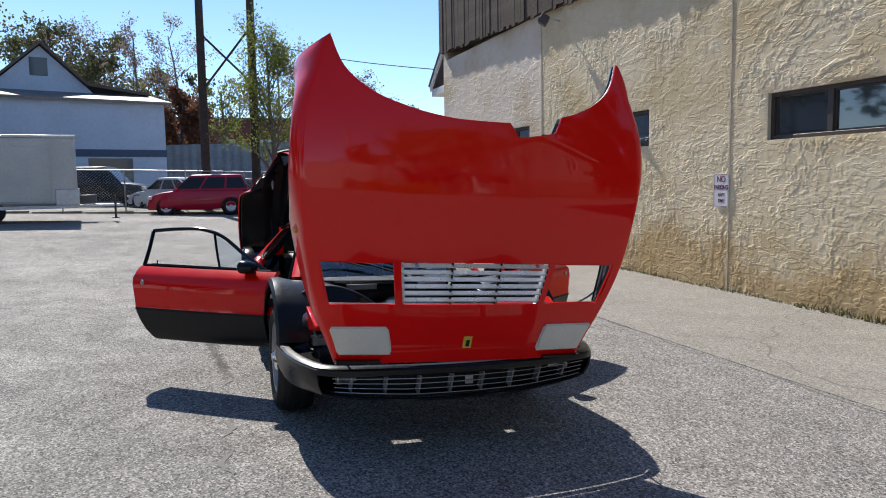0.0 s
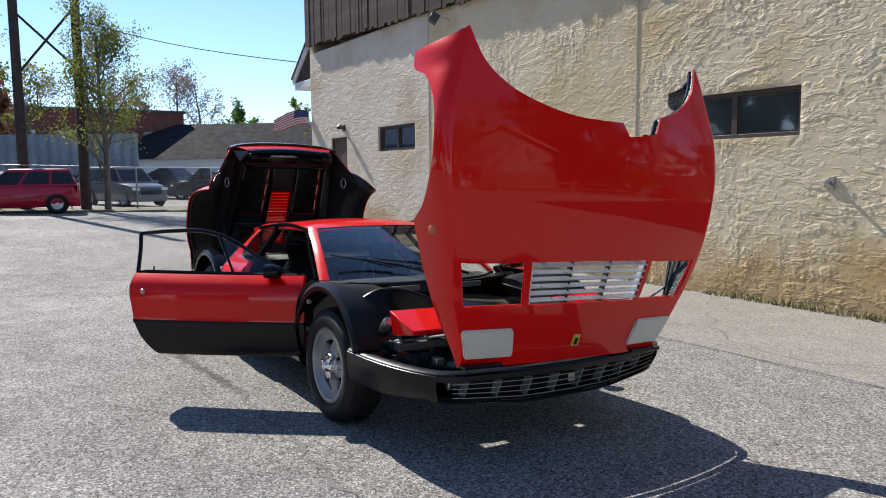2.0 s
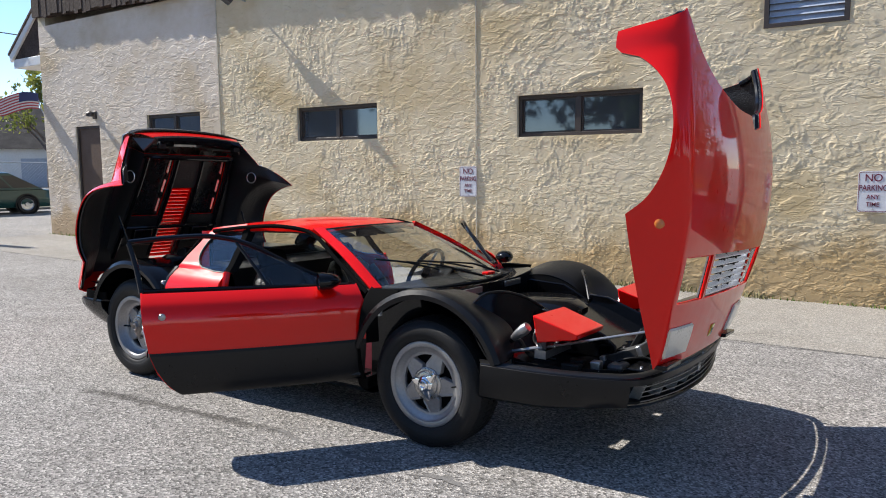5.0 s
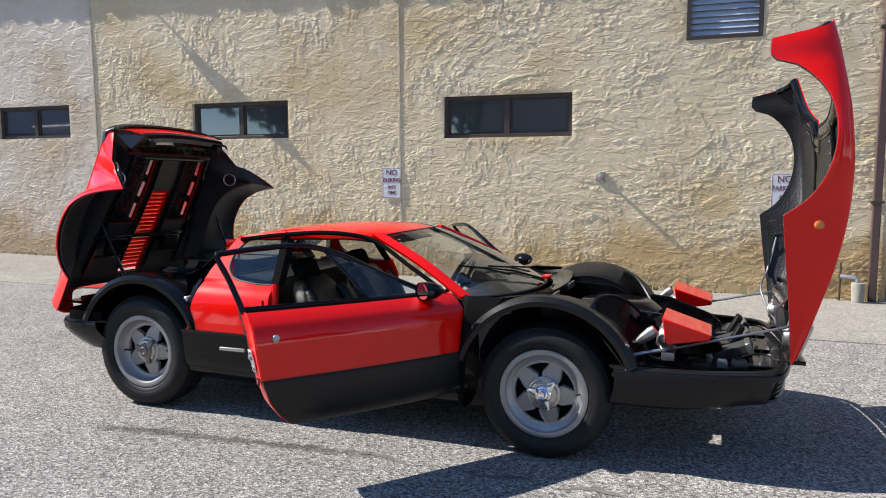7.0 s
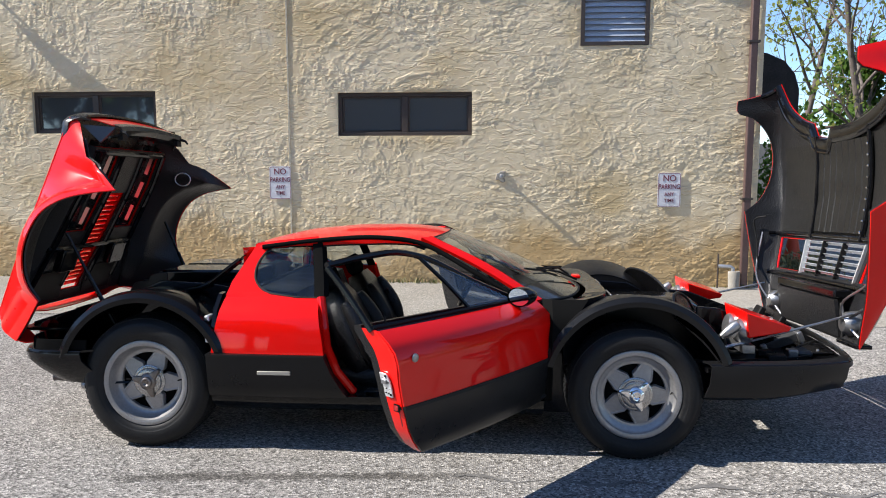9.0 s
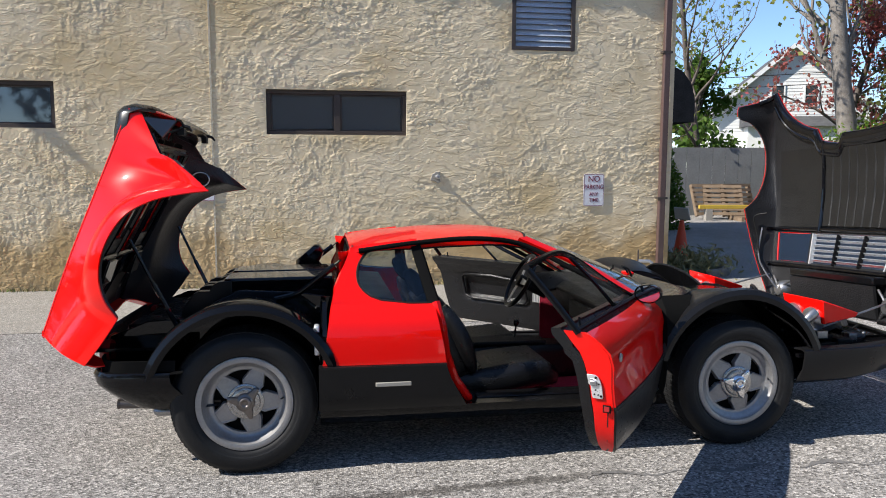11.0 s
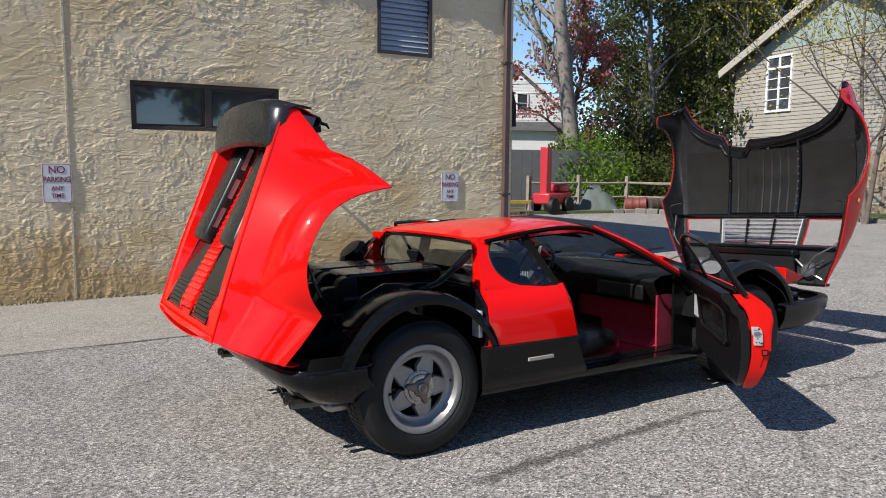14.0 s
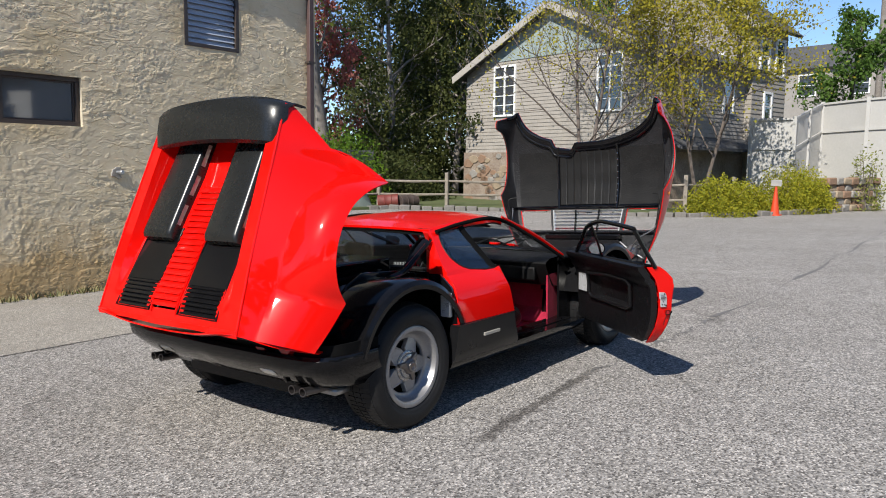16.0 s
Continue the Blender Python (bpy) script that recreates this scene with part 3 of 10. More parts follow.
def louver_vent(x0, x1, z0, z1):
    root = thing("window_4", pose(0, WY + 0.05, 0), "tall wall opening filled with blue-grey metal louvres", "louver", kind="structure")
    b = Build()
    for a in ((x0, x0 + 0.05, z0, z1), (x1 - 0.05, x1, z0, z1), (x0 + 0.05, x1 - 0.05, z0, z0 + 0.05), (x0 + 0.05, x1 - 0.05, z1 - 0.05, z1)):
        b.box(a[0], a[1], -0.06, 0.06, a[2], a[3])
    part("window_frame", b, BROWN_METAL, root, bevel=0.004)
    b = Build()
    b.add([(-(x1 - x0) / 2 + 0.05, 0.0, 0), ((x1 - x0) / 2 - 0.05, 0.0, 0), ((x1 - x0) / 2 - 0.05, 0.035, 0.075), (-(x1 - x0) / 2 + 0.05, 0.035, 0.075),
           (-(x1 - x0) / 2 + 0.05, 0.004, 0), ((x1 - x0) / 2 - 0.05, 0.004, 0), ((x1 - x0) / 2 - 0.05, 0.039, 0.075), (-(x1 - x0) / 2 + 0.05, 0.039, 0.075)],
          [(0, 1, 2, 3), (7, 6, 5, 4), (0, 4, 5, 1), (3, 2, 6, 7)])
    me = mesh_of("slat", b, LOUVER)
    z = z0 + 0.05
    while z < z1 - 0.06:
        ob = new("slat", me)
        ob.parent, ob.location = root, ((x0 + x1) / 2, -0.02, z)
        z += 0.075
    return root


louver_vent(*OPENINGS[4])


def side_door():
    x0, x1, z0, z1 = OPENINGS[0]
    root = thing("door_1", pose(0, WY + 0.06, 0), "brown painted metal service door in the stucco wall", "door", kind="structure")
    b = Build()
    b.box(x0 + 0.05, x1 - 0.05, 0, 0.05, z0, z1 - 0.05)
    part("door_leaf", b, shade("door_brown", (0.12, 0.075, 0.05), 0.6, vary=0.4, scale=3), root, bevel=0.004)
    b = Build()
    b.box(x0, x0 + 0.05, -0.03, 0.06, z0, z1)
    b.box(x1 - 0.05, x1, -0.03, 0.06, z0, z1)
    b.box(x0 + 0.05, x1 - 0.05, -0.03, 0.06, z1 - 0.05, z1)
    part("frame", b, BROWN_METAL, root)
    b = Build()
    b.tube([(x1 - 0.14, -0.06, 1.0), (x1 - 0.14, 0, 1.0)], 0.012)
    b.tube([(x1 - 0.14, -0.06, 1.0), (x1 - 0.26, -0.06, 1.0)], 0.01)
    part("door_handle", b, GALV, root, "steel lever handle")


side_door()


def letters(text, size, mat, parent, place, turn, name="lettering", squeeze=1.0):
    """Raised writing as a mesh."""
    cu = bpy.data.curves.new(name, 'FONT')
    cu.body, cu.size, cu.align_x, cu.extrude = text, size, 'CENTER', 0.0015
    cu.offset = size * 0.004
    tmp = bpy.data.objects.new("tmp", cu)
    scene.collection.objects.link(tmp)
    dg = bpy.context.evaluated_depsgraph_get()
    dg.update()
    me = bpy.data.meshes.new_from_object(tmp.evaluated_get(dg))
    bpy.data.objects.remove(tmp)
    bpy.data.curves.remove(cu)
    me.materials.clear()
    me.materials.append(mat)
    ob = new(name, me)
    ob.parent = parent
    ob.matrix_basis = Matrix.Translation(place) @ turn.to_4x4() @ Matrix.Diagonal((squeeze, 1, 1, 1))
    return ob


def no_parking(x, z, w=0.30, h=0.45):
    """Aluminium sign with rounded corners, a thin red border and four lines of writing."""
    root = thing("no_parking_sign", pose(x, WY - 0.02, z), "white metal no-parking sign with red lettering, screwed to the stucco wall", "sign", "no parking signs")
    up = Euler((radians(90), 0, 0)).to_matrix()
    b = Build()
    b.prism(rounded(w, h, 0.03), up.to_4x4() @ pose(0, 0, -0.004), 0.004)
    part("plate", b, SIGN_WHITE, root, bevel=0.001)
    b = Build()
    n, o, i = 24, rounded(w - 0.014, h - 0.014, 0.026), rounded(w - 0.026, h - 0.026, 0.021)
    b.grid([[up @ Vector((px, py, 0.0015)) for px, py in o], [up @ Vector((px, py, 0.0015)) for px, py in i]], close_v=True)
    part("border", b, SIGN_RED, root)
    for text, size, dz, sq in (("NO", 0.115, 0.115, 0.95), ("PARKING", 0.092, 0.012, 0.72), ("ANY", 0.068, -0.08, 0.9), ("TIME", 0.068, -0.162, 0.9)):
        letters(text, size, SIGN_RED, root, (0, -0.0018, dz), up, squeeze=sq)
    for dz in (h / 2 - 0.035, -h / 2 + 0.035):
        b = Build()
        b.lathe([(0, 0.004), (0.006, 0.003), (0.008, 0.0)], pose(0, -0.001, dz, 90), 8)
        part("screw", b, GALV, root)
    b = Build()
    b.box(-0.02, 0.02, 0.005, 0.05, -0.12, 0.12)
    part("batten", b, GALV, root)
    return root


no_parking(-2.41, 1.218)
no_parking(2.815, 1.128)
no_parking(-6.95, 1.27)


def small_notice():
    b = Build()
    b.prism(rounded(0.28, 0.2, 0.02), pose(-7.55, WY - 0.03, 0.92, 90), 0.004)
    solid("notice_plate", b, SIGN_WHITE, "small pale metal notice plate on the stucco wall", "sign", bevel=0.001)


small_notice()


def flood_light(x, z):
    """A box flood light on a short arm."""
    root = thing("flood_light", pose(x, WY, z), "weathered grey flood light on a wall arm", "lamp")
    b = Build()
    b.lathe([(0, -0.02), (0.06, -0.02), (0.06, 0.0), (0, 0.0)], pose(0, 0, 0, 90), 16)
    b.tube([(0, 0, 0), (0, -0.12, 0.02), (-0.05, -0.24, 0.03)], 0.018)
    part("arm", b, GALV, root)
    b = Build()
    m = Euler((radians(-35), 0, radians(-28))).to_matrix()
    b.slab((-0.08, -0.31, 0.02), (0.26, 0.16, 0.18), m)
    head = part("head", b, BROWN_METAL, root, bevel=0.012)
    b = Build()
    b.slab(Vector((-0.08, -0.31, 0.02)) + m @ Vector((0, -0.084, 0)), (0.22, 0.008, 0.14), m)
    part("lens", b, PANE, head)


flood_light(-7.1, 4.42)


def wall_lamp_small():
    root = thing("wall_lamp", pose(-12.0, WY, 2.62), "small dark wall lamp over the service door", "lamp")
    b = Build()
    b.box(-0.06, 0.06, -0.04, 0, -0.08, 0.08)
    part("backplate", b, BROWN_METAL, root, bevel=0.005)
    b = Build()
    b.lathe([(0.03, 0.06), (0.08, 0.02), (0.085, -0.04), (0.06, -0.05)], pose(0, -0.13, 0.02), 12)
    part("shade", b, BROWN_METAL, root)


wall_lamp_small()


def wall_spigot():
    """A short capped pipe that comes out of a patch of white filler."""
    root = thing("wall_pipe", pose(0.60, WY - 0.02, 1.31), "short metal pipe stub in a pale filler patch", "pipe")
    b = Build()
    b.tube([(0, 0.05, 0), (0.012, -0.09, 0.0)], 0.02, 12)
    b.lathe([(0.0, 0.03), (0.022, 0.026), (0.03, 0.01), (0.03, -0.012), (0.02, -0.02)], pose(0.012, -0.1, 0, 90), 14)
    part("stub", b, GALV, root)
    b = Build()
    pts = [(0.075 * (0.6 + 0.7 * bit(k * 2.1)) * math.cos(k * 0.42), 0.075 * (0.6 + 0.7 * bit(k * 2.1)) * math.sin(k * 0.42)) for k in range(15)]
    b.prism(pts, pose(0, 0.018, 0, 90), 0.026)
    part("filler_patch", b, CONCRETE, root, "rough smear of pale filler", bevel=0.006)


wall_spigot()


def downspout():
    root = thing("downspout", pose(3.80, WY - 0.06, 0), "brown metal downspout strapped to the wall corner", "pipe")
    b = Build()
    b.box(-0.045, 0.045, -0.04, 0.04, -0.15, 6.1)
    part("pipe", b, shade("brown_pipe", (0.10, 0.06, 0.055), 0.5, vary=0.5, scale=5), root, bevel=0.012)
    for z in (1.0, 3.0, 5.0):
        b = Build()
        b.box(-0.07, 0.07, -0.045, 0.05, z, z + 0.03)
        part("strap", b, BROWN_METAL, root)
    root2 = thing("drain_pipe", pose(3.45, 5.3, 0), "grey plastic drain pipe with an elbow and bucket base", "pipe")
    b = Build()
    b.tube([(0.0, 0.1, 0.14), (0.14, 0.06, 0.14), (0.17, 0.05, 0.12), (0.17, 0.05, 0.0)], 0.025, 10)
    part("elbow", b, GALV, root2)
    b = Build()
    b.lathe([(0, 0.06), (0.07, 0.06), (0.075, 0.04), (0.065, -0.22), (0, -0.22)], pose(0.18, 0.03, 0.02), 18)
    part("sleeve", b, CONCRETE, root2)
    b = Build()
    b.tube([(0.0, 0.12, -0.2), (0.0, 0.12, 0.3)], 0.012, 8)
    part("rod", b, BROWN_METAL, root2)


downspout()


def awning():
    """A black quarter-round canopy on the end wall."""
    root = thing("door_awning", pose(X1, 6.6, 2.14), "black canvas half-barrel awning over the end door", "awning")
    prof = [(0.0, 0.92), (0.4, 0.89), (0.65, 0.78), (0.8, 0.6), (0.87, 0.38), (0.87, 0.0)]
    b = Build()
    b.grid([[(x, y, z) for x, z in prof] for y in (0, 1.3)])
    b.add([(x, 0, z) for x, z in prof] + [(0, 0, 0)], [tuple(range(len(prof) + 1))])
    b.add([(x, 1.3, z) for x, z in prof] + [(0, 1.3, 0)], [tuple(range(len(prof) + 1))])
    part("canvas", b, shade("black_canvas", (0.012, 0.012, 0.014), 0.8, vary=0.4, scale=5), root)


awning()


def weeds(name, xs, y, count, mat, label, h=0.16, spread=0.12):
    """Tufts of blades at the foot of the wall."""
    b = Build()
    for k in range(count):
        x = xs[0] + (xs[1] - xs[0]) * bit(k * 1.31 + count)
        yy = y + spread * (bit(k * 2.7) - 0.5) * 2
        z, hh, a = gz(x, yy), h * (0.3 + bit(k * 3.9)), 6.28 * bit(k * 5.1)
        dx, dy = math.cos(a), math.sin(a)
        lean = hh * (bit(k * 7.7) - 0.2) * 0.9
        w = 0.006 + 0.006 * bit(k)
        b.add([(x - dy * w, yy + dx * w, z), (x + dy * w, yy - dx * w, z), (x + dx * lean * 0.4 + dy * w * 0.7, yy + dy * lean * 0.4 - dx * w * 0.7, z + hh * 0.65),
               (x + dx * lean, yy + dy * lean, z + hh), (x + dx * lean * 0.4 - dy * w * 0.7, yy + dy * lean * 0.4 + dx * w * 0.7, z + hh * 0.65)], [(0, 1, 2, 3, 4)])
    return tagged(part(name, b, mat, None), label, "weeds", kind="stuff")


weeds("weeds", (-0.9, 1.8), 5.44, 330, DRY_WEED, "dry yellowed weeds at the foot of the wall", 0.10, 0.06)
weeds("weeds", (-7, -0.9), 5.46, 500, DRY_WEED, "sparse dry weeds along the wall foot", 0.07, 0.04)
weeds("weeds", (-14, 3.9), 5.47, 500, LEAF_GREEN, "sparse green weeds along the wall foot", 0.06, 0.04)


def tar_seam(points, w, seed, label):
    """A thin uneven strip of dark crack sealer on the asphalt."""
    c = line(points, 90)
    b = Build()
    rows = []
    for k, (x, y) in enumerate(c):
        ww = w * (0.35 + 0.9 * bit(k * 1.3 + seed)) * (0.6 + 0.5 * math.sin(k * 0.35 + seed))
        oy = 0.03 * math.sin(k * 0.5 + seed) + 0.02 * (bit(k + seed) - 0.5)
        rows.append([(x, y + oy - ww, gz(x, y) + 0.003), (x, y + oy + ww, gz(x, y) + 0.003)])
    b.grid(rows)
    return tagged(part("tar_seam", b, TAR, None), label, "ground", kind="structure")


TAR = shade("dark_crack_sealer", (0.095, 0.09, 0.086), 0.88, vary=0.9, scale=9, second=(0.19, 0.182, 0.175), fine=70, bump=0.4, bump_scale=90)
tar_seam([(0.30, -1.085), (1.2, -1.11), (2.0, -1.15), (2.9, -1.16)], 0.018, 5, "thin dark crack in the asphalt")
tar_seam([(2.9, -1.16), (5, -1.2), (9, -1.16), (16, -1.06), (26, -0.9)], 0.03, 2, "thin sealed crack across the asphalt")
tar_seam([(-2.12, 2.8), (-2.1, 1.9), (-2.13, 1.2)], 0.02, 3, "short dark stain on the asphalt")
tar_seam([(-6, 2.83), (0, 2.83), (5.2, 2.83)], 0.012, 4, "dark joint at the edge of the concrete")
# ---- the red sports car ----
RED = shade("red_paint", (0.72, 0.0045, 0.0025), 0.32, coat=0.66, vary=0.1, scale=1.5, second=(0.62, 0.004, 0.0024), spec=0.04)
SATIN = shade("satin_black_panel", (0.0075, 0.0075, 0.0083), 0.32, spec=0.28, vary=0.5, scale=6, second=(0.011, 0.011, 0.012))
FIN_GREY = shade("fin_grey", (0.28, 0.275, 0.27), 0.6, vary=0.5, scale=20)
BLACK = shade("gloss_black_paint", (0.004, 0.004, 0.0048), 0.12, spec=0.27, vary=0.5, scale=6, second=(0.008, 0.008, 0.0085))
BLACK_GLOSS = shade("black_gloss", (0.004, 0.004, 0.005), 0.3, spec=0.05, coat=0.75, vary=0.3, scale=5)
LINING = shade("black_underside", (0.009, 0.009, 0.010), 0.38, spec=0.45, vary=0.6, scale=14, second=(0.016, 0.016, 0.018), bump=0.5, bump_scale=110)
LEATHER = shade("black_leather", (0.007, 0.007, 0.008), 0.3, spec=0.4, vary=0.5, scale=10, bump=0.35, bump_scale=160)
VINYL = shade("black_vinyl", (0.006, 0.006, 0.0065), 0.5, spec=0.18, vary=0.4, scale=8, bump=0.2, bump_scale=200)
QUILT = shade("dark_quilt", (0.008, 0.008, 0.008), 0.42, spec=0.35, vary=0.6, scale=7, second=(0.013, 0.0125, 0.012), bump=0.25, bump_scale=90)
CARPET = shade("red_carpet", (0.42, 0.009, 0.045), 0.95, vary=0.5, scale=20, bump=0.8, bump_scale=220)
RUBBER = shade("black_rubber", (0.008, 0.008, 0.008), 0.55, spec=0.25)
MATTE = shade("matte_black", (0.008, 0.008, 0.008), 0.9, spec=0.0)
RED.node_tree.nodes["Principled BSDF"].inputs["Coat Roughness"].default_value = 0.035
RED.node_tree.nodes["Principled BSDF"].inputs["Coat IOR"].default_value = 1.52
ALLOY = shade("cast_alloy", (0.35, 0.345, 0.35), 0.4, 0.65, vary=0.5, scale=9, second=(0.22, 0.215, 0.215))
CHROME = shade("chrome", (0.80, 0.80, 0.81), 0.1, 1.0)
POLISHED = shade("turned_alloy", (0.46, 0.45, 0.44), 0.25, 0.85, vary=0.4, scale=20)
ALUMINIUM = shade("bright_aluminium", (0.78, 0.79, 0.80), 0.3, 0.55, vary=0.3, scale=15)
WORN_STEEL = shade("worn_steel", (0.24, 0.215, 0.20), 0.35, 0.9, vary=0.6, scale=25, second=(0.10, 0.085, 0.08))
SOOTY = shade("sooty_steel", (0.13, 0.12, 0.12), 0.4, 0.9)
STEEL = shade("dull_steel", (0.40, 0.40, 0.41), 0.35, 0.9, vary=0.5, scale=14)
LENS_WHITE = shade("frosted_lens", (0.68, 0.645, 0.56), 0.3, coat=0.6, vary=0.2, scale=8)
LENS_RED = shade("red_lens", (0.30, 0.01, 0.012), 0.15, coat=0.5)
LENS_AMBER = shade("amber_lens", (0.55, 0.16, 0.03), 0.2, coat=0.5)
BADGE_YELLOW = shade("badge_yellow", (0.65, 0.48, 0.05), 0.3, coat=0.5)
AUTO_GLASS = glass("car_glass", (0.86, 0.91, 0.92))
TINT_GLASS = glass("tinted_glass", (0.76, 0.84, 0.89))
MIRROR = shade("mirror_glass", (0.85, 0.86, 0.87), 0.02, 1.0)

CAR = thing("sports_car", pose(0, 0.045, -0.021, -1.55), "red and black sports car with hood, lid and doors open", "car")


def no_shadow(ob):
    ob.visible_shadow = False
    return ob


def mirrored(points, s):
    return [(p[0], p[1] * s, p[2]) for p in points]


# wheels ---------------------------------------------------------------
def wheel(x, s, r, half, dish, nut_mat):
    """Star-spoke alloy with a knock-off nut in a fat tyre; s is -1 on the right, dish is the depth of the spokes."""
    face = 0.86
    m = pose(x, s * face, r - 0.004, 90 if s < 0 else -90)   # local z points out of the car
    d = -dish
    # rim: rolled lip, sloping barrel and the ring that carries the spokes
    b = Build()
    b.lathe([(0.150, d - 0.018), (0.150, d - 0.004), (0.153, d), (0.164, d), (0.170, d + 0.003), (0.176, d + 0.010), (0.184, d * 0.55), (0.194, -0.004), (0.197, 0.003), (0.203, 0.0045),
             (0.217, 0.0065), (0.223, 0.004), (0.226, -0.004), (0.226, -0.02), (0.21, -0.03), (0.19, -0.19), (0.184, -0.19), (0.16, d - 0.03), (0.150, d - 0.018)], m, 72)
    rim = part("wheel", b, ALLOY, CAR, "five-spoke cast alloy wheel")
    for k in range(5):
        b = Build()
        t = m @ pose(0, 0, 0, 0, 0, -76 + 72 * k)
        prof = [(0.050, 0.030, 0.014), (0.070, 0.042, 0.010), (0.090, 0.0515, 0.005), (0.12, 0.0435, 0.002), (0.145, 0.0365, -0.001), (0.156, 0.034, -0.002)]
        rows = []
        for rr, w, h in prof:
            z = d + h
            rows.append([t @ Vector((rr, y, zz)) for y, zz in ((-w * 1.06, z - 0.022), (-w, z - 0.002), (-w + 0.003, z + 0.0025), (-w + 0.008, z + 0.0025), (-w + 0.011, z), (0, z + 0.001),
                                                               (w - 0.011, z), (w - 0.008, z + 0.0025), (w - 0.003, z + 0.0025), (w, z - 0.002), (w * 1.06, z - 0.022))])
        b.grid(rows)
        b.add(rows[0], [tuple(range(11))]).add(rows[-1], [tuple(reversed(range(11)))])
        part("spoke", b, ALLOY, rim, angle=25)
    # raised bore with a stepped collar
    b = Build()
    b.lathe([(0.088, d + 0.004), (0.084, d + 0.012), (0.076, d + 0.016), (0.070, d + 0.016), (0.066, d + 0.024), (0.058, d + 0.027), (0.04, d + 0.027), (0.0, d + 0.027)], m, 40)
    part("hub", b, POLISHED, rim, "turned bright hub boss", angle=30)
    # knock-off nut with three ears
    e = d + 0.027
    b = Build()
    b.lathe([(0.0, e + 0.020), (0.010, e + 0.021), (0.016, e + 0.026), (0.022, e + 0.027), (0.027, e + 0.024), (0.030, e + 0.016), (0.038, e + 0.013), (0.044, e + 0.006), (0.046, e)], m, 28)
    nut = part("hub_nut", b, nut_mat, rim, "three-eared metal hub nut", angle=30)
    for k in range(3):
        t = m @ pose(0, 0, 0, 0, 0, 120 * k + 48)
        b = Build()
        rows = [[t @ Vector((rr, y, z)) for y, z in ((-w, h - 0.012), (-w * 0.8, h - 0.002), (0, h + 0.001), (w * 0.8, h - 0.002), (w, h - 0.012))] for rr, w, h in ((0.028, 0.026, e + 0.013), (0.05, 0.020, e + 0.012), (0.070, 0.014, e + 0.010), (0.084, 0.009, e + 0.006), (0.087, 0.004, e + 0.001))]
        b.grid(rows)
        b.add(rows[-1], [tuple(range(5))])
        part("ear", b, nut_mat, nut, angle=30)
    b = Build()
    b.lathe([(0.03, d - 0.035), (0.16, d - 0.035), (0.16, d - 0.05), (0.03, d - 0.05)], m, 32)
    part("brake_disc", b, MATTE, rim)
    b = Build()
    b.tube([m @ Vector((0.178, 0.012, d + 0.012)), m @ Vector((0.165, 0.012, d + 0.035))], 0.004, 6)
    part("tyre_valve", b, RUBBER, rim)
    # tyre
    w = half * 2
    prof = [(0.212, -0.018), (0.222, -0.004), (0.232, 0.008), (0.245, 0.014), (0.252, 0.0145), (0.254, 0.016), (0.258, 0.0175), (0.275, 0.019), (r - 0.045, 0.016), (r - 0.030, 0.010), (r - 0.027, 0.005), (r - 0.018, -0.002), (r - 0.008, -0.016), (r - 0.002, -0.035),
            (r, -w * 0.35), (r, -w * 0.65), (r - 0.002, -w + 0.04), (r - 0.012, -w + 0.012), (r - 0.04, -w), (0.25, -w), (0.2, -w + 0.02)]
    b = Build()
    b.lathe(prof, m, 72)
    part("tyre", b, TYRE, rim, "wide black rubber tyre")
    # tread blocks
    b = Build()
    for k in range(72):
        t = m @ pose(0, 0, 0, 0, 0, 5 * k)
        for z0, z1, tw in ((-0.012, -0.065, 0.0105), (-0.075, -0.115, 0.009), (-0.125, -0.17, 0.0105)):
            b.add([t @ Vector((r - 0.006 - (0.006 if z == -0.012 else 0), y, z)) for y in (-tw, tw) for z in (z0, z1)] + [t @ Vector((r + 0.003 - (0.010 if z == -0.012 else 0), y, z)) for y in (-tw, tw) for z in (z0, z1)],
                  [(4, 5, 7, 6), (0, 1, 5, 4), (2, 6, 7, 3), (0, 4, 6, 2), (1, 3, 7, 5)])
    part("tread", b, TYRE, rim, angle=20)
    return rim


for s in (-1, 1):
    wheel(1.25, s, 0.337, 0.105, 0.026, CHROME)
    wheel(-1.25, s, 0.345, 0.112, 0.052, WORN_STEEL)


# sills, quarter panels and lower body ---------------------------------------------------------------
SIDE = [(0.285, 0.865), (0.31, 0.885), (0.40, 0.905), (0.505, 0.917), (0.525, 0.913), (0.60, 0.908), (0.68, 0.893), (0.74, 0.862), (0.785, 0.805), (0.82, 0.765), (0.90, 0.695), (0.98, 0.628), (1.04, 0.575)]


def side_y(z):
    return float(np.interp(z, [a for a, _ in SIDE], [b for _, b in SIDE]))


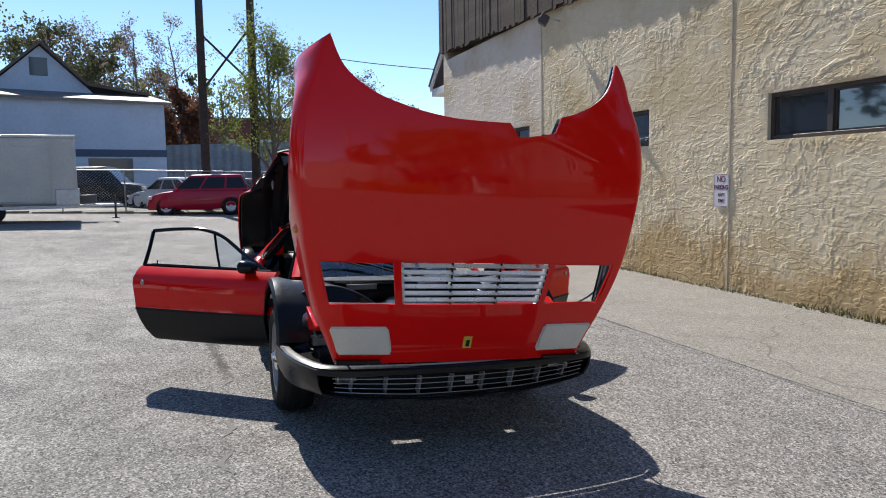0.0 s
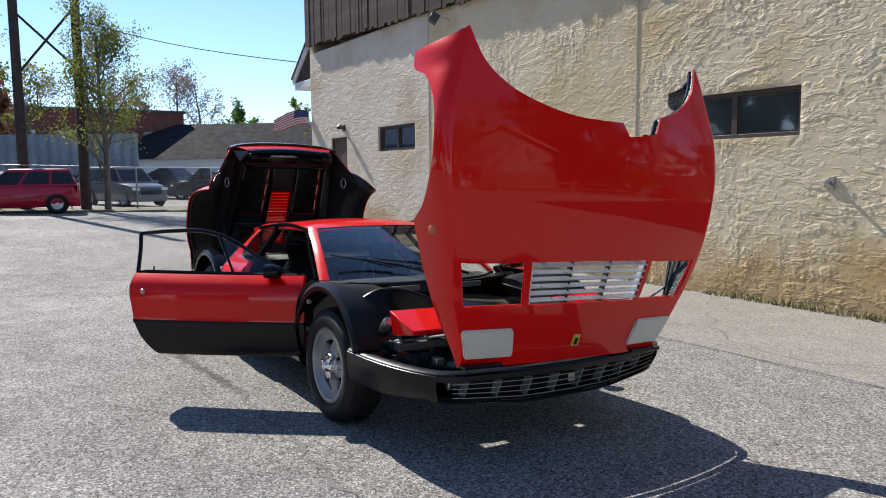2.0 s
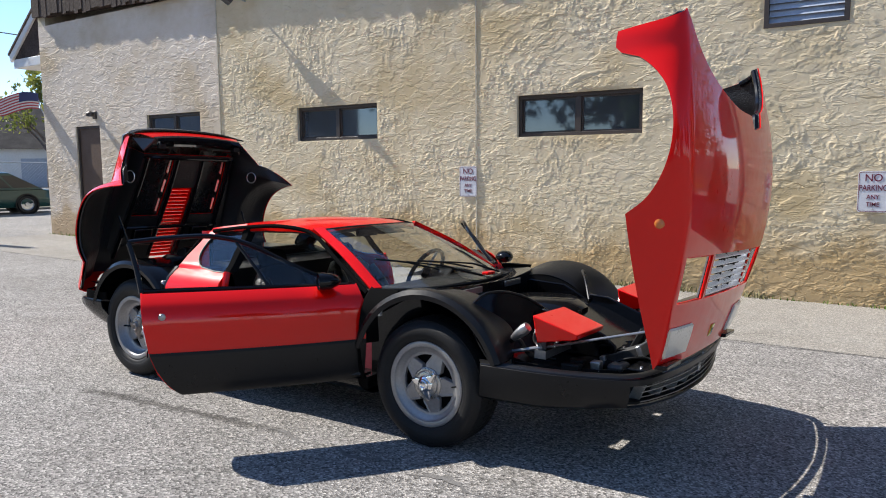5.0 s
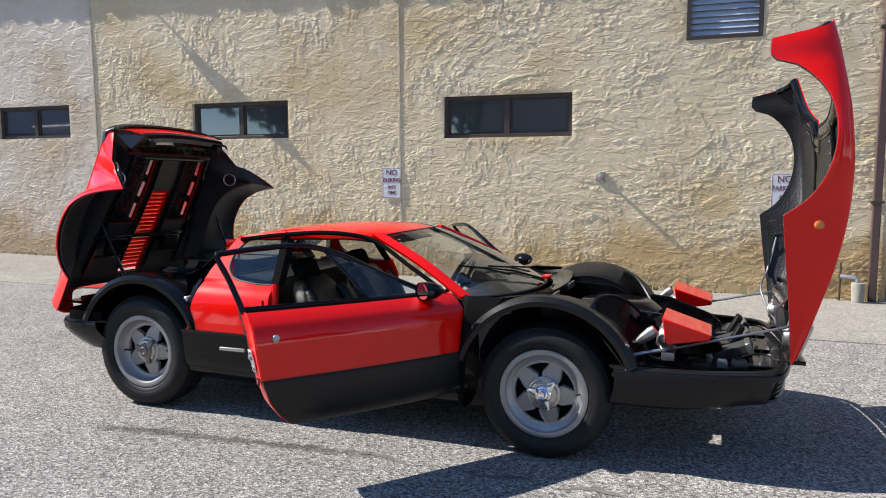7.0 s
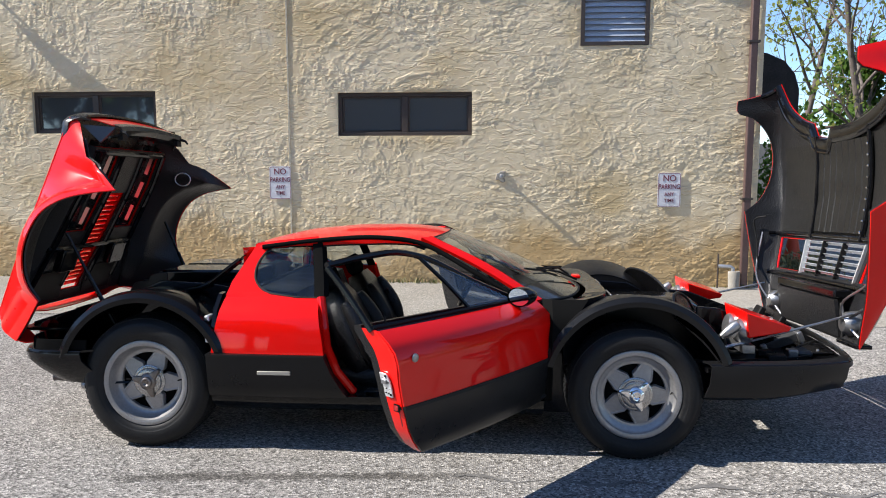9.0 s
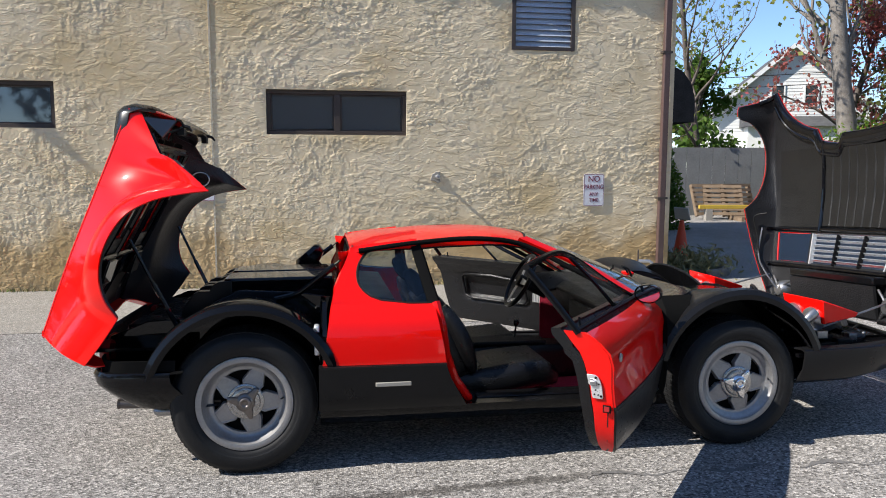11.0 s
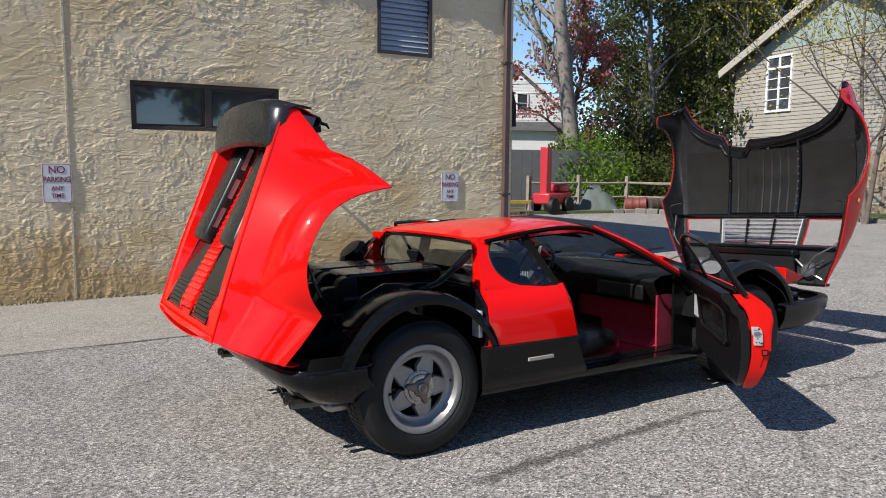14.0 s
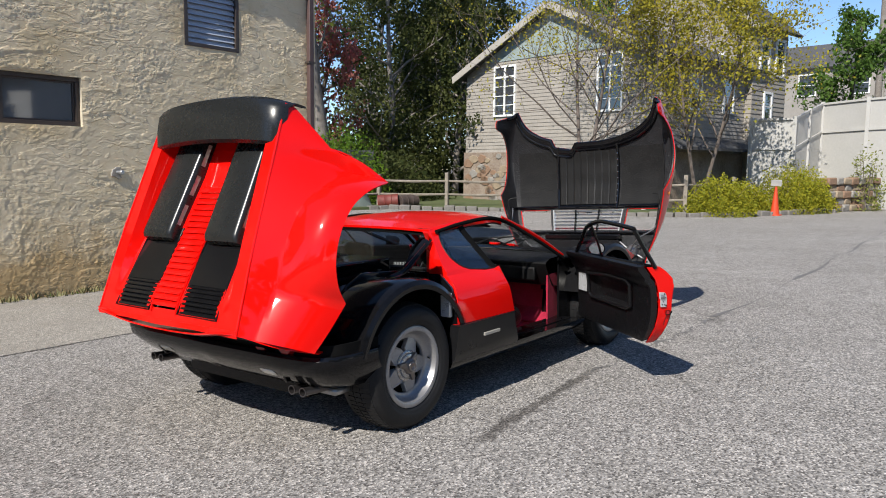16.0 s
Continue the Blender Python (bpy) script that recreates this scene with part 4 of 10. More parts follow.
def quarter(s):
    """The red panel behind the door, round the rear side window."""
    zs = [0.515, 0.56, 0.62, 0.68, 0.73, 0.765, *np.linspace(0.787, 1.05, 18)]
    rear = lambda z: np.interp(z, [0.515, 0.62, 0.76, 0.86, 1.05], [-0.885, -0.87, -0.845, -0.825, -0.735])
    outline = curve([(-0.46, 0, 0.787), (-0.58, 0, 0.797), (-0.665, 0, 0.826), (-0.712, 0, 0.88), (-0.712, 0, 0.95), (-0.675, 0, 1.01), (-0.61, 0, 1.05)], 60)
    win = lambda z: np.interp(z, outline[:, 2], outline[:, 0])
    front = lambda z: np.interp(z, [0.515, 0.60, 0.72, 0.80, 1.05], [-0.30, -0.312, -0.335, -0.345, -0.405])
    fr = [0, 0.25, 0.5, 0.75, 1.0]
    rows = []
    for z in zs:
        y = side_y(z)
        row = [(rear(z) - 0.004, s * (y - 0.05), z)]
        row += [(rear(z) + (win(z) - rear(z)) * t, s * (y - (0.018 * (1 - t) if z < 0.79 else 0.0)), z) for t in (0, 0.5, 1.0)]
        row += [(win(z) + (front(z) - win(z)) * t, s * y, z) for t in (0.33, 0.66, 1.0)]
        row.append((front(z) + 0.002, s * (y - 0.05), z))
        rows.append(row)
    b = Build()
    b.sheet(rows if s > 0 else [r[::-1] for r in rows], 0.006, keep=(lambda i, j: not (6 <= i and (3 <= j <= 6 if s > 0 else 0 <= j <= 3))) )
    q = part("quarter_panel", b, RED, CAR, "glossy red panel behind the door")
    # rear side window
    wz = list(np.linspace(0.787, 1.05, 18))
    b = Build()
    b.sheet([[(win(z) + (front(z) - win(z)) * t + (0.006 if t == 0 else 0), s * (side_y(z) - 0.012), z) for t in ((0, 0.5, 1) if s > 0 else (1, 0.5, 0))] for z in wz], 0.004)
    no_shadow(part("side_window", b, TINT_GLASS, CAR, "tinted rear side window"))
    b = Build()
    b.tube([(win(z) + 0.004, s * (side_y(z) - 0.004), z) for z in wz], 0.007, 6)
    b.tube([(win(0.787), s * (side_y(0.787) - 0.003), 0.789), (-0.345, s * (side_y(0.787) - 0.003), 0.787)], 0.006, 6)
    part("window_seal", b, RUBBER, CAR)
    # B pillar
    b = Build()
    b.sheet([[(front(z) + dx, s * (side_y(z) - 0.004 - dd), z) for dx, dd in (((-0.03, 0.004), (-0.012, 0), (0.022, 0.0), (0.035, 0.05)) if s > 0 else ((0.035, 0.05), (0.022, 0), (-0.012, 0), (-0.03, 0.004)))] for z in np.linspace(0.79, 1.06, 7)], 0.012)
    part("pillar", b, MATTE, CAR, "black door pillar")
    # black lower quarter and sill
    zs2 = [0.285, 0.31, 0.36, 0.42, 0.48, 0.505]
    xf = lambda z: np.interp(z, [0.285, 0.36, 0.45, 0.505], [-0.19, -0.235, -0.285, -0.30])
    rows = [[(-0.905, s * (side_y(z) - 0.06), z), (-0.905, s * side_y(z), z), (-0.6, s * side_y(z), z), (xf(z), s * side_y(z), z), (xf(z) + 0.003, s * (side_y(z) - 0.07), z)] for z in zs2]
    b = Build()
    b.sheet(rows if s > 0 else [r[::-1] for r in rows], 0.006)
    b.box(-0.905, -0.30, min(s * 0.86, s * 0.925), max(s * 0.86, s * 0.925), 0.503, 0.513)
    low = part("lower_panel", b, SATIN, CAR, "satin black lower side panel")
    b = Build()
    b.box(-0.64, -0.47, min(s * 0.90, s * 0.919), max(s * 0.90, s * 0.919), 0.41, 0.43)
    part("side_marker", b, shade("marker_grey", (0.35, 0.33, 0.29), 0.4), low, "slim pale side marker", bevel=0.003)
    # door sill
    b = Build()
    b.box(-0.22, 0.80, min(s * 0.62, s * 0.78), max(s * 0.62, s * 0.78), 0.215, 0.285)
    rows = [[(x, s * y, z) for y, z in ((0.80, 0.29), (0.862, 0.288), (0.85, 0.262), (0.81, 0.225), (0.74, 0.19), (0.60, 0.175))] for x in (-0.9, -0.3, 0.3, 0.80)]
    b.sheet(rows if s > 0 else [r[::-1] for r in rows], -0.006)
    part("sill", b, BLACK, CAR, bevel=0.006)
    b = Build()
    b.box(-0.12, 0.76, min(s * 0.70, s * 0.765), max(s * 0.70, s * 0.765), 0.284, 0.294)
    part("sill_plate", b, BLACK_GLOSS, CAR, bevel=0.003)
    # red edge of the door opening behind the seat
    b = Build()
    b.tube(mirrored([(-0.335, -0.80, 0.79), (-0.31, -0.85, 0.68), (-0.295, -0.86, 0.55), (-0.25, -0.84, 0.42), (-0.17, -0.80, 0.30)], -s), 0.022, 8)
    part("door_jamb", b, RED, CAR, "red painted door jamb")


for s in (-1, 1):
    quarter(s)

# roof and screen ---------------------------------------------------------------
def roof_z(x, y):
    return np.interp(x, [-0.76, -0.6, -0.3, 0.0, 0.15, 0.28], [1.052, 1.088, 1.118, 1.122, 1.112, 1.088]) - 0.045 * (abs(y) / 0.56) ** 2.4 * np.interp(x, [-0.745, -0.35], [0.25, 1.0])


rows = []
for x in np.linspace(-0.745, 0.27, 15):
    w = np.interp(x, [-0.745, -0.4, 0.0, 0.27], [0.575, 0.565, 0.54, 0.50])
    xo = lambda y: x - (0.08 * (abs(y) / 0.5) ** 2 * np.clip((x + 0.1) / 0.37, 0, 1))
    row = [(xo(w * t), w * t, roof_z(x, w * t)) for t in np.linspace(-1, 1, 15)]
    rows.append([(row[0][0], row[0][1] - 0.004, row[0][2] - 0.028)] + row + [(row[-1][0], row[-1][1] + 0.004, row[-1][2] - 0.028)])
b = Build()
b.sheet(rows, 0.015)
part("roof", b, RED, CAR, "glossy red roof panel")
b = Build()
b.sheet([[(x, y, z - 0.03) for x, y, z in r[1:-1]] for r in rows], 0.008)
part("headlining", b, VINYL, CAR)

screen_top = [(x, y, roof_z(x, y) - 0.004) for x, y in ((0.19, -0.495), (0.24, -0.33), (0.268, -0.15), (0.275, 0.0), (0.268, 0.15), (0.24, 0.33), (0.19, 0.495))]
screen_low = [(0.775, -0.655, 0.758), (0.93, -0.50, 0.757), (1.02, -0.25, 0.757), (1.05, 0.0, 0.757), (1.02, 0.25, 0.757), (0.93, 0.50, 0.757), (0.775, 0.655, 0.758)]
glass_rows = ruled(curve(screen_top, 17), curve(screen_low, 17), 9, (0.015, 0, 0.012))
b = Build()
b.sheet(glass_rows, 0.004)
no_shadow(part("windscreen", b, AUTO_GLASS, CAR, "raked clear windscreen"))
b = Build()
b.tube(glass_rows[:, 0], 0.007, 6)
b.tube(glass_rows[:, -1], 0.009, 6)
b.tube(glass_rows[0], 0.008, 6)
b.tube(glass_rows[-1], 0.008, 6)
part("screen_seal", b, RUBBER, CAR)
for s in (-1, 1):
    a = [(0.15, s * 0.522, 1.066), (0.185, s * 0.505, 1.068), (0.20, s * 0.485, 1.07)]
    e = [(0.752, s * 0.69, 0.755), (0.775, s * 0.675, 0.758), (0.79, s * 0.645, 0.757)]
    m_ = [(0.475, s * 0.612, 0.917), (0.505, s * 0.598, 0.922), (0.52, s * 0.575, 0.924)]
    b = Build()
    b.sheet([curve([a[k], m_[k], e[k]], 9) for k in ((0, 1, 2) if s < 0 else (2, 1, 0))], 0.02)
    part("windscreen_pillar", b, RED, CAR, "slim red windscreen pillar")
    b = Build()
    b.tube(curve([(-0.70, s * 0.60, 1.03), (-0.40, s * 0.578, 1.066), (-0.05, s * 0.566, 1.082), (0.11, s * 0.548, 1.063), (0.45, s * 0.635, 0.905), (0.74, s * 0.71, 0.745)], 30), 0.013, 8)
    part("drip_rail", b, MATTE, CAR, "black door surround seal")
    b = Build()
    b.sheet([[(-0.73, s * 0.565, 1.05), (-0.62, s * 0.57, 1.065), (-0.40, s * 0.567, 1.088)][::(1 if s < 0 else -1)], [(-0.74, s * 0.585, 1.02), (-0.66, s * 0.605, 1.03), (-0.405, s * 0.585, 1.055)][::(1 if s < 0 else -1)]], 0.01)
    part("roof_corner", b, RED, CAR)

# upright rear window, set between the two red buttress edges
b = Build()
b.sheet([[(-0.755, y, 0.80), (-0.725, y, 1.035)] for y in np.linspace(0.57, -0.57, 7)], 0.004)
no_shadow(part("rear_window", b, AUTO_GLASS, CAR, "upright clear rear window"))
b = Build()
b.tube([(-0.757, -0.575, 0.80), (-0.727, -0.57, 1.04), (-0.727, 0.57, 1.04), (-0.757, 0.575, 0.80)], 0.012, 6, closed=True)
part("window_seal", b, RUBBER, CAR)
for s in (-1, 1):
    b = Build()
    b.sheet([[(-0.775, s * 0.582, z), (-0.80, s * 0.62, z), (np.interp(z, [0.515, 0.76, 0.86, 1.05], [-0.885, -0.845, -0.825, -0.735]), s * (side_y(z) - 0.045), z)][::(1 if s > 0 else -1)] for z in np.linspace(0.78, 1.028, 6)], 0.006)
    part("buttress", b, RED, CAR, "red rear roof buttress")
    b = Build()
    b.tube(curve([(-0.82, s * 0.62, 0.96), (-0.92, s * 0.61, 0.885), (-1.02, s * 0.60, 0.815), (-1.12, s * 0.59, 0.79)], 10), 0.016, 8)
    spine = curve([(-0.79, s * 0.6, 0.985), (-0.92, s * 0.6, 0.885), (-1.02, s * 0.6, 0.815), (-1.12, s * 0.59, 0.79)], 10)
    b.sheet([spine + [0, -0.035, 0.006], spine + [0, 0.035, 0.006]], 0.006)
    part("brace", b, BLACK, CAR, "black engine bay brace")

# floor, bulkheads and cabin ---------------------------------------------------------------
b = Build()
b.box(-0.86, 0.98, -0.62, 0.62, 0.165, 0.19)
part("floor_pan", b, BLACK, CAR)
b = Build()
b.box(-0.30, 0.93, -0.62, 0.62, 0.19, 0.2)
part("floor_carpet", b, CARPET, CAR, "deep red carpet")
b = Build()
b.sheet([[(0.80, y, 0.2), (0.95, y, 0.3), (0.97, y, 0.62)] for y in np.linspace(-0.64, 0.64, 5)], 0.02)
part("firewall_carpet", b, CARPET, CAR, "red carpet on the footwell")
for s in (-1, 1):
    b = Build()
    b.sheet([[(0.62, s * 0.64, z), (0.95, s * 0.6, z)][::s] for z in (0.2, 0.62)], 0.012)
    part("kick_panel", b, CARPET, CAR, "red carpeted kick panel")
    b = Build()
    b.box(0.74, 1.0, min(s * 0.655, s * 0.67), max(s * 0.655, s * 0.67), 0.18, 0.75)
    part("side_closing_panel", b, BLACK, CAR)
b = Build()
b.sheet([[(-0.33, y, 0.2), (-0.42, y, 0.5), (-0.52, y, 0.78), (-0.74, y, 0.80)] for y in np.linspace(-0.60, 0.60, 5)], 0.02)
part("rear_bulkhead", b, VINYL, CAR)
b = Build()
b.box(-0.35, 0.66, -0.12, 0.12, 0.19, 0.40)
part("console", b, LEATHER, CAR, "black leather centre tunnel", bevel=0.04, seg=3)
b = Build()
b.box(-0.10, 0.45, -0.09, 0.09, 0.40, 0.425)
tun = part("console_top", b, VINYL, CAR, bevel=0.008)
b = Build()
b.tube([(0.28, 0.03, 0.42), (0.29, 0.03, 0.50)], 0.006)
b.lathe([(0, 0.022), (0.016, 0.016), (0.02, 0), (0.012, -0.018), (0, -0.02)], pose(0.29, 0.03, 0.515), 14)
part("gear_lever", b, BLACK_GLOSS, tun)
# dashboard
b = Build()
prof = [(0.98, 0.755), (0.78, 0.752), (0.64, 0.745), (0.575, 0.715), (0.60, 0.66), (0.66, 0.58), (0.70, 0.53), (0.97, 0.50)]
b.grid([[(x, y, z) for x, z in prof] for y in (-0.645, -0.4, 0.0, 0.4, 0.645)], close_v=True)
dash = part("dashboard", b, VINYL, CAR, "black vinyl dashboard", bevel=0.01)
b = Build()
b.sheet(ruled(curve([(0.70, 0.14, 0.74), (0.66, 0.36, 0.79), (0.70, 0.58, 0.74)], 9), curve([(0.53, 0.14, 0.70), (0.50, 0.36, 0.79), (0.53, 0.58, 0.70)], 9), 4), 0.015)
part("instrument_hood", b, VINYL, dash)
for k, y in enumerate((0.27, 0.36, 0.45)):
    b = Build()
    b.lathe([(0.0, 0.012), (0.036, 0.012), (0.042, 0.016), (0.045, 0.0)], pose(0.575, y, 0.725, 0, -70), 20)
    part("gauge", b, BLACK_GLOSS, dash)
b = Build()
b.box(0.575, 0.60, -0.55, -0.12, 0.575, 0.68)
part("glovebox", b, VINYL, dash, bevel=0.012)


def steering_wheel():
    m = pose(0.40, 0.35, 0.735, 0, -62)
    b = Build()
    b.tube([m @ Vector((0.18 * math.cos(w), 0.18 * math.sin(w), 0)) for w in np.linspace(0, 2 * math.pi, 40, endpoint=False)], 0.015, 8, closed=True)
    rim = part("steering_wheel", b, LEATHER, CAR, "black three-spoke steering wheel")
    b = Build()
    for a in (10, 170, 270):
        t = m @ pose(0, 0, 0, 0, 0, a)
        b.grid([[t @ Vector((r, y, z)) for y, z in ((-w, 0), (w, 0), (w, 0.004), (-w, 0.004))] for r, w, z in ((0.03, 0.022, 0), (0.175, 0.012, 0))], close_v=True)
    part("spoke", b, ALUMINIUM, rim)
    b = Build()
    b.lathe([(0, 0.02), (0.035, 0.018), (0.045, 0), (0.04, -0.02), (0.03, -0.2)], m, 20)
    part("hub", b, VINYL, rim)


steering_wheel()


def cushion(sections, n=20):
    """A padded body lofted through rounded-rectangle sections: centre, axes u and v, half width, half height."""
    rows = []
    for c, u, v, w, h in sections:
        c, u, v = Vector(c), Vector(u).normalized(), Vector(v).normalized()
        rows.append([c + u * x + v * y for x, y in rounded(2 * w, 2 * h, min(w, h) * 0.8, 4)])
    b = Build()
    b.grid(rows, close_v=True)
    k = len(rows[0])
    b.add(rows[0], [tuple(range(k))]).add(rows[-1], [tuple(reversed(range(k)))])
    return b


def seat(y0):
    """Low bucket seat, reclined, with a headrest."""
    Y = (0, 1, 0)
    base = part("seat", cushion([((-0.33, y0, 0.30), Y, (0, 0, 1), 0.20, 0.06), ((-0.15, y0, 0.295), Y, (0, 0, 1), 0.235, 0.08), ((0.08, y0, 0.315), Y, (0, 0, 1), 0.24, 0.09), ((0.30, y0, 0.345), Y, (0, 0, 1), 0.235, 0.075), ((0.37, y0, 0.325), Y, (0, 0, 1), 0.20, 0.04)]),
                LEATHER, CAR, "low black leather bucket seat", angle=60)
    up, fw = Vector((-0.46, 0, 1)).normalized(), Vector((1, 0, 0.46)).normalized()
    c = Vector((-0.16, y0, 0.33))
    part("backrest", cushion([(c, Y, fw, 0.21, 0.05), (c + up * 0.10, Y, fw, 0.245, 0.08), (c + up * 0.28, Y, fw, 0.24, 0.08), (c + up * 0.42, Y, fw, 0.20, 0.07), (c + up * 0.49, Y, fw, 0.14, 0.05)]), LEATHER, base, angle=60)
    h = c + up * 0.56
    part("headrest", cushion([(h - up * 0.07, Y, fw, 0.09, 0.025), (h - up * 0.035, Y, fw, 0.115, 0.038), (h + up * 0.035, Y, fw, 0.115, 0.038), (h + up * 0.06, Y, fw, 0.09, 0.022)]), MATTE, base, angle=60)
    # side bolsters and stitched ribs
    for s in (-1, 1):
        b = Build()
        b.tube(curve([c + Vector((0, s * 0.2, 0)) + fw * 0.07 + up * 0.02, c + Vector((0, s * 0.215, 0)) + fw * 0.09 + up * 0.2, c + Vector((0, s * 0.19, 0)) + fw * 0.07 + up * 0.40], 10), [0.03, 0.04, 0.045, 0.05, 0.05, 0.05, 0.048, 0.045, 0.04, 0.03], 10)
        part("bolster", b, LEATHER, base)
    for k in range(7):
        b = Build()
        x = -0.12 + 0.068 * k
        b.tube([(x, y0 - 0.15, 0.368 + 0.03 * (k / 6)), (x, y0, 0.372 + 0.028 * (k / 6)), (x, y0 + 0.15, 0.368 + 0.03 * (k / 6))], 0.02, 8)
        part("rib", b, LEATHER, base)


seat(-0.36)
seat(0.36)
b = Build()
b.slab((0.15, 0.0, 1.03), (0.02, 0.22, 0.06), Euler((0, radians(-15), 0)).to_matrix())
part("rearview_mirror", b, RUBBER, CAR, bevel=0.01)
for s in (-1, 1):
    b = Build()
    b.slab((0.10, s * 0.28, 1.03), (0.13, 0.30, 0.012), Euler((0, radians(20), 0)).to_matrix())
    part("sun_visor", b, VINYL, CAR, bevel=0.005)

# wipers
for y0, x0, y1, x1 in ((0.05, 1.045, -0.42, 0.80), (0.30, 1.02, -0.10, 0.86)):
    zf = lambda x: 0.775 + (1.05 - x) * 0.41 + 0.015
    b = Build()
    b.tube([(x0, y0, 0.79), ((x0 + x1) / 2, (y0 + y1) / 2, zf((x0 + x1) / 2) + 0.02), (x1, y1, zf(x1) + 0.01)], [0.008, 0.006, 0.004], 6)
    d = Vector((x1 - x0, y1 - y0, 0)).normalized() * 0.2
    b.tube([(x1 - d.x * 1.1, y1 - d.y * 1.1, zf(x1 - d.x) - 0.01), (x1, y1, zf(x1) + 0.006), (x1 + d.x, y1 + d.y, zf(x1 + d.x * 0.9))], 0.006, 6)
    part("wiper", b, RUBBER, CAR, "black windscreen wiper")
def table(pairs):
    a = np.array(pairs)
    return lambda v: float(np.interp(v, a[:, 0], a[:, 1]))


# doors ---------------------------------------------------------------
HINGE = (0.82, 0.80)
SWING = 51.5


def car_door(s):
    """A door in its shut place, swung about its front edge; s is -1 on the right."""
    root = new("door")
    root.parent = CAR
    m = Matrix.Translation((HINGE[0], s * HINGE[1], -0.028 if s > 0 else 0)) @ pose(0, 0, 0, 0, 0, SWING * -s) @ Matrix.Translation((-HINGE[0], -s * HINGE[1], 0))
    front = lambda z: np.interp(z, [0.29, 0.5, 0.7, 0.80], [0.795, 0.80, 0.80, 0.77])
    back = lambda z: np.interp(z, [0.29, 0.33, 0.40, 0.505, 0.65, 0.80], [-0.15, -0.20, -0.255, -0.295, -0.32, -0.335])

    def door_y(z):
        """The door skin stands fuller than the body line below its belt."""
        return side_y(z) + 0.034 * float(np.clip((z - 0.60) / 0.14, 0, 1)) * float(np.interp(z, [0.785, 0.805], [1.0, 0.75]))

    def skin(zs, inset=0.0):
        rows = []
        for z in zs:
            y = door_y(z) - inset
            row = [(front(z) + (back(z) - front(z)) * t, s * (y - 0.07 * (1 - t) ** 2.5), z) for t in np.linspace(0, 1, 12)]
            rows.append([(row[0][0] + 0.004, row[0][1] - s * 0.04, z)] + row + [(row[-1][0] - 0.004, row[-1][1] - s * 0.035, z)])
        return rows if s < 0 else [r[::-1] for r in rows]
    red = [0.518, 0.56, 0.62, 0.68, 0.73, 0.765, 0.79, 0.805]
    b = Build()
    b.sheet(skin(red), 0.006)
    outer = part("door", b, RED, CAR, "open red door with black lower half and black window frame")
    bpy.data.objects.remove(root)
    outer.matrix_basis = m
    b = Build()
    b.sheet(skin([0.292, 0.31, 0.36, 0.43, 0.49, 0.51]), 0.006)
    part("lower_skin", b, SATIN, outer, "satin black lower door skin")
    b = Build()
    b.sheet(skin([0.506, 0.52], -0.004), 0.006)
    part("door_moulding", b, RUBBER, outer)
    # end face with latch, red
    wide = table([(0.29, 0.045), (0.305, 0.066), (0.33, 0.082), (0.40, 0.10), (0.50, 0.115), (0.70, 0.118), (0.78, 0.10), (0.81, 0.07)])
    pts = [(back(z), door_y(z), z) for z in np.linspace(0.292, 0.805, 14)]
    b = Build()
    b.sheet([[(x - 0.004, s * (y - 0.008), z), (x - 0.002, s * (side_y(z) - 0.02 - 0.62 * wide(z)), z)][::(1 if s < 0 else -1)] for x, y, z in pts], 0.006)
    end = part("door_end", b, RED, outer, "red painted door end")
    def on_end(z, f, lift=0.0):
        """A place on the end face; f from its inner edge (0) to its outer edge (1)."""
        y = side_y(z)
        return Vector((back(z) - 0.010 - lift, s * (y - 0.02 - 0.62 * wide(z) + f * (0.62 * wide(z) + 0.012)), z))
    b = Build()
    ring = [(0.02, 0.645), (0.40, 0.645), (0.52, 0.638), (0.58, 0.622), (0.60, 0.60), (0.60, 0.562), (0.58, 0.55), (0.12, 0.55), (0.08, 0.56), (0.08, 0.60), (0.0, 0.605)]
    front_ring, back_ring = [on_end(z, f, 0.003) for f, z in ring], [on_end(z, f, -0.004) for f, z in ring]
    n = len(ring)
    b.add(front_ring + back_ring, [tuple(range(n)), tuple(reversed(range(n, 2 * n)))] + [(i, n + i, n + (i + 1) % n, (i + 1) % n) for i in range(n)])
    latch = part("latch", b, ALUMINIUM, end, "zinc plated door latch", bevel=0.0015)
    for f, z, rr in ((0.42, 0.635, 0.0045), (0.50, 0.61, 0.003), (0.30, 0.585, 0.003), (0.22, 0.567, 0.003), (0.40, 0.566, 0.003), (0.52, 0.562, 0.0045)):
        p = on_end(z, f, 0.004)
        b = Build()
        b.lathe([(0, 0.002), (rr, 0.002), (rr, -0.004)], pose(p.x, p.y, p.z, 0, -90), 12)
        part("screw", b, MATTE, latch)
    b = Build()
    p = on_end(0.612, 0.26, 0.006)
    b.slab(p, (0.010, 0.026, 0.018))
    b.slab(p + Vector((0.002, 0, 0.016)), (0.008, 0.032, 0.005))
    part("latch_claw", b, STEEL, latch, bevel=0.003)
    b = Build()
    b.slab(on_end(0.512, 0.70, 0.002), (0.004, 0.032, 0.030))
    lamp = part("door_reflector", b, MATTE, end, "small red warning lamp in a dark bezel", bevel=0.002)
    b = Build()
    b.slab(on_end(0.512, 0.70, 0.0045), (0.003, 0.021, 0.020))
    part("lamp_lens", b, LENS_RED, lamp, bevel=0.002)
    # inner trim: black panel with an armrest bowl, map pocket and speaker grille
    zs = np.array([0.305, 0.36, 0.43, 0.50, 0.57, 0.64, 0.70, 0.75, 0.79, 0.808])

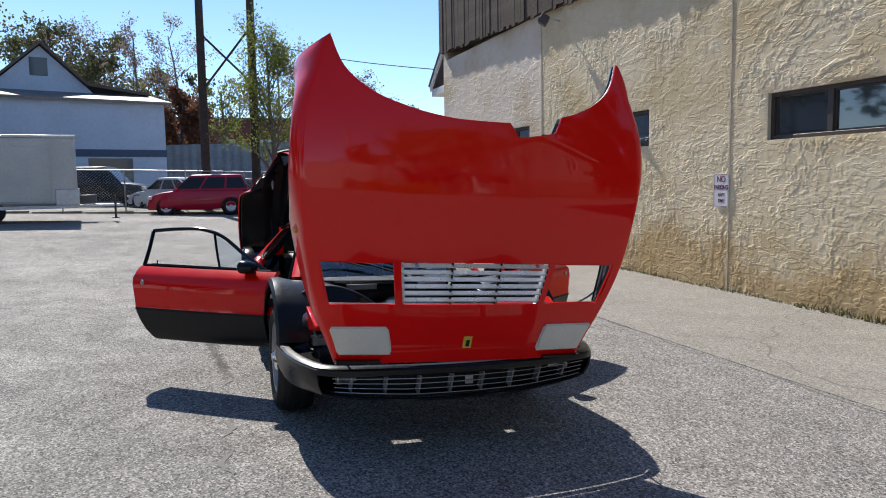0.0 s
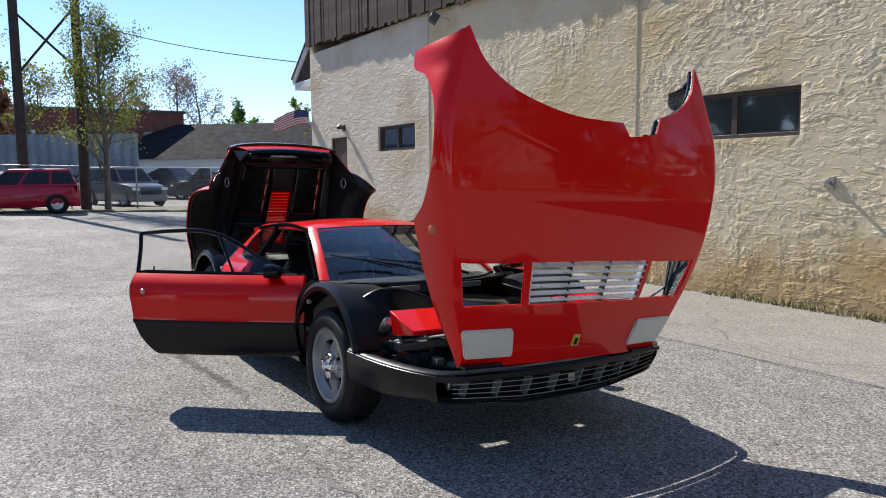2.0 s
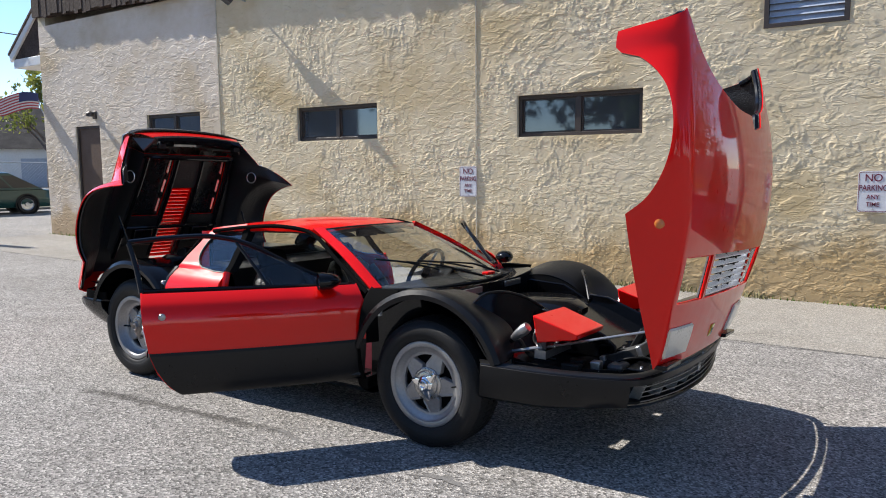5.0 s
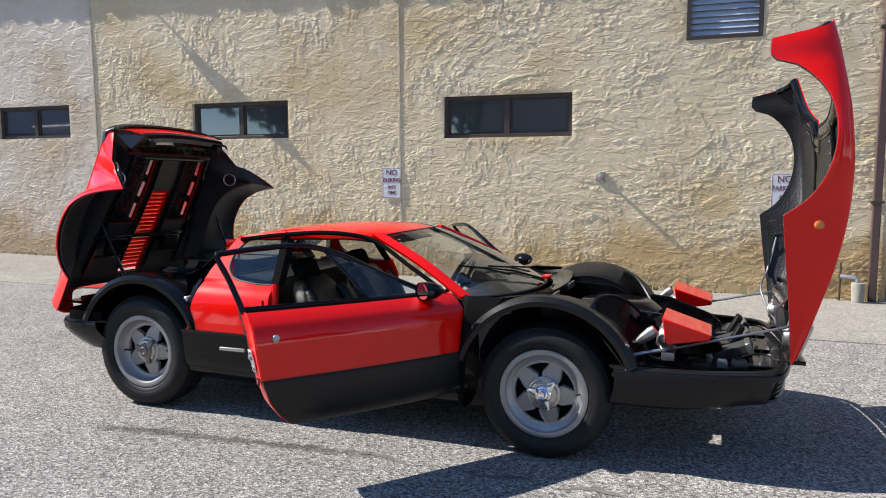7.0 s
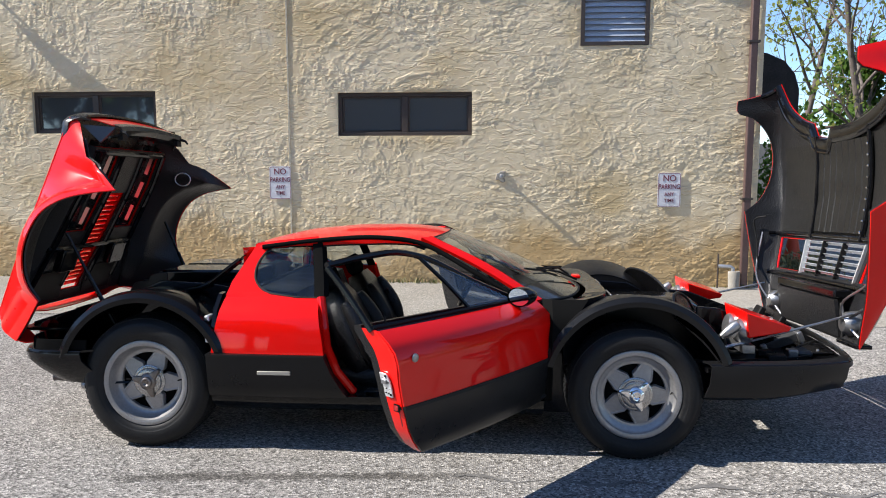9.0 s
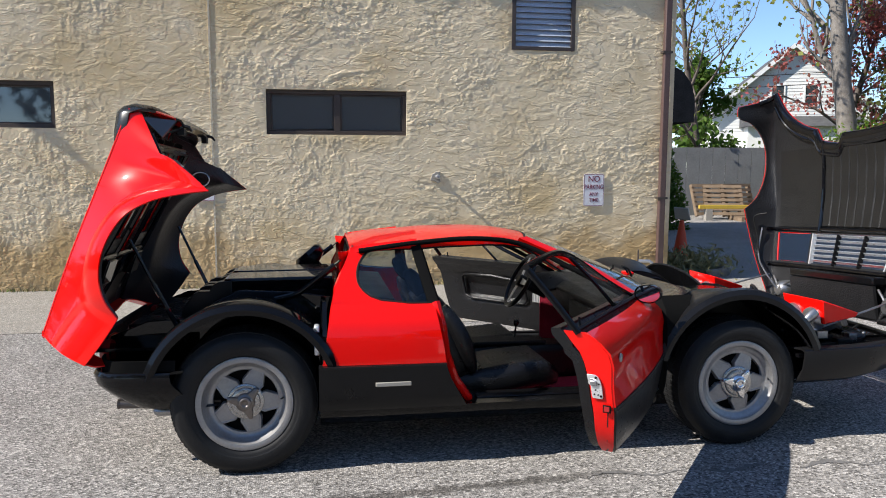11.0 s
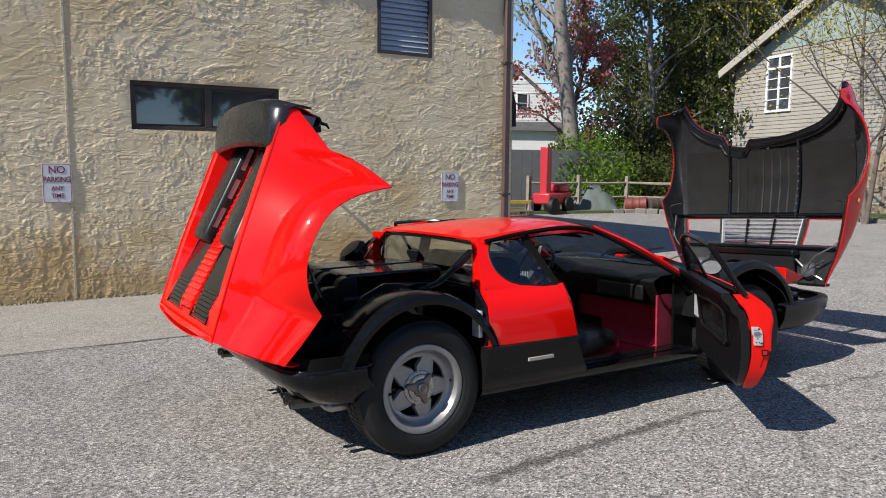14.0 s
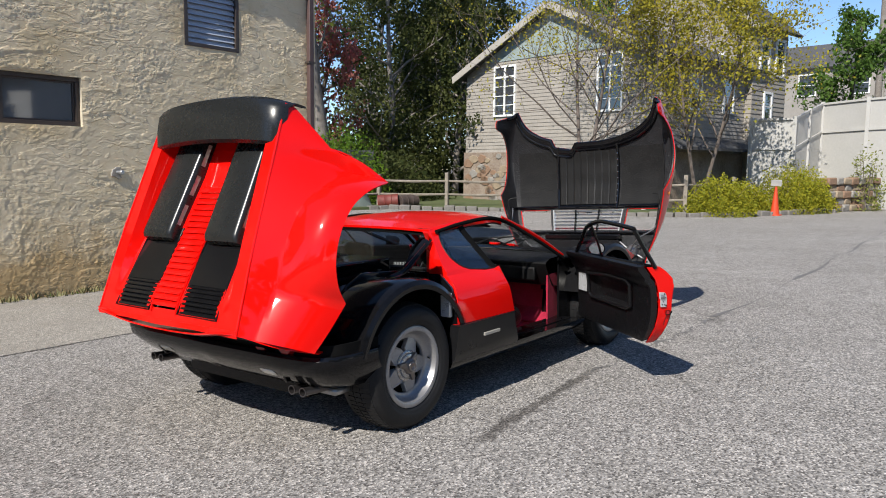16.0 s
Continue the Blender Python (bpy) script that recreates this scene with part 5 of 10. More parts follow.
    def inner(x_t, z, d):
        return (front(z) - 0.02 + (back(z) + 0.025 - front(z)) * x_t, s * (side_y(z) - 0.025 - wide(z) - d), z)
    ts = np.linspace(0, 1, 17)

    def bowl(t, z):
        u, w = (t - 0.50) / 0.30, (z - 0.585) / 0.10
        inside = max(abs(u), abs(w))
        return 0.035 * (1 - min(max((inside - 0.72) / 0.28, 0), 1)) * -1 + (0.02 if z > 0.69 else 0.0)
    zs = np.linspace(0.305, 0.808, 22)
    rows = [[inner(t, z, bowl(t, z)) for t in ts] for z in zs]
    b = Build()
    b.sheet(rows if s > 0 else [r[::-1] for r in rows], 0.042)
    trim = part("door_trim", b, LEATHER, outer, "black leather door trim with a recessed armrest")
    b = Build()
    b.tube([inner(t, z, 0.012) for t, z in ((0.22, 0.665), (0.50, 0.69), (0.74, 0.685), (0.78, 0.66), (0.78, 0.52), (0.73, 0.495), (0.24, 0.495), (0.21, 0.52))], 0.012, 8, closed=True)
    part("armrest_rim", b, LEATHER, trim)
    for k in range(9):
        b = Build()
        t = 0.05 + 0.013 * k
        b.box(inner(t, 0.58, 0)[0] - 0.003, inner(t, 0.58, 0)[0] + 0.003, min(inner(t, 0.58, 0.0)[1], inner(t, 0.58, 0.012)[1]), max(inner(t, 0.58, 0.0)[1], inner(t, 0.58, 0.012)[1]), 0.52, 0.65)
        part("grille_bar", b, ALUMINIUM, trim)
    # window frame, glass and divider
    fr = curve([(-0.335, s * 0.775, 0.80), (-0.37, s * 0.67, 0.94), (-0.405, s * 0.592, 1.04)], 8)
    top = curve([(-0.405, s * 0.588, 1.048), (-0.2, s * 0.572, 1.066), (0.03, s * 0.562, 1.068), (0.14, s * 0.565, 1.045), (0.45, s * 0.642, 0.90), (0.70, s * 0.715, 0.79)], 24)
    b = Build()
    for path, r in ((fr, 0.014), (top, 0.014)):
        b.tube(path, r, 8)
    b.tube([(0.13, s * 0.565, 1.045), (0.22, s * 0.66, 0.92), (0.30, s * 0.735, 0.80)], 0.009, 8)
    part("window_frame", b, BLACK, outer, "black window frame")
    g = [np.array(p) for p in ((0.13, s * 0.57, 1.04), (0.68, s * 0.715, 0.80), (0.30, s * 0.735, 0.802))]
    b = Build()
    b.sheet(np.array([[g[0], g[0] * 0.99 + g[1] * 0.01], [g[2], g[1]]]) if s < 0 else np.array([[g[0] * 0.99 + g[1] * 0.01, g[0]], [g[1], g[2]]]), 0.004)
    no_shadow(part("quarter_light", b, TINT_GLASS, outer, "small tinted triangular vent window"))
    b = Build()
    b.tube([(-0.33, s * 0.765, 0.808), (0.72, s * 0.725, 0.806)], 0.010, 6)
    part("belt_seal", b, RUBBER, outer)
    b = Build()
    b.tube([(-0.24, s * 0.75, 0.80), (-0.24, s * 0.745, 0.845)], 0.005, 6)
    part("lock_button", b, RUBBER, outer)
    # lock, on the outer skin
    b = Build()
    b.lathe([(0, 0.006), (0.01, 0.006), (0.016, 0.004), (0.018, 0)], pose(-0.235, s * (door_y(0.70) + 0.004), 0.70, 90 if s < 0 else -90), 18)
    part("door_lock", b, STEEL, outer, "round chrome door lock")
    # mirror
    c = Vector((0.575, s * 0.815, 0.838))
    b = Build()
    rows = []
    for k, (dx, sc) in enumerate(((-0.03, 1.0), (0.0, 1.03), (0.04, 0.9), (0.075, 0.6), (0.09, 0.2))):
        rows.append([(c.x + dx, c.y + 0.064 * sc * math.cos(w), c.z + 0.046 * sc * math.sin(w)) for w in np.linspace(0, 2 * math.pi, 22, endpoint=False)])
    b.grid(rows, close_v=True)
    b.tube([c + Vector((0.02, -s * 0.03, -0.03)), c + Vector((0.04, -s * 0.05, -0.05)), c + Vector((0.05, -s * 0.06, -0.065))], [0.018, 0.016, 0.022], 8)
    mir = part("side_mirror", b, BLACK, outer, "black oval side mirror")
    b = Build()
    b.add([(c.x - 0.024, c.y + 0.058 * math.cos(w), c.z + 0.041 * math.sin(w)) for w in np.linspace(0, 2 * math.pi, 22, endpoint=False)], [tuple(range(22))])
    part("mirror_glass", b, MIRROR, mir)
    return outer


for s in (-1, 1):
    car_door(s)
# front hood, raised on its nose hinge ---------------------------------------------------------------
def smooth_table(pairs):
    """A smooth curve through value pairs."""
    c = curve(pairs, 80)
    return lambda v: float(np.interp(v, c[:, 0], c[:, 1]))


HW = smooth_table([(0, 0.64), (0.1, 0.672), (0.25, 0.735), (0.4, 0.79), (0.55, 0.825), (0.7, 0.845), (1.0, 0.855), (1.2, 0.835), (1.4, 0.79), (1.56, 0.745)])
HX = smooth_table([(0, 2.425), (0.12, 2.465), (0.27, 2.505), (0.49, 2.56), (0.70, 2.595), (0.95, 2.605), (1.13, 2.592), (1.34, 2.56), (1.5, 2.53), (1.6, 2.505)])
HXE = smooth_table([(0, 2.375), (0.25, 2.35), (0.5, 2.32), (0.675, 2.302)])
HXA = smooth_table([(0.69, 2.30), (0.76, 2.39), (0.87, 2.46), (0.99, 2.492), (1.11, 2.49), (1.21, 2.46), (1.30, 2.39), (1.36, 2.30), (1.375, 2.235), (1.46, 2.23), (1.56, 2.25)])
HYE = smooth_table([(0, 0.66), (0.1, 0.70), (0.25, 0.77), (0.5, 0.845), (0.69, 0.885), (0.87, 0.912), (1.0, 0.918), (1.2, 0.905), (1.37, 0.875), (1.46, 0.865), (1.56, 0.80)])
HTOP = smooth_table([(0, 1.20), (0.2, 1.205), (0.47, 1.245), (0.67, 1.30), (0.87, 1.41), (1.0, 1.555)])


def hood_point(v, lz, push=0.0):
    """v: -1..1 over the face, out to -2..2 over the turned-down fender sides."""
    s, a = (1 if v >= 0 else -1), abs(v)
    w, x = HW(lz), HX(lz)
    if a <= 1:
        return (x - 0.035 * a**2.5 - push, s * a * w, lz)
    t = (a - 1) * math.pi / 2
    xe = HXE(lz) if lz < 0.68 else HXA(lz)
    xc = x - 0.035
    return (xc + (xe - xc) * (1 - math.cos(t)) - push * math.cos(t), s * (w + (HYE(lz) - w) * math.sin(t) - push * math.sin(t)), lz)


def hood_top(v):
    a = abs(v)
    if a > 1:
        return 1.555 - 0.095 * (a - 1)
    return HTOP(a) - 0.07 * max(0, min(1, (v - 0.15) / 0.05, (0.49 - v) / 0.05))


LOW, HIGH, GV, H0, H1 = 0.305, 0.515, 0.475, 0.515, 0.945
HV = sorted({*np.round(np.linspace(-1, 1, 61), 4), -H1, -H0, -GV, GV, H0, H1, 0.15, 0.2, 0.44, 0.49, *np.round(np.linspace(1.1, 2, 10), 3), *np.round(np.linspace(-2, -1.1, 10), 3)})
HROWS = sorted({*np.round(np.linspace(0, 1.0, 41), 4), LOW, HIGH, 0.675, 0.69})


def hood_rows(push):
    rows = [[hood_point(v, z, push) for v in HV] for z in HROWS]
    rows += [[hood_point(v, 1.0 + (hood_top(v) - 1.0) * q, push) for v in HV] for q in np.linspace(0.05, 1, 20)]
    return rows


def hood_keep(i, j):
    if i >= len(HROWS) - 1:
        return True
    z, v = (HROWS[i] + HROWS[i + 1]) / 2, abs(HV[j] + HV[j + 1]) / 2
    return not (LOW < z < HIGH and (v < GV or H0 < v < H1))


b = Build()
b.sheet(hood_rows(0.0), -0.006, keep=hood_keep, two=True)
HOOD = part("hood", b, [RED, LINING], CAR, "raised one-piece red front hood with fender sides")
HOOD.matrix_basis = CAR.matrix_world.inverted() @ pose(0, 0.02, 0.50, -3.6)
b = Build()
b.sheet(hood_rows(0.0), -0.012, keep=hood_keep, gap=-0.009)
part("hood_lining", b, LINING, HOOD, "black textured underside")
# rim along the rear edge, turned in
b = Build()
rim = [hood_point(v, hood_top(v) - 0.02, 0.03) for v in HV if abs(v) <= 1.6]
b.tube(rim, 0.018, 8)
b.tube([hood_point(v, hood_top(v) - 0.085, 0.035) for v in np.linspace(-0.98, 0.98, 60)], 0.016, 8)
b.sheet([[hood_point(v, hood_top(v) - d, 0.028 + 0.01 * math.sin(d * 40)) for v in np.linspace(-0.98, 0.98, 60)] for d in (0.015, 0.03, 0.05, 0.07, 0.09)], 0.012)
part("edge_frame", b, BLACK_GLOSS, HOOD, "black pressed edge frame")
# ribs
for v in (-0.385, 0.385):
    b = Build()
    b.tube([hood_point(v, z, 0.04) for z in np.linspace(0.53, 1.16, 12)], 0.013, 8)
    part("rib", b, BLACK_GLOSS, HOOD)
b = Build()
b.tube([hood_point(v, 0.545, 0.035) for v in np.linspace(-1.5, 1.5, 30)], 0.012, 8)
part("rib", b, BLACK_GLOSS, HOOD)
b = Build()
b.tube([hood_point(v, 0.285, 0.035) for v in np.linspace(-1.5, 1.5, 30)], 0.014, 8)
part("rib", b, BLACK_GLOSS, HOOD)
# quilted pad between the ribs
b = Build()
b.sheet([[hood_point(v, z, 0.036 + 0.006 * min(1, abs(math.sin((v + 0.37) / 0.74 * math.pi * 8)) * 4) + 0.0015 * math.sin(z * 30)) for v in np.linspace(-0.37, 0.37, 130)] for z in np.linspace(0.57, 1.10, 20)], 0.006)
part("insulation_pad", b, QUILT, HOOD, "dark insulation pad with stitched vertical seams")
for k in range(9):
    b = Build()
    z = 0.58 + 0.06 * k
    p = hood_point(-0.385, z, 0.05)
    b.lathe([(0, 0.006), (0.006, 0.004), (0.008, 0)], pose(p[0] - 0.006, p[1], p[2], 0, -90), 8)
    part("clip", b, CHROME, HOOD)
for s in (-1, 1):
    b = Build()
    for v0, v1 in ((0.42, 0.93),):
        b.sheet([[hood_point(s * v, z, 0.026) for v in np.linspace(v0, v1, 12)] for z in np.linspace(0.56, 1.12, 14)], 0.006)
    part("side_pad", b, QUILT, HOOD)

# slatted grille
gx = lambda z: HX(z) - 0.012
for k in range(6):
    z = 0.325 + 0.0345 * k
    y = GV * HW(z) - 0.004
    b = Build()
    b.add([(gx(z) + dx, sy * y, z + dz) for sy in (-1, 1) for dx, dz in ((0.008, -0.007), (0.013, -0.002), (-0.008, 0.013), (-0.016, 0.011))], [(0, 1, 5, 4), (1, 2, 6, 5), (2, 3, 7, 6), (3, 0, 4, 7), (3, 2, 1, 0), (4, 5, 6, 7)])
    part("grille_slat", b, ALUMINIUM, HOOD, "bright aluminium slat")
for v in (-0.98, -0.33, 0.33, 0.98):
    b = Build()
    b.add([(gx(z) + dx, v * GV * HW(z) + dy, z) for z in (LOW, HIGH) for dx, dy in ((0.0, -0.005), (0.0, 0.005), (-0.03, 0.005), (-0.03, -0.005))], [(0, 1, 5, 4), (1, 2, 6, 5), (2, 3, 7, 6), (3, 0, 4, 7), (3, 2, 1, 0), (4, 5, 6, 7)])
    part("grille_bar", b, BLACK if abs(v) < 0.5 else ALUMINIUM, HOOD)
b = Build()
b.box(2.36, 2.455, -0.40, 0.40, 0.225, 0.275)
part("air_duct", b, BLACK, HOOD, "black duct lip under the grille", bevel=0.01)
b = Build()
b.sheet([[(2.36, y, 0.22), (2.39, y, 0.02)] for y in (-0.40, 0, 0.40)], 0.02)
part("duct_panel", b, LINING, HOOD)
# indicator lenses, side markers and badge
for s in (-1, 1):
    rows = [[Vector(hood_point(s * v, z, -0.004)) for v in np.linspace(0.60, 0.985, 8)] for z in np.linspace(0.052, 0.188, 5)]
    b = Build()
    b.sheet(rows if s > 0 else [r[::-1] for r in rows], 0.008)
    lens = part("indicator_lens", b, LENS_WHITE, HOOD, "frosted white indicator lens", bevel=0.002)
    b = Build()
    ring = [hood_point(s * v, z, -0.003) for v, z in [(v, 0.05) for v in np.linspace(0.61, 0.975, 9)] + [(0.99, z) for z in np.linspace(0.065, 0.175, 5)] + [(v, 0.19) for v in np.linspace(0.975, 0.61, 9)] + [(0.595, z) for z in np.linspace(0.175, 0.065, 5)]]
    b.tube(ring, 0.004, 6, closed=True)
    part("lens_frame", b, LENS_WHITE, lens)
    p = hood_point(s * 1.62, 0.655)
    b = Build()
    b.lathe([(0, 0.012), (0.014, 0.010), (0.02, 0.005), (0.022, -0.005)], pose(p[0], p[1], p[2], 90 if s < 0 else -90, 0, -s * 25), 18)
    part("side_marker", b, LENS_AMBER, HOOD, "round amber side marker")
    # opening rims
    b = Build()
    for v0, v1 in ((H0, H1),):
        q = [hood_point(s * v, z, 0.01) for v, z in [(v, LOW) for v in np.linspace(v0, v1, 8)] + [(v, HIGH) for v in np.linspace(v1, v0, 8)]]
        b.tube(q, 0.006, 6, closed=True)
    part("opening_rim", b, RED, HOOD)
    # fog lamp cup, bracket and wiring behind the nose
    b = Build()
    b.lathe([(0, 0.05), (0.04, 0.045), (0.062, 0.02), (0.068, -0.03), (0.06, -0.04)], pose(2.395, s * 0.52, 0.11, 0, -90), 20)
    lamp = part("lamp_cup", b, STEEL, HOOD, "round metal lamp cup with bracket")
    b = Build()
    b.tube([(2.40, s * 0.40, 0.2), (2.36, s * 0.52, 0.12), (2.40, s * 0.64, 0.04)], 0.008, 6)
    b.tube([(2.40, s * 0.64, 0.2), (2.36, s * 0.52, 0.12), (2.40, s * 0.42, 0.03)], 0.008, 6)
    b.tube(curve([(2.35, s * 0.52, 0.11), (2.31, s * 0.60, 0.22), (2.36, s * 0.78, 0.36), (2.40, s * 0.80, 0.55)], 14), 0.006, 6)
    part("bracket", b, STEEL, lamp)
    b = Build()
    b.tube(curve([(2.36, s * 0.76, 0.30), (2.36, s * 0.80, 0.5), (2.35, s * 0.815, 0.64), (2.40, s * 0.74, 0.66)], 14), 0.005, 6)
    part("cable", b, RUBBER, HOOD)
    b = Build()
    b.box(2.36, 2.44, min(s * 0.44, s * 0.66), max(s * 0.44, s * 0.66), 0.0, 0.02)
    part("hinge_plate", b, BLACK, HOOD, bevel=0.004)
b = Build()
p = hood_point(0, 0.10)
b.slab((p[0] + 0.003, 0, 0.105), (0.006, 0.046, 0.066), Euler((0, radians(20), 0)).to_matrix())
bad = part("badge", b, BADGE_YELLOW, HOOD, "small yellow enamel badge", bevel=0.002)
b = Build()
b.slab((p[0] + 0.0075, 0, 0.10), (0.002, 0.018, 0.036), Euler((0, radians(20), 0)).to_matrix())
part("badge_mark", b, BLACK_GLOSS, bad)

# props between body and hood
for s in (-1, 1):
    b = Build()
    b.tube([(1.66, s * 0.70, 0.53), (1.90, s * 0.675, 0.587), (2.37, s * 0.62, 0.708)], 0.0065, 8)
    b.tube([(1.66, s * 0.70, 0.53), (1.84, s * 0.68, 0.572)], 0.010, 8)
    part("hood_stay", b, STEEL, CAR, "thin steel hood stay")
# nose, front compartment ---------------------------------------------------------------
def bumper_plan(n, inset=0.0):
    """Half outline of the nose seen from above, from the wheel arch to the middle."""
    pts = [(1.60, 0.893), (1.85, 0.882), (2.05, 0.852), (2.21, 0.802), (2.30, 0.755), (2.342, 0.69), (2.36, 0.62), (2.385, 0.48), (2.412, 0.25), (2.425, 0.0)]
    return [(x - inset * 0.8, y - inset, 0) for x, y, _ in curve([(x, y, 0) for x, y in pts], n)]


def nose_rows(levels):
    rows = []
    for z, ins in levels:
        half = bumper_plan(22, ins)
        lift = lambda x, y: z + (0.5 - z) * 0.17 * max(0, min(1, (x - 1.9) / 0.3)) * min(1, max(0, (y - 0.3) / 0.4)) if z < 0.45 else z
        rows.append([(x, -y, lift(x, y)) for x, y, _ in half] + [(x, y, lift(x, y)) for x, y, _ in reversed(half[:-1])])
    return rows


b = Build()
nose_keep = lambda i, j: not (i in (2, 3) and 10 <= j <= 31)
b.sheet(nose_rows([(0.308, 0.13), (0.322, 0.055), (0.338, 0.028), (0.40, 0.006), (0.468, 0.0), (0.488, 0.0), (0.498, 0.012), (0.50, 0.04)]), 0.01, keep=nose_keep)
nose = part("front_bumper", b, SATIN, CAR, "satin black lower nose panel")
b = Build()
b.tube(nose_rows([(0.496, 0.0)])[0], 0.006, 6)
part("edge_trim", b, BLACK_GLOSS, nose)
b = Build()
b.sheet(nose_rows([(0.335, 0.05), (0.338, 0.17), (0.49, 0.16)]), 0.01)
part("grille_back", b, RUBBER, nose)
for k in range(4):
    z = 0.358 + 0.028 * k
    row = nose_rows([(z, 0.022 - 0.005 * k)])[0][11:32]
    b = Build()
    b.tube(row, 0.0024, 6)
    part("grille_slat", b, STEEL, nose, "thin metal grille slat")
for k in range(8):
    y = -0.595 + 0.17 * k
    x = float(np.interp(abs(y), [0, 0.28, 0.52, 0.69], [2.40, 2.385, 2.345, 2.28])) - 0.042
    b = Build()
    b.slab((x, y, 0.40), (0.05, 0.010, 0.125), Euler((0, radians(24), 0)).to_matrix())
    part("grille_fin", b, FIN_GREY, nose, "pale grey slanted grille support", bevel=0.002)
for y in (-0.6, -0.4, -0.2, 0.2, 0.4, 0.6):
    x = float(np.interp(abs(y), [0, 0.28, 0.52, 0.69], [2.40, 2.385, 2.345, 2.28]))
    b = Build()
    if abs(y) > 0.5:
        b.slab((x - 0.11, y, 0.415), (0.03, 0.13, 0.05), Euler((0, 0, radians(20 if y < 0 else -20))).to_matrix())
        part("driving_lamp", b, STEEL, nose, "dim rectangular driving lamp", bevel=0.01)
    else:
        b.lathe([(0, 0.02), (0.02, 0.018), (0.028, 0.0), (0.02, -0.06)], pose(x - 0.14, y, 0.405, 0, 90), 16)
        part("grille_horn", b, STEEL, nose, "round horn behind the grille")
b = Build()
b.slab((2.40, 0.0, 0.415), (0.008, 0.045, 0.045))
part("emblem", b, STEEL, nose, "small bright metal emblem", bevel=0.012)
# tray
b = Build()
half = bumper_plan(14, 0.02)
ring = [(x, -y) for x, y, _ in half] + [(x, y) for x, y, _ in reversed(half[:-1])]
b.prism(ring, pose(0, 0, 0.455), 0.02)
part("front_tray", b, BLACK_GLOSS, CAR, "black front compartment tray")


def arch(cx, s, r, y_in, y_out, mat, taper=0.01, a0=20, a1=163):
    """A wheel arch: a band over the tyre with a rolled lip and an inner disc."""
    an = np.radians(np.linspace(a0, a1, 30))
    prof = [(y_out - 0.004, r - 0.035), (y_out, r - 0.012), (y_out - 0.01, r + 0.006), (y_out - 0.05, r + 0.018 - taper * 0.2), (y_out - 0.14, r + 0.018 - taper * 0.75), (y_in + 0.06, r + 0.008 - taper), (y_in, r - 0.012 - taper)]
    rows = [[(cx + rr * math.cos(a), s * y, 0.345 + rr * math.sin(a)) for a in an] for y, rr in prof]
    b = Build()
    b.sheet(rows if s > 0 else [q[::-1] for q in rows], 0.008)
    ob = part("wheel_arch", b, mat, CAR, "black wheel arch with a rolled lip")
    b = Build()
    ring = [(cx + (r - 0.01 - taper) * math.cos(a), s * y_in, 0.345 + (r - 0.01 - taper) * math.sin(a)) for a in np.radians(np.linspace(-8, 188, 30))]
    b.add(ring + [(p[0], p[1] - s * 0.02, p[2]) for p in ring], [tuple(range(30)), tuple(range(59, 29, -1))])
    part("arch_wall", b, mat, ob)
    return ob


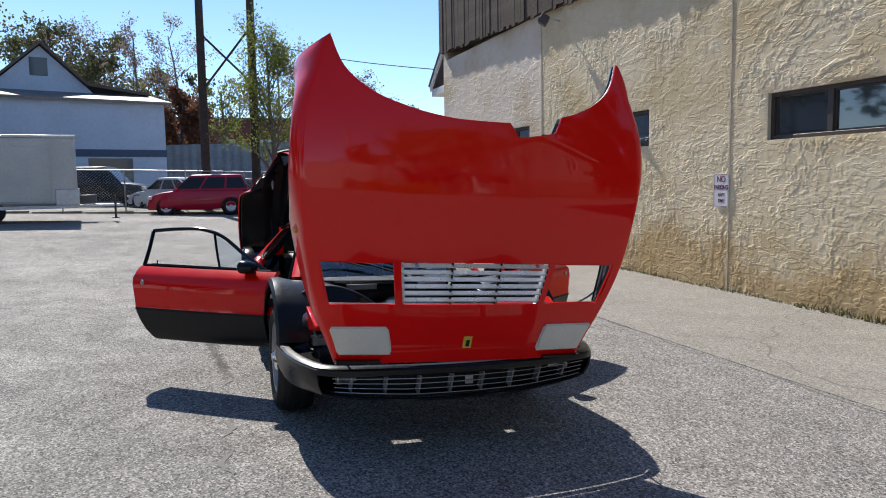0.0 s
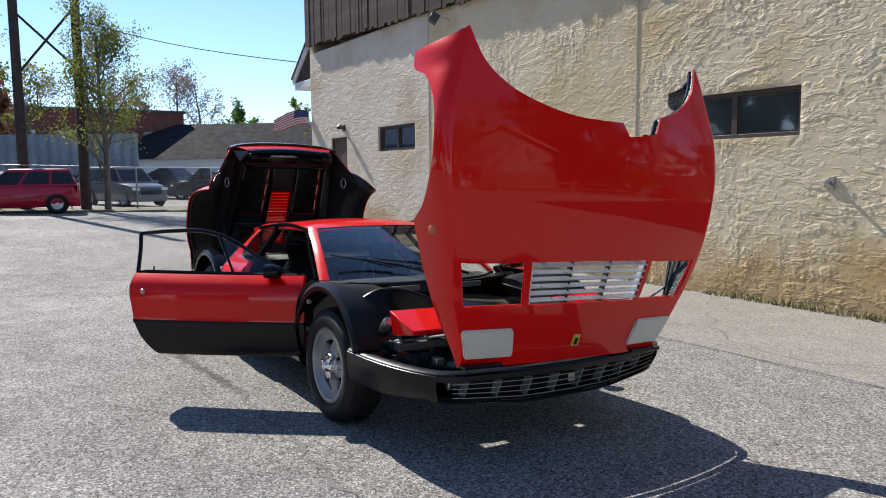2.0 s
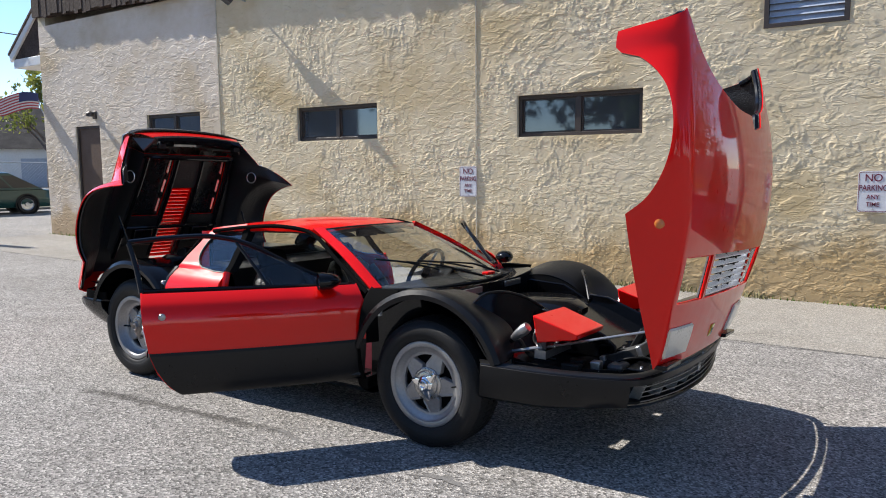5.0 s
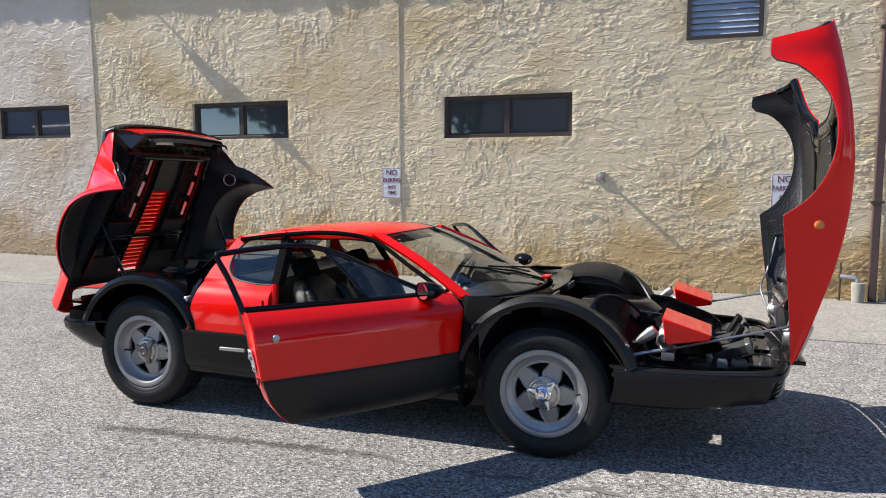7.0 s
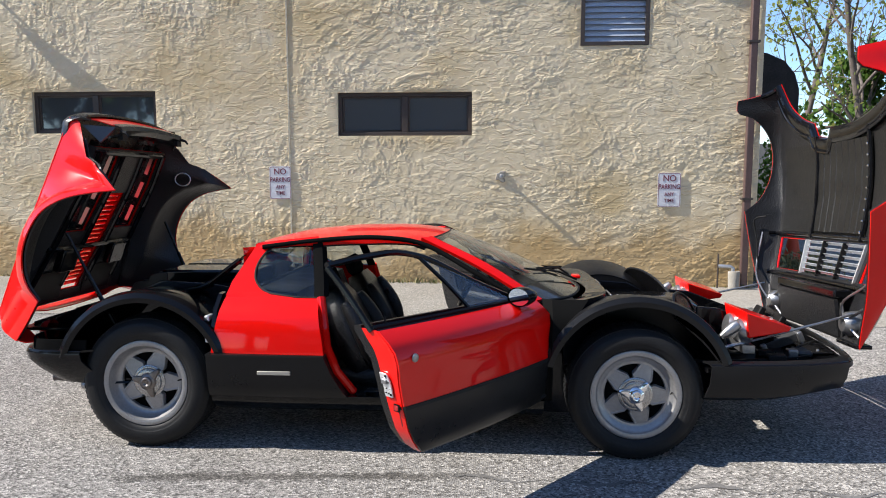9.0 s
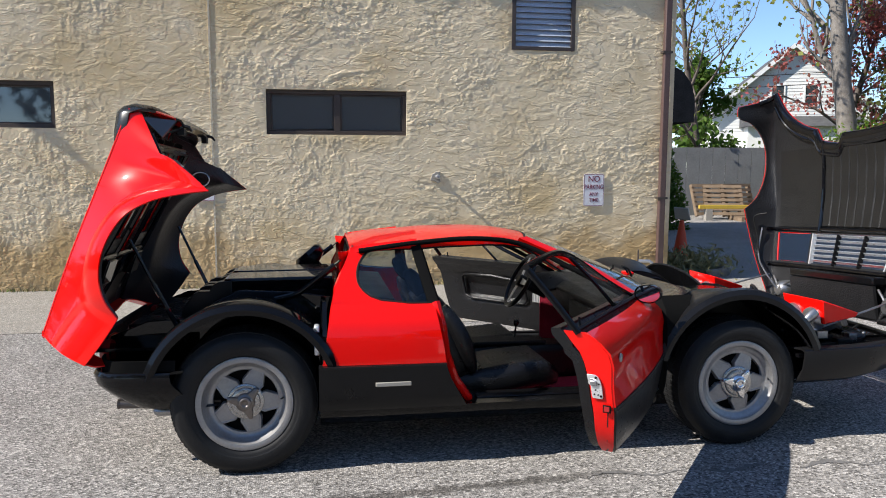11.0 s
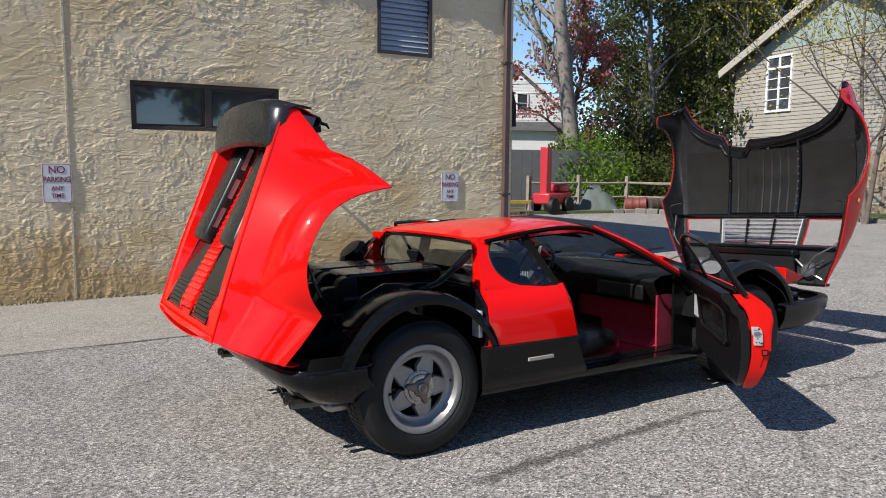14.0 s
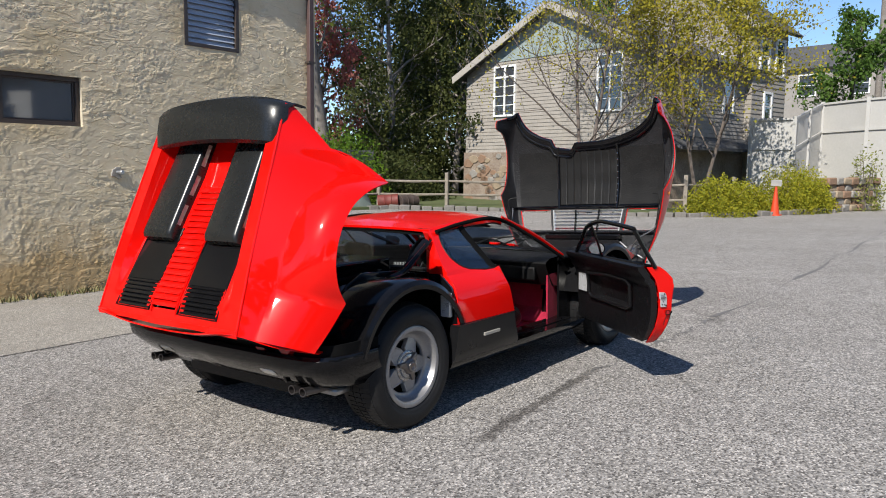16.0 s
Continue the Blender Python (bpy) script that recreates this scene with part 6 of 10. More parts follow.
for s in (-1, 1):
    arch(1.25, s, 0.468, 0.49, 0.893, SATIN, 0.04)
    arch(-1.25, s, 0.458, 0.52, 0.90, BLACK)
    # panel between door and front arch
    b = Build()
    rows = [[(0.80, s * (side_y(z) - 0.075), z), (0.84, s * (side_y(z) - 0.02), z), (np.interp(z, [0.29, 0.42, 0.55, 0.66, 0.78], [0.80, 0.80, 0.83, 0.90, 1.02]), s * (side_y(z) - 0.03), z)] for z in np.linspace(0.29, 0.785, 10)]
    b.sheet(rows if s < 0 else [q[::-1] for q in rows], 0.01)
    part("hinge_panel", b, MATTE, CAR, "black panel at the door hinges")
    b = Build()
    b.slab((0.93, s * 0.845, 0.665), (0.04, 0.02, 0.02))
    b.slab((0.945, s * 0.855, 0.67), (0.012, 0.02, 0.03))
    part("catch", b, ALUMINIUM, CAR, bevel=0.004)
    # inner fender panels stepping forward from the arch
    out = [(0.85, 0.72), (1.10, 0.74), (1.42, 0.72), (1.58, 0.64), (1.70, 0.55), (1.72, 0.47), (0.85, 0.47)]
    b = Build()
    b.prism([(x, z) for x, z in out], pose(0, s * 0.45 + (0.02 if s > 0 else 0.0), 0, 90), 0.02)
    part("inner_fender", b, BLACK_GLOSS, CAR, "glossy black inner fender", bevel=0.004)
    # flange that leaves the arch and its hollow wall down to the tray
    crest = curve([(1.44, s * 0.79, 0.71), (1.452, s * 0.725, 0.755), (1.465, s * 0.655, 0.79), (1.50, s * 0.56, 0.80), (1.58, s * 0.42, 0.765), (1.67, s * 0.27, 0.665)], 18)
    waist = curve([(1.565, s * 0.875, 0.61), (1.56, s * 0.80, 0.63), (1.555, s * 0.72, 0.645), (1.58, s * 0.60, 0.645), (1.64, s * 0.45, 0.62), (1.70, s * 0.30, 0.58)], 18)
    foot = curve([(1.672, s * 0.885, 0.475), (1.69, s * 0.82, 0.475), (1.71, s * 0.74, 0.475), (1.74, s * 0.62, 0.475), (1.77, s * 0.46, 0.475), (1.79, s * 0.31, 0.475)], 18)
    rows = [[Vector(curve([crest[k], waist[k], foot[k]], 9)[q]) for q in range(9)] for k in range(18)]
    b = Build()
    b.sheet(rows if s > 0 else rows[::-1], 0.008)
    part("wheel_housing", b, BLACK, CAR, "smooth black front wall of the wheel housing")
    b = Build()
    b.tube(crest, 0.008, 6)
    part("edge_bead", b, SATIN, CAR)
    # retracted headlamp with its red lid
    b = Build()
    b.add([(1.80, s * 0.75, 0.735), (2.03, s * 0.74, 0.66), (2.03, s * 0.40, 0.655), (1.80, s * 0.39, 0.73), (1.82, s * 0.74, 0.60), (2.02, s * 0.73, 0.635), (2.02, s * 0.41, 0.63), (1.82, s * 0.40, 0.60)],
          [(0, 1, 2, 3), (4, 7, 6, 5), (0, 4, 5, 1), (1, 5, 6, 2), (2, 6, 7, 3), (3, 7, 4, 0)])
    lid = part("headlamp_lid", b, RED, CAR, "red lid of the retracted headlamp", bevel=0.006)
    b = Build()
    for y in (0.49, 0.65):
        b.lathe([(0, 0.06), (0.05, 0.05), (0.068, 0.02), (0.07, -0.02), (0.06, -0.03)], pose(1.83, s * y, 0.62, 0, -75), 20)
    b.box(1.80, 1.86, min(s * 0.42, s * 0.72), max(s * 0.42, s * 0.72), 0.52, 0.56)
    part("headlamp", b, STEEL, lid)
    b = Build()
    b.lathe([(0, 0.05), (0.024, 0.045), (0.029, 0.02), (0.024, -0.03), (0.016, -0.06)], pose(1.735, s * 0.735, 0.645, 0, 50), 14)
    part("horn", b, STEEL, CAR, "small metal trumpet horn")
    b = Build()
    b.tube(curve([(1.62, s * 0.66, 0.56), (1.70, s * 0.70, 0.60), (1.74, s * 0.66, 0.52), (1.86, s * 0.6, 0.50)], 12), 0.012, 8)
    part("hose", b, RUBBER, CAR)
# cowl and front bulkhead
b = Build()
low = [(0.80, -0.70, 0.752), (0.96, -0.53, 0.752), (1.06, -0.26, 0.752), (1.09, 0, 0.752), (1.06, 0.26, 0.752), (0.96, 0.53, 0.752), (0.80, 0.70, 0.752)]
fwd = [(0.88, -0.80, 0.765), (1.10, -0.62, 0.79), (1.17, -0.3, 0.775), (1.18, 0, 0.77), (1.17, 0.3, 0.775), (1.10, 0.62, 0.79), (0.88, 0.80, 0.765)]
b.sheet(ruled(curve(fwd, 19), curve(low, 19), 4, (0, 0, 0.004)), 0.012)
part("cowl", b, BLACK_GLOSS, CAR, "black cowl below the windscreen")
b = Build()
b.sheet([[(x + 0.01 * k, y, z - dz) for x, y, z in curve(fwd, 19)] for k, dz in ((0, 0.004), (1, 0.15), (2, 0.3))], 0.012)
part("front_bulkhead", b, BLACK_GLOSS, CAR)
for y in (-0.30, 0.18):
    b = Build()
    b.slab((1.19, y, 0.745), (0.012, 0.2, 0.035))
    part("plate", b, STEEL, CAR, "small data plate", bevel=0.002)
b = Build()
b.slab((1.05, 0.12, 0.80), (0.05, 0.09, 0.02))
part("wiper_pivot", b, RED, CAR, bevel=0.006)
# spare wheel well, radiator, fans, tanks
b = Build()
b.lathe([(0.0, 0.10), (0.20, 0.10), (0.255, 0.06), (0.26, -0.05), (0.25, -0.1)], pose(1.50, 0.0, 0.60), 28)
part("spare_wheel_cover", b, BLACK, CAR, "round black spare wheel cover")
b = Build()
b.slab((2.12, 0, 0.505), (0.05, 0.76, 0.20), Euler((0, radians(68), 0)).to_matrix())
rad = part("radiator", b, shade("radiator_core", (0.05, 0.05, 0.05), 0.6, 0.3, vary=0.6, scale=30), CAR, "slanted dark radiator", bevel=0.006)
b = Build()
for z in (-0.1, 0.1):
    b.slab(Vector((2.12, 0, 0.505)) + Euler((0, radians(68), 0)).to_matrix() @ Vector((0, 0, z)), (0.06, 0.80, 0.03), Euler((0, radians(68), 0)).to_matrix())
part("radiator_tank", b, STEEL, rad, bevel=0.006)
for y in (-0.2, 0.2):
    b = Build()
    b.lathe([(0.0, 0.03), (0.04, 0.03), (0.05, 0.0), (0.13, 0.005), (0.135, 0.03), (0.14, 0.03), (0.14, -0.02)], pose(2.10, y, 0.50, 0, -10), 24)
    part("fan_shroud", b, BLACK, rad)
b = Build()
b.box(2.12, 2.20, -0.60, -0.48, 0.475, 0.51)
part("fluid_tank", b, shade("tank_grey", (0.06, 0.06, 0.06), 0.45, vary=0.5, scale=12), CAR, "low dark washer tank", bevel=0.015)
b = Build()
b.lathe([(0, 0.06), (0.09, 0.058), (0.1, 0.04), (0.1, -0.06)], pose(1.40, 0.40, 0.60), 20)
part("brake_booster", b, BLACK_GLOSS, CAR, "black brake booster drum")
# trough between the lamps, upright bracket and nose plates
for y in (-0.36, 0.30):
    b = Build()
    b.prism([(1.66, 0.70), (1.78, 0.69), (2.02, 0.60), (2.08, 0.55), (2.09, 0.48), (1.66, 0.48)], pose(0, y + 0.01, 0, 90), 0.02)
    part("trough_side", b, BLACK_GLOSS, CAR, "glossy black side of the air trough", bevel=0.006)
b = Build()
b.sheet([[(1.62, y, 0.66), (1.80, y, 0.60), (2.04, y, 0.50)] for y in (-0.35, 0.0, 0.29)], 0.012)
part("trough_floor", b, BLACK, CAR)
for y in (-0.20, 0.12):
    b = Build()
    b.slab((2.14, y, 0.55), (0.035, 0.10, 0.17), Euler((0, radians(28), 0)).to_matrix())
    b.slab((2.19, y, 0.53), (0.03, 0.08, 0.12), Euler((0, radians(28), 0)).to_matrix())
    part("latch_bracket", b, VINYL, CAR, "upright black latch bracket", bevel=0.008)
for y in (-0.40, 0.0, 0.40):
    b = Build()
    b.slab((2.26, y, 0.487), (0.13, 0.30, 0.012))
    plate = part("nose_plate", b, BLACK, CAR, "black bolted nose plate", bevel=0.004)
    for dy in (-0.1, 0.1):
        b = Build()
        b.lathe([(0, 0.008), (0.007, 0.006), (0.009, 0)], pose(2.26, y + dy, 0.493), 8)
        part("bolt", b, STEEL, plate)
b = Build()
b.tube(curve([(2.12, -0.52, 0.50), (2.2, -0.50, 0.53), (2.28, -0.45, 0.53), (2.34, -0.50, 0.51)], 12), 0.006, 6)
part("cable", b, RUBBER, CAR)
for k, (x, y, z, sx, sy, sz) in enumerate(((1.98, -0.68, 0.49, 0.09, 0.06, 0.04), (2.08, -0.62, 0.50, 0.05, 0.05, 0.05), (1.96, -0.56, 0.49, 0.07, 0.05, 0.03), (2.0, 0.62, 0.49, 0.1, 0.07, 0.04))):
    b = Build()
    b.slab((x, y, z), (sx, sy, sz))
    part("fitting", b, STEEL if k % 2 else RUBBER, CAR, bevel=0.006)
def gauze_mat():
    """Fine pale wire gauze: it scatters light to both sides."""
    mat = shade("wire_gauze", (0.75, 0.75, 0.72), 0.6, vary=0.3, scale=40)
    nt = mat.node_tree
    back, mix = nt.nodes.new("ShaderNodeBsdfTranslucent"), nt.nodes.new("ShaderNodeMixShader")
    back.inputs["Color"].default_value = (0.78, 0.78, 0.74, 1)
    nt.links.new(nt.nodes["Principled BSDF"].outputs[0], mix.inputs[1])
    nt.links.new(back.outputs[0], mix.inputs[2])
    holes, both = nt.nodes.new("ShaderNodeBsdfTransparent"), nt.nodes.new("ShaderNodeMixShader")
    both.inputs[0].default_value = 0.35
    nt.links.new(mix.outputs[0], both.inputs[1])
    nt.links.new(holes.outputs[0], both.inputs[2])
    nt.links.new(both.outputs[0], nt.nodes["Material Output"].inputs["Surface"])
    return mat


GAUZE = gauze_mat()
POD_BLACK = shade("pod_black", (0.014, 0.015, 0.015), 0.27, spec=0.45, vary=0.3, scale=6)
# rear engine lid, tipped back ---------------------------------------------------------------
KR = curve([(-1.80, 0.525, 1.735), (-1.93, 0.553, 1.40), (-2.085, 0.585, 1.0), (-2.207, 0.612, 0.645)], 60)
EDGE = [(-1.74, 0.53, 1.712, 0.0), (-1.636, 0.662, 1.513, 0.10), (-1.51, 0.76, 1.44, 0.17), (-1.392, 0.83, 1.338, 0.22), (-1.49, 0.872, 1.327, 0.28), (-1.62, 0.905, 1.298, 0.34), (-1.73, 0.915, 1.24, 0.41), (-1.81, 0.915, 1.14, 0.50),
        (-1.853, 0.914, 1.03, 0.58), (-1.86, 0.912, 0.93, 0.66), (-1.84, 0.908, 0.845, 0.73), (-1.79, 0.90, 0.765, 0.80), (-1.87, 0.875, 0.65, 0.90), (-1.951, 0.85, 0.547, 1.0)]
OUT = Vector((-0.94, 0, 0.35))


def k_at(w):
    i = min(max(w, 0), 1) * 59
    j = min(int(i), 58)
    return KR[j] * (1 - i + j) + KR[j + 1] * (i - j)


CREASE = smooth_table([(0.0, 1.05), (0.10, 1.0), (0.2, 0.72), (0.4, 0.48), (0.7, 0.34), (1.0, 0.2)])


def deck_side(s):
    """The fender side of the lid, from its crease to the wheel opening."""
    ed = np.array(EDGE)
    first, arch_, last = np.concatenate([curve(ed[:2], 5), curve(ed[1:4], 7)[1:]]), curve(ed[3:12], 34)[1:], curve(ed[11:], 8)[1:]
    rows = []
    for e in np.concatenate([first, arch_, last]):
        a, f = k_at(e[3]), e[:3]
        uc = CREASE(e[3])
        dip = np.interp(e[3], [0.10, 0.2, 0.4, 0.7, 1.0], [0.0, 0.028, 0.042, 0.028, 0.0])
        fat = np.interp(e[3], [0.10, 0.2, 0.4, 0.7, 1.0], [0.0, 0.022, 0.040, 0.040, 0.03])
        row = []
        for u in sorted({*np.linspace(0, 1, 17), uc}) if 0.02 < uc < 0.98 else np.linspace(0, 1, 18):
            q = (u - uc) / (1.0001 - uc)
            off = -dip * u / uc if u < uc else -dip * (1 - q) + fat * math.sin(math.pi * q)
            row.append(a * (1 - u) + f * u + np.array([-0.55, 0.80, 0.2]) * off)
        if len(row) == 17:
            row.append(row[-1] * 0.999 + row[-2] * 0.001)
        rows.append([(x, s * y, z) for x, y, z in row])
    return rows if s < 0 else [r[::-1] for r in rows]


RECESS = table([(0, 0.13), (0.3, 0.115), (0.6, 0.07), (0.82, 0.02), (0.9, 0.0), (1, 0)])


def deck_face(u, w, lift=0.0):
    """A place on the sloping rear face; u across, w from the spoiler down."""
    a = k_at(w)
    inside = min(1, max(0, (0.84 - abs(u)) / 0.05))
    d = -RECESS(w) * inside + lift
    return (a[0] + OUT.x * d, u * a[1], a[2] + OUT.z * d)


def lining_keep(i, j):
    """The inner skin is open at the middle louvres and under each pod."""
    u, w = abs(US[j] + US[j + 1]) / 2, (WS[i] + WS[i + 1]) / 2
    return not ((u < 0.18 and 0.345 < w < 0.94) or (0.27 < u < 0.70 and 0.12 < w < 0.57))


US = sorted({-0.27, 0.27, -0.70, 0.70, *np.round(np.linspace(-1, 1, 41), 4), -0.84, 0.84, -0.79, 0.79, -0.18, 0.18})
WS = sorted({0.12, 0.57, 0.345, *np.round(np.linspace(0.1, 1, 37), 4), 0.375, 0.94, 0.96, 0.645, 0.82, 0.15})


def face_keep(i, j):
    u, w = abs(US[j] + US[j + 1]) / 2, (WS[i] + WS[i + 1]) / 2
    return not ((u < 0.18 and 0.345 < w < 0.94) or (0.27 < u < 0.70 and (0.12 < w < 0.57 or 0.82 < w < 0.95)))


b = Build()
b.sheet([[deck_face(u, w) for u in US] for w in WS], -0.006, keep=face_keep)
DECK = part("engine_lid", b, RED, CAR, "red engine lid tipped back, with black vents and spoiler")
b = Build()
b.sheet([[deck_face(u, w, -0.014) for u in US] for w in WS], -0.012, keep=lining_keep)
part("lid_lining", b, LINING, DECK, "black painted underside")
for s in (-1, 1):
    b = Build()
    rows = deck_side(s)
    b.sheet(rows, 0.006, two=True)
    side = part("lid_side", b, [RED, LINING], DECK, "glossy red rear fender side")
    b = Build()
    p = np.array(rows)
    b.sheet((p * [1, 0.985, 1] + [0.018, 0, -0.004])[2:, 1:-1] if s < 0 else (p * [1, 0.985, 1] + [0.018, 0, -0.004])[2:, 1:-1], 0.01)
    part("side_lining", b, LINING, side)
    b = Build()
    b.tube(curve([(x, s * (y - 0.008), z) for x, y, z, _ in EDGE[3:12]], 40), 0.0035, 6)
    part("arch_lip", b, RED, side)
    b = Build()
    b.tube([(x, s * (y - 0.003), z) for x, y, z in (k_at(w) for w in np.linspace(0.02, 1.0, 30))], 0.0065, 8)
    part("ridge", b, RED, side)
# lower edge, turned under
b = Build()
low = [(-1.951, 0.85, 0.547), (-2.09, 0.74, 0.585), (-2.207, 0.612, 0.645), (-2.235, 0.3, 0.622), (-2.24, 0.0, 0.615)]
path = curve([(x, -y, z) for x, y, z in low] + [(x, y, z) for x, y, z in reversed(low[:-1])], 40)
b.sheet([path * [1, 0.995, 1] + [0.006, 0, 0.006], path * [1, 0.98, 1] + [0.04, 0, -0.008], path * [1, 0.95, 1] + [0.12, 0, -0.006]], 0.006)
part("lid_apron", b, RED, DECK, "red lower lip")
b = Build()
b.sheet(np.array([[k_at(1.0) * [1, -1, 1], (-2.225, -0.3, 0.655), (-2.23, 0, 0.65), (-2.225, 0.3, 0.655), k_at(1.0)], [(-2.211, -0.61, 0.68), (-2.22, -0.3, 0.68), (-2.222, 0, 0.68), (-2.22, 0.3, 0.68), (-2.211, 0.61, 0.68)]]) + [0.0, 0, -0.012], 0.004)
part("lid_tail", b, RED, DECK)
# red louvres down the middle
slat = Build()
hw = 0.108
slat.add([(-0.022, -hw, 0), (-0.022, hw, 0), (0.008, hw, 0.0265), (0.008, -hw, 0.0265), (-0.019, -hw, -0.0025), (-0.019, hw, -0.0025), (0.011, hw, 0.024), (0.011, -hw, 0.024)],
         [(0, 1, 2, 3), (7, 6, 5, 4), (0, 4, 5, 1), (3, 2, 6, 7), (0, 3, 7, 4), (1, 5, 6, 2)])
slat_me = mesh_of("louvre", slat, RED)
for k in range(20):
    w = 0.372 + 0.58 * k / 20
    p = deck_face(0, w, -0.004)
    ob = new("louvre", slat_me)
    ob.parent = DECK
    ob.location = p
for s in (-1, 1):
    b = Build()
    b.tube([deck_face(s * 0.18, w, 0.004) for w in np.linspace(0.345, 0.96, 12)], 0.006, 6)
    part("louvre_rail", b, RED, DECK)
    # black panel and black louvres below the pods
    b = Build()
    b.sheet([[deck_face(s * u, w, 0.004) for u in ((0.215, 0.47, 0.725) if s > 0 else (0.725, 0.47, 0.215))] for w in np.linspace(0.56, 0.82, 6)], -0.006)
    part("vent_panel", b, BLACK, DECK, "satin black vent panel")
    b = Build()
    half = 0.145
    b.add([(0, -half, 0), (0, half, 0), (0.018, half, 0.016), (0.018, -half, 0.016), (0.006, -half, -0.002), (0.006, half, -0.002), (0.024, half, 0.014), (0.024, -half, 0.014)],
          [(0, 1, 2, 3), (7, 6, 5, 4), (0, 4, 5, 1), (3, 2, 6, 7), (0, 3, 7, 4), (1, 5, 6, 2)])
    me = mesh_of("vent_slat", b, BLACK)
    for k in range(7):
        p = deck_face(s * 0.47, 0.832 + 0.0195 * k, 0.006)
        ob = new("vent_slat", me)
        ob.parent, ob.location = DECK, p
    b = Build()
    b.sheet([[deck_face(s * u, w, -0.03) for u in ((0.20, 0.47, 0.74) if s > 0 else (0.74, 0.47, 0.20))] for w in np.linspace(0.80, 0.97, 4)], -0.004)
    part("vent_backing", b, RUBBER, DECK)
    b = Build()
    b.tube([deck_face(s * u, w, 0.006) for u, w in ((0.21, 0.56), (0.21, 0.955), (0.73, 0.955), (0.73, 0.56))], 0.005, 6)
    part("vent_frame", b, BLACK, DECK)
    # intake pod: an open-sided black hump
    sec = []
    ws = [0.08, 0.14, 0.20, 0.25, 0.30, 0.35, 0.40, 0.45, 0.50, 0.55, 0.585, 0.605, 0.62, 0.628]
    for w in ws:
        h = float((RECESS(min(w, 0.6)) - 0.062 + 0.056 * (min(w, 0.6) - 0.08) / 0.52) * np.interp(w, [0.585, 0.605, 0.62, 0.628], [1.0, 0.93, 0.72, 0.12]))
        u0, u1 = 0.255, 0.715
        half_sec = ((0.0, 0.0), (0.0, 0.26), (0.0, 0.62), (0.009, 0.83), (0.024, 0.95), (0.05, 1.0))
        sec.append([deck_face(s * (u0 + du), w, h * k) for du, k in half_sec] + [deck_face(s * (u0 + u1) / 2, w, h + 0.004)] + [deck_face(s * (u1 - du), w, h * k) for du, k in reversed(half_sec)])
    b = Build()
    b.sheet(sec if s > 0 else [r[::-1] for r in sec], -0.005, keep=lambda i, j: not (j in (1, 10) and i in (1, 2, 4, 5, 7, 8)))
    pod = part("intake_pod", b, POD_BLACK, DECK, "satin black raised air intake")
    for j in (1, 10):
        for i in (1, 4, 7):
            side_in = Vector((0, s * (0.003 if j == 1 else -0.003), 0))
            b = Build()
            b.sheet([[Vector(sec[q][j]) + side_in, Vector(sec[q][j + 1]) + side_in] for q in (i, i + 1, i + 2)], 0.0008)
            part("slot_mesh", b, GAUZE, pod, "pale wire mesh in a slot")
# spoiler across the top
SP_END = [(0.026, 0.531), (0.004, 0.526), (-0.014, 0.513), (-0.027, 0.491)]
SP_PLAN = [(x, -y) for x, y in SP_END] + [(-0.032 - 0.03 * (1 - (y / 0.54) ** 2), y) for y in np.linspace(-0.46, 0.46, 19)] + SP_END[::-1]
sp_rows = []
for f, (dx, dz) in enumerate(((0.09, 0.012), (0.03, 0.022), (-0.01, 0.012), (-0.03, -0.02), (-0.045, -0.10), (-0.05, -0.185), (-0.035, -0.195))):
    sp_rows.append([(-1.79 + dx + ox, y, 1.728 + dz + 0.03 * (1 - (y / 0.54) ** 2) - (0.03 * (abs(y) / 0.54) ** 6 if f < 3 else 0)) for ox, y in SP_PLAN])
b = Build()
b.sheet(sp_rows, 0.012)
part("spoiler", b, POD_BLACK, DECK, "satin black wrap-round roof spoiler")
bow = lambda y: 1 - (y / 0.54) ** 2
header = lambda x0, z0, half, bx, bz: [(x0 - bx * bow(y * 0.54 / half), y, z0 + bz * bow(y * 0.54 / half)) for y in np.linspace(-half, half, 19)]
b = Build()
b.sheet([header(-1.765, 1.735, 0.50, 0.048, 0.03), header(-1.69, 1.728, 0.46, 0.038, 0.028), header(-1.60, 1.697, 0.405, 0.03, 0.024)], 0.006)
part("lid_header", b, RED, DECK, "red header panel ahead of the spoiler")
b = Build()
b.sheet([header(-1.612, 1.704, 0.41, 0.03, 0.024), header(-1.578, 1.692, 0.40, 0.03, 0.022), header(-1.565, 1.668, 0.395, 0.03, 0.02), header(-1.585, 1.640, 0.40, 0.03, 0.02), header(-1.64, 1.625, 0.42, 0.035, 0.02)], 0.010)
part("lid_edge", b, BLACK_GLOSS, DECK, "rolled black front edge of the lid")
for s in (-1, 1):
    b = Build()
    b.add([(-1.75, s * 0.50, 1.70), (-1.60, s * 0.405, 1.69), (-1.66, s * 0.47, 1.60), (-1.745, s * 0.49, 1.69), (-1.60, s * 0.395, 1.68), (-1.66, s * 0.46, 1.595)], [(0, 1, 2), (5, 4, 3), (0, 3, 4, 1), (1, 4, 5, 2), (2, 5, 3, 0)])
    part("gusset", b, SOOTY, DECK, "small bare metal corner gusset", bevel=0.002)
    b = Build()
    b.tube([(-1.575, s * 0.39, 1.665), (-1.545, s * 0.40, 1.655), (-1.53, s * 0.40, 1.635)], [0.010, 0.008, 0.005], 8)
    b.slab((-1.585, s * 0.36, 1.635), (0.03, 0.06, 0.035))
    part("rubber_stop", b, RUBBER, DECK)
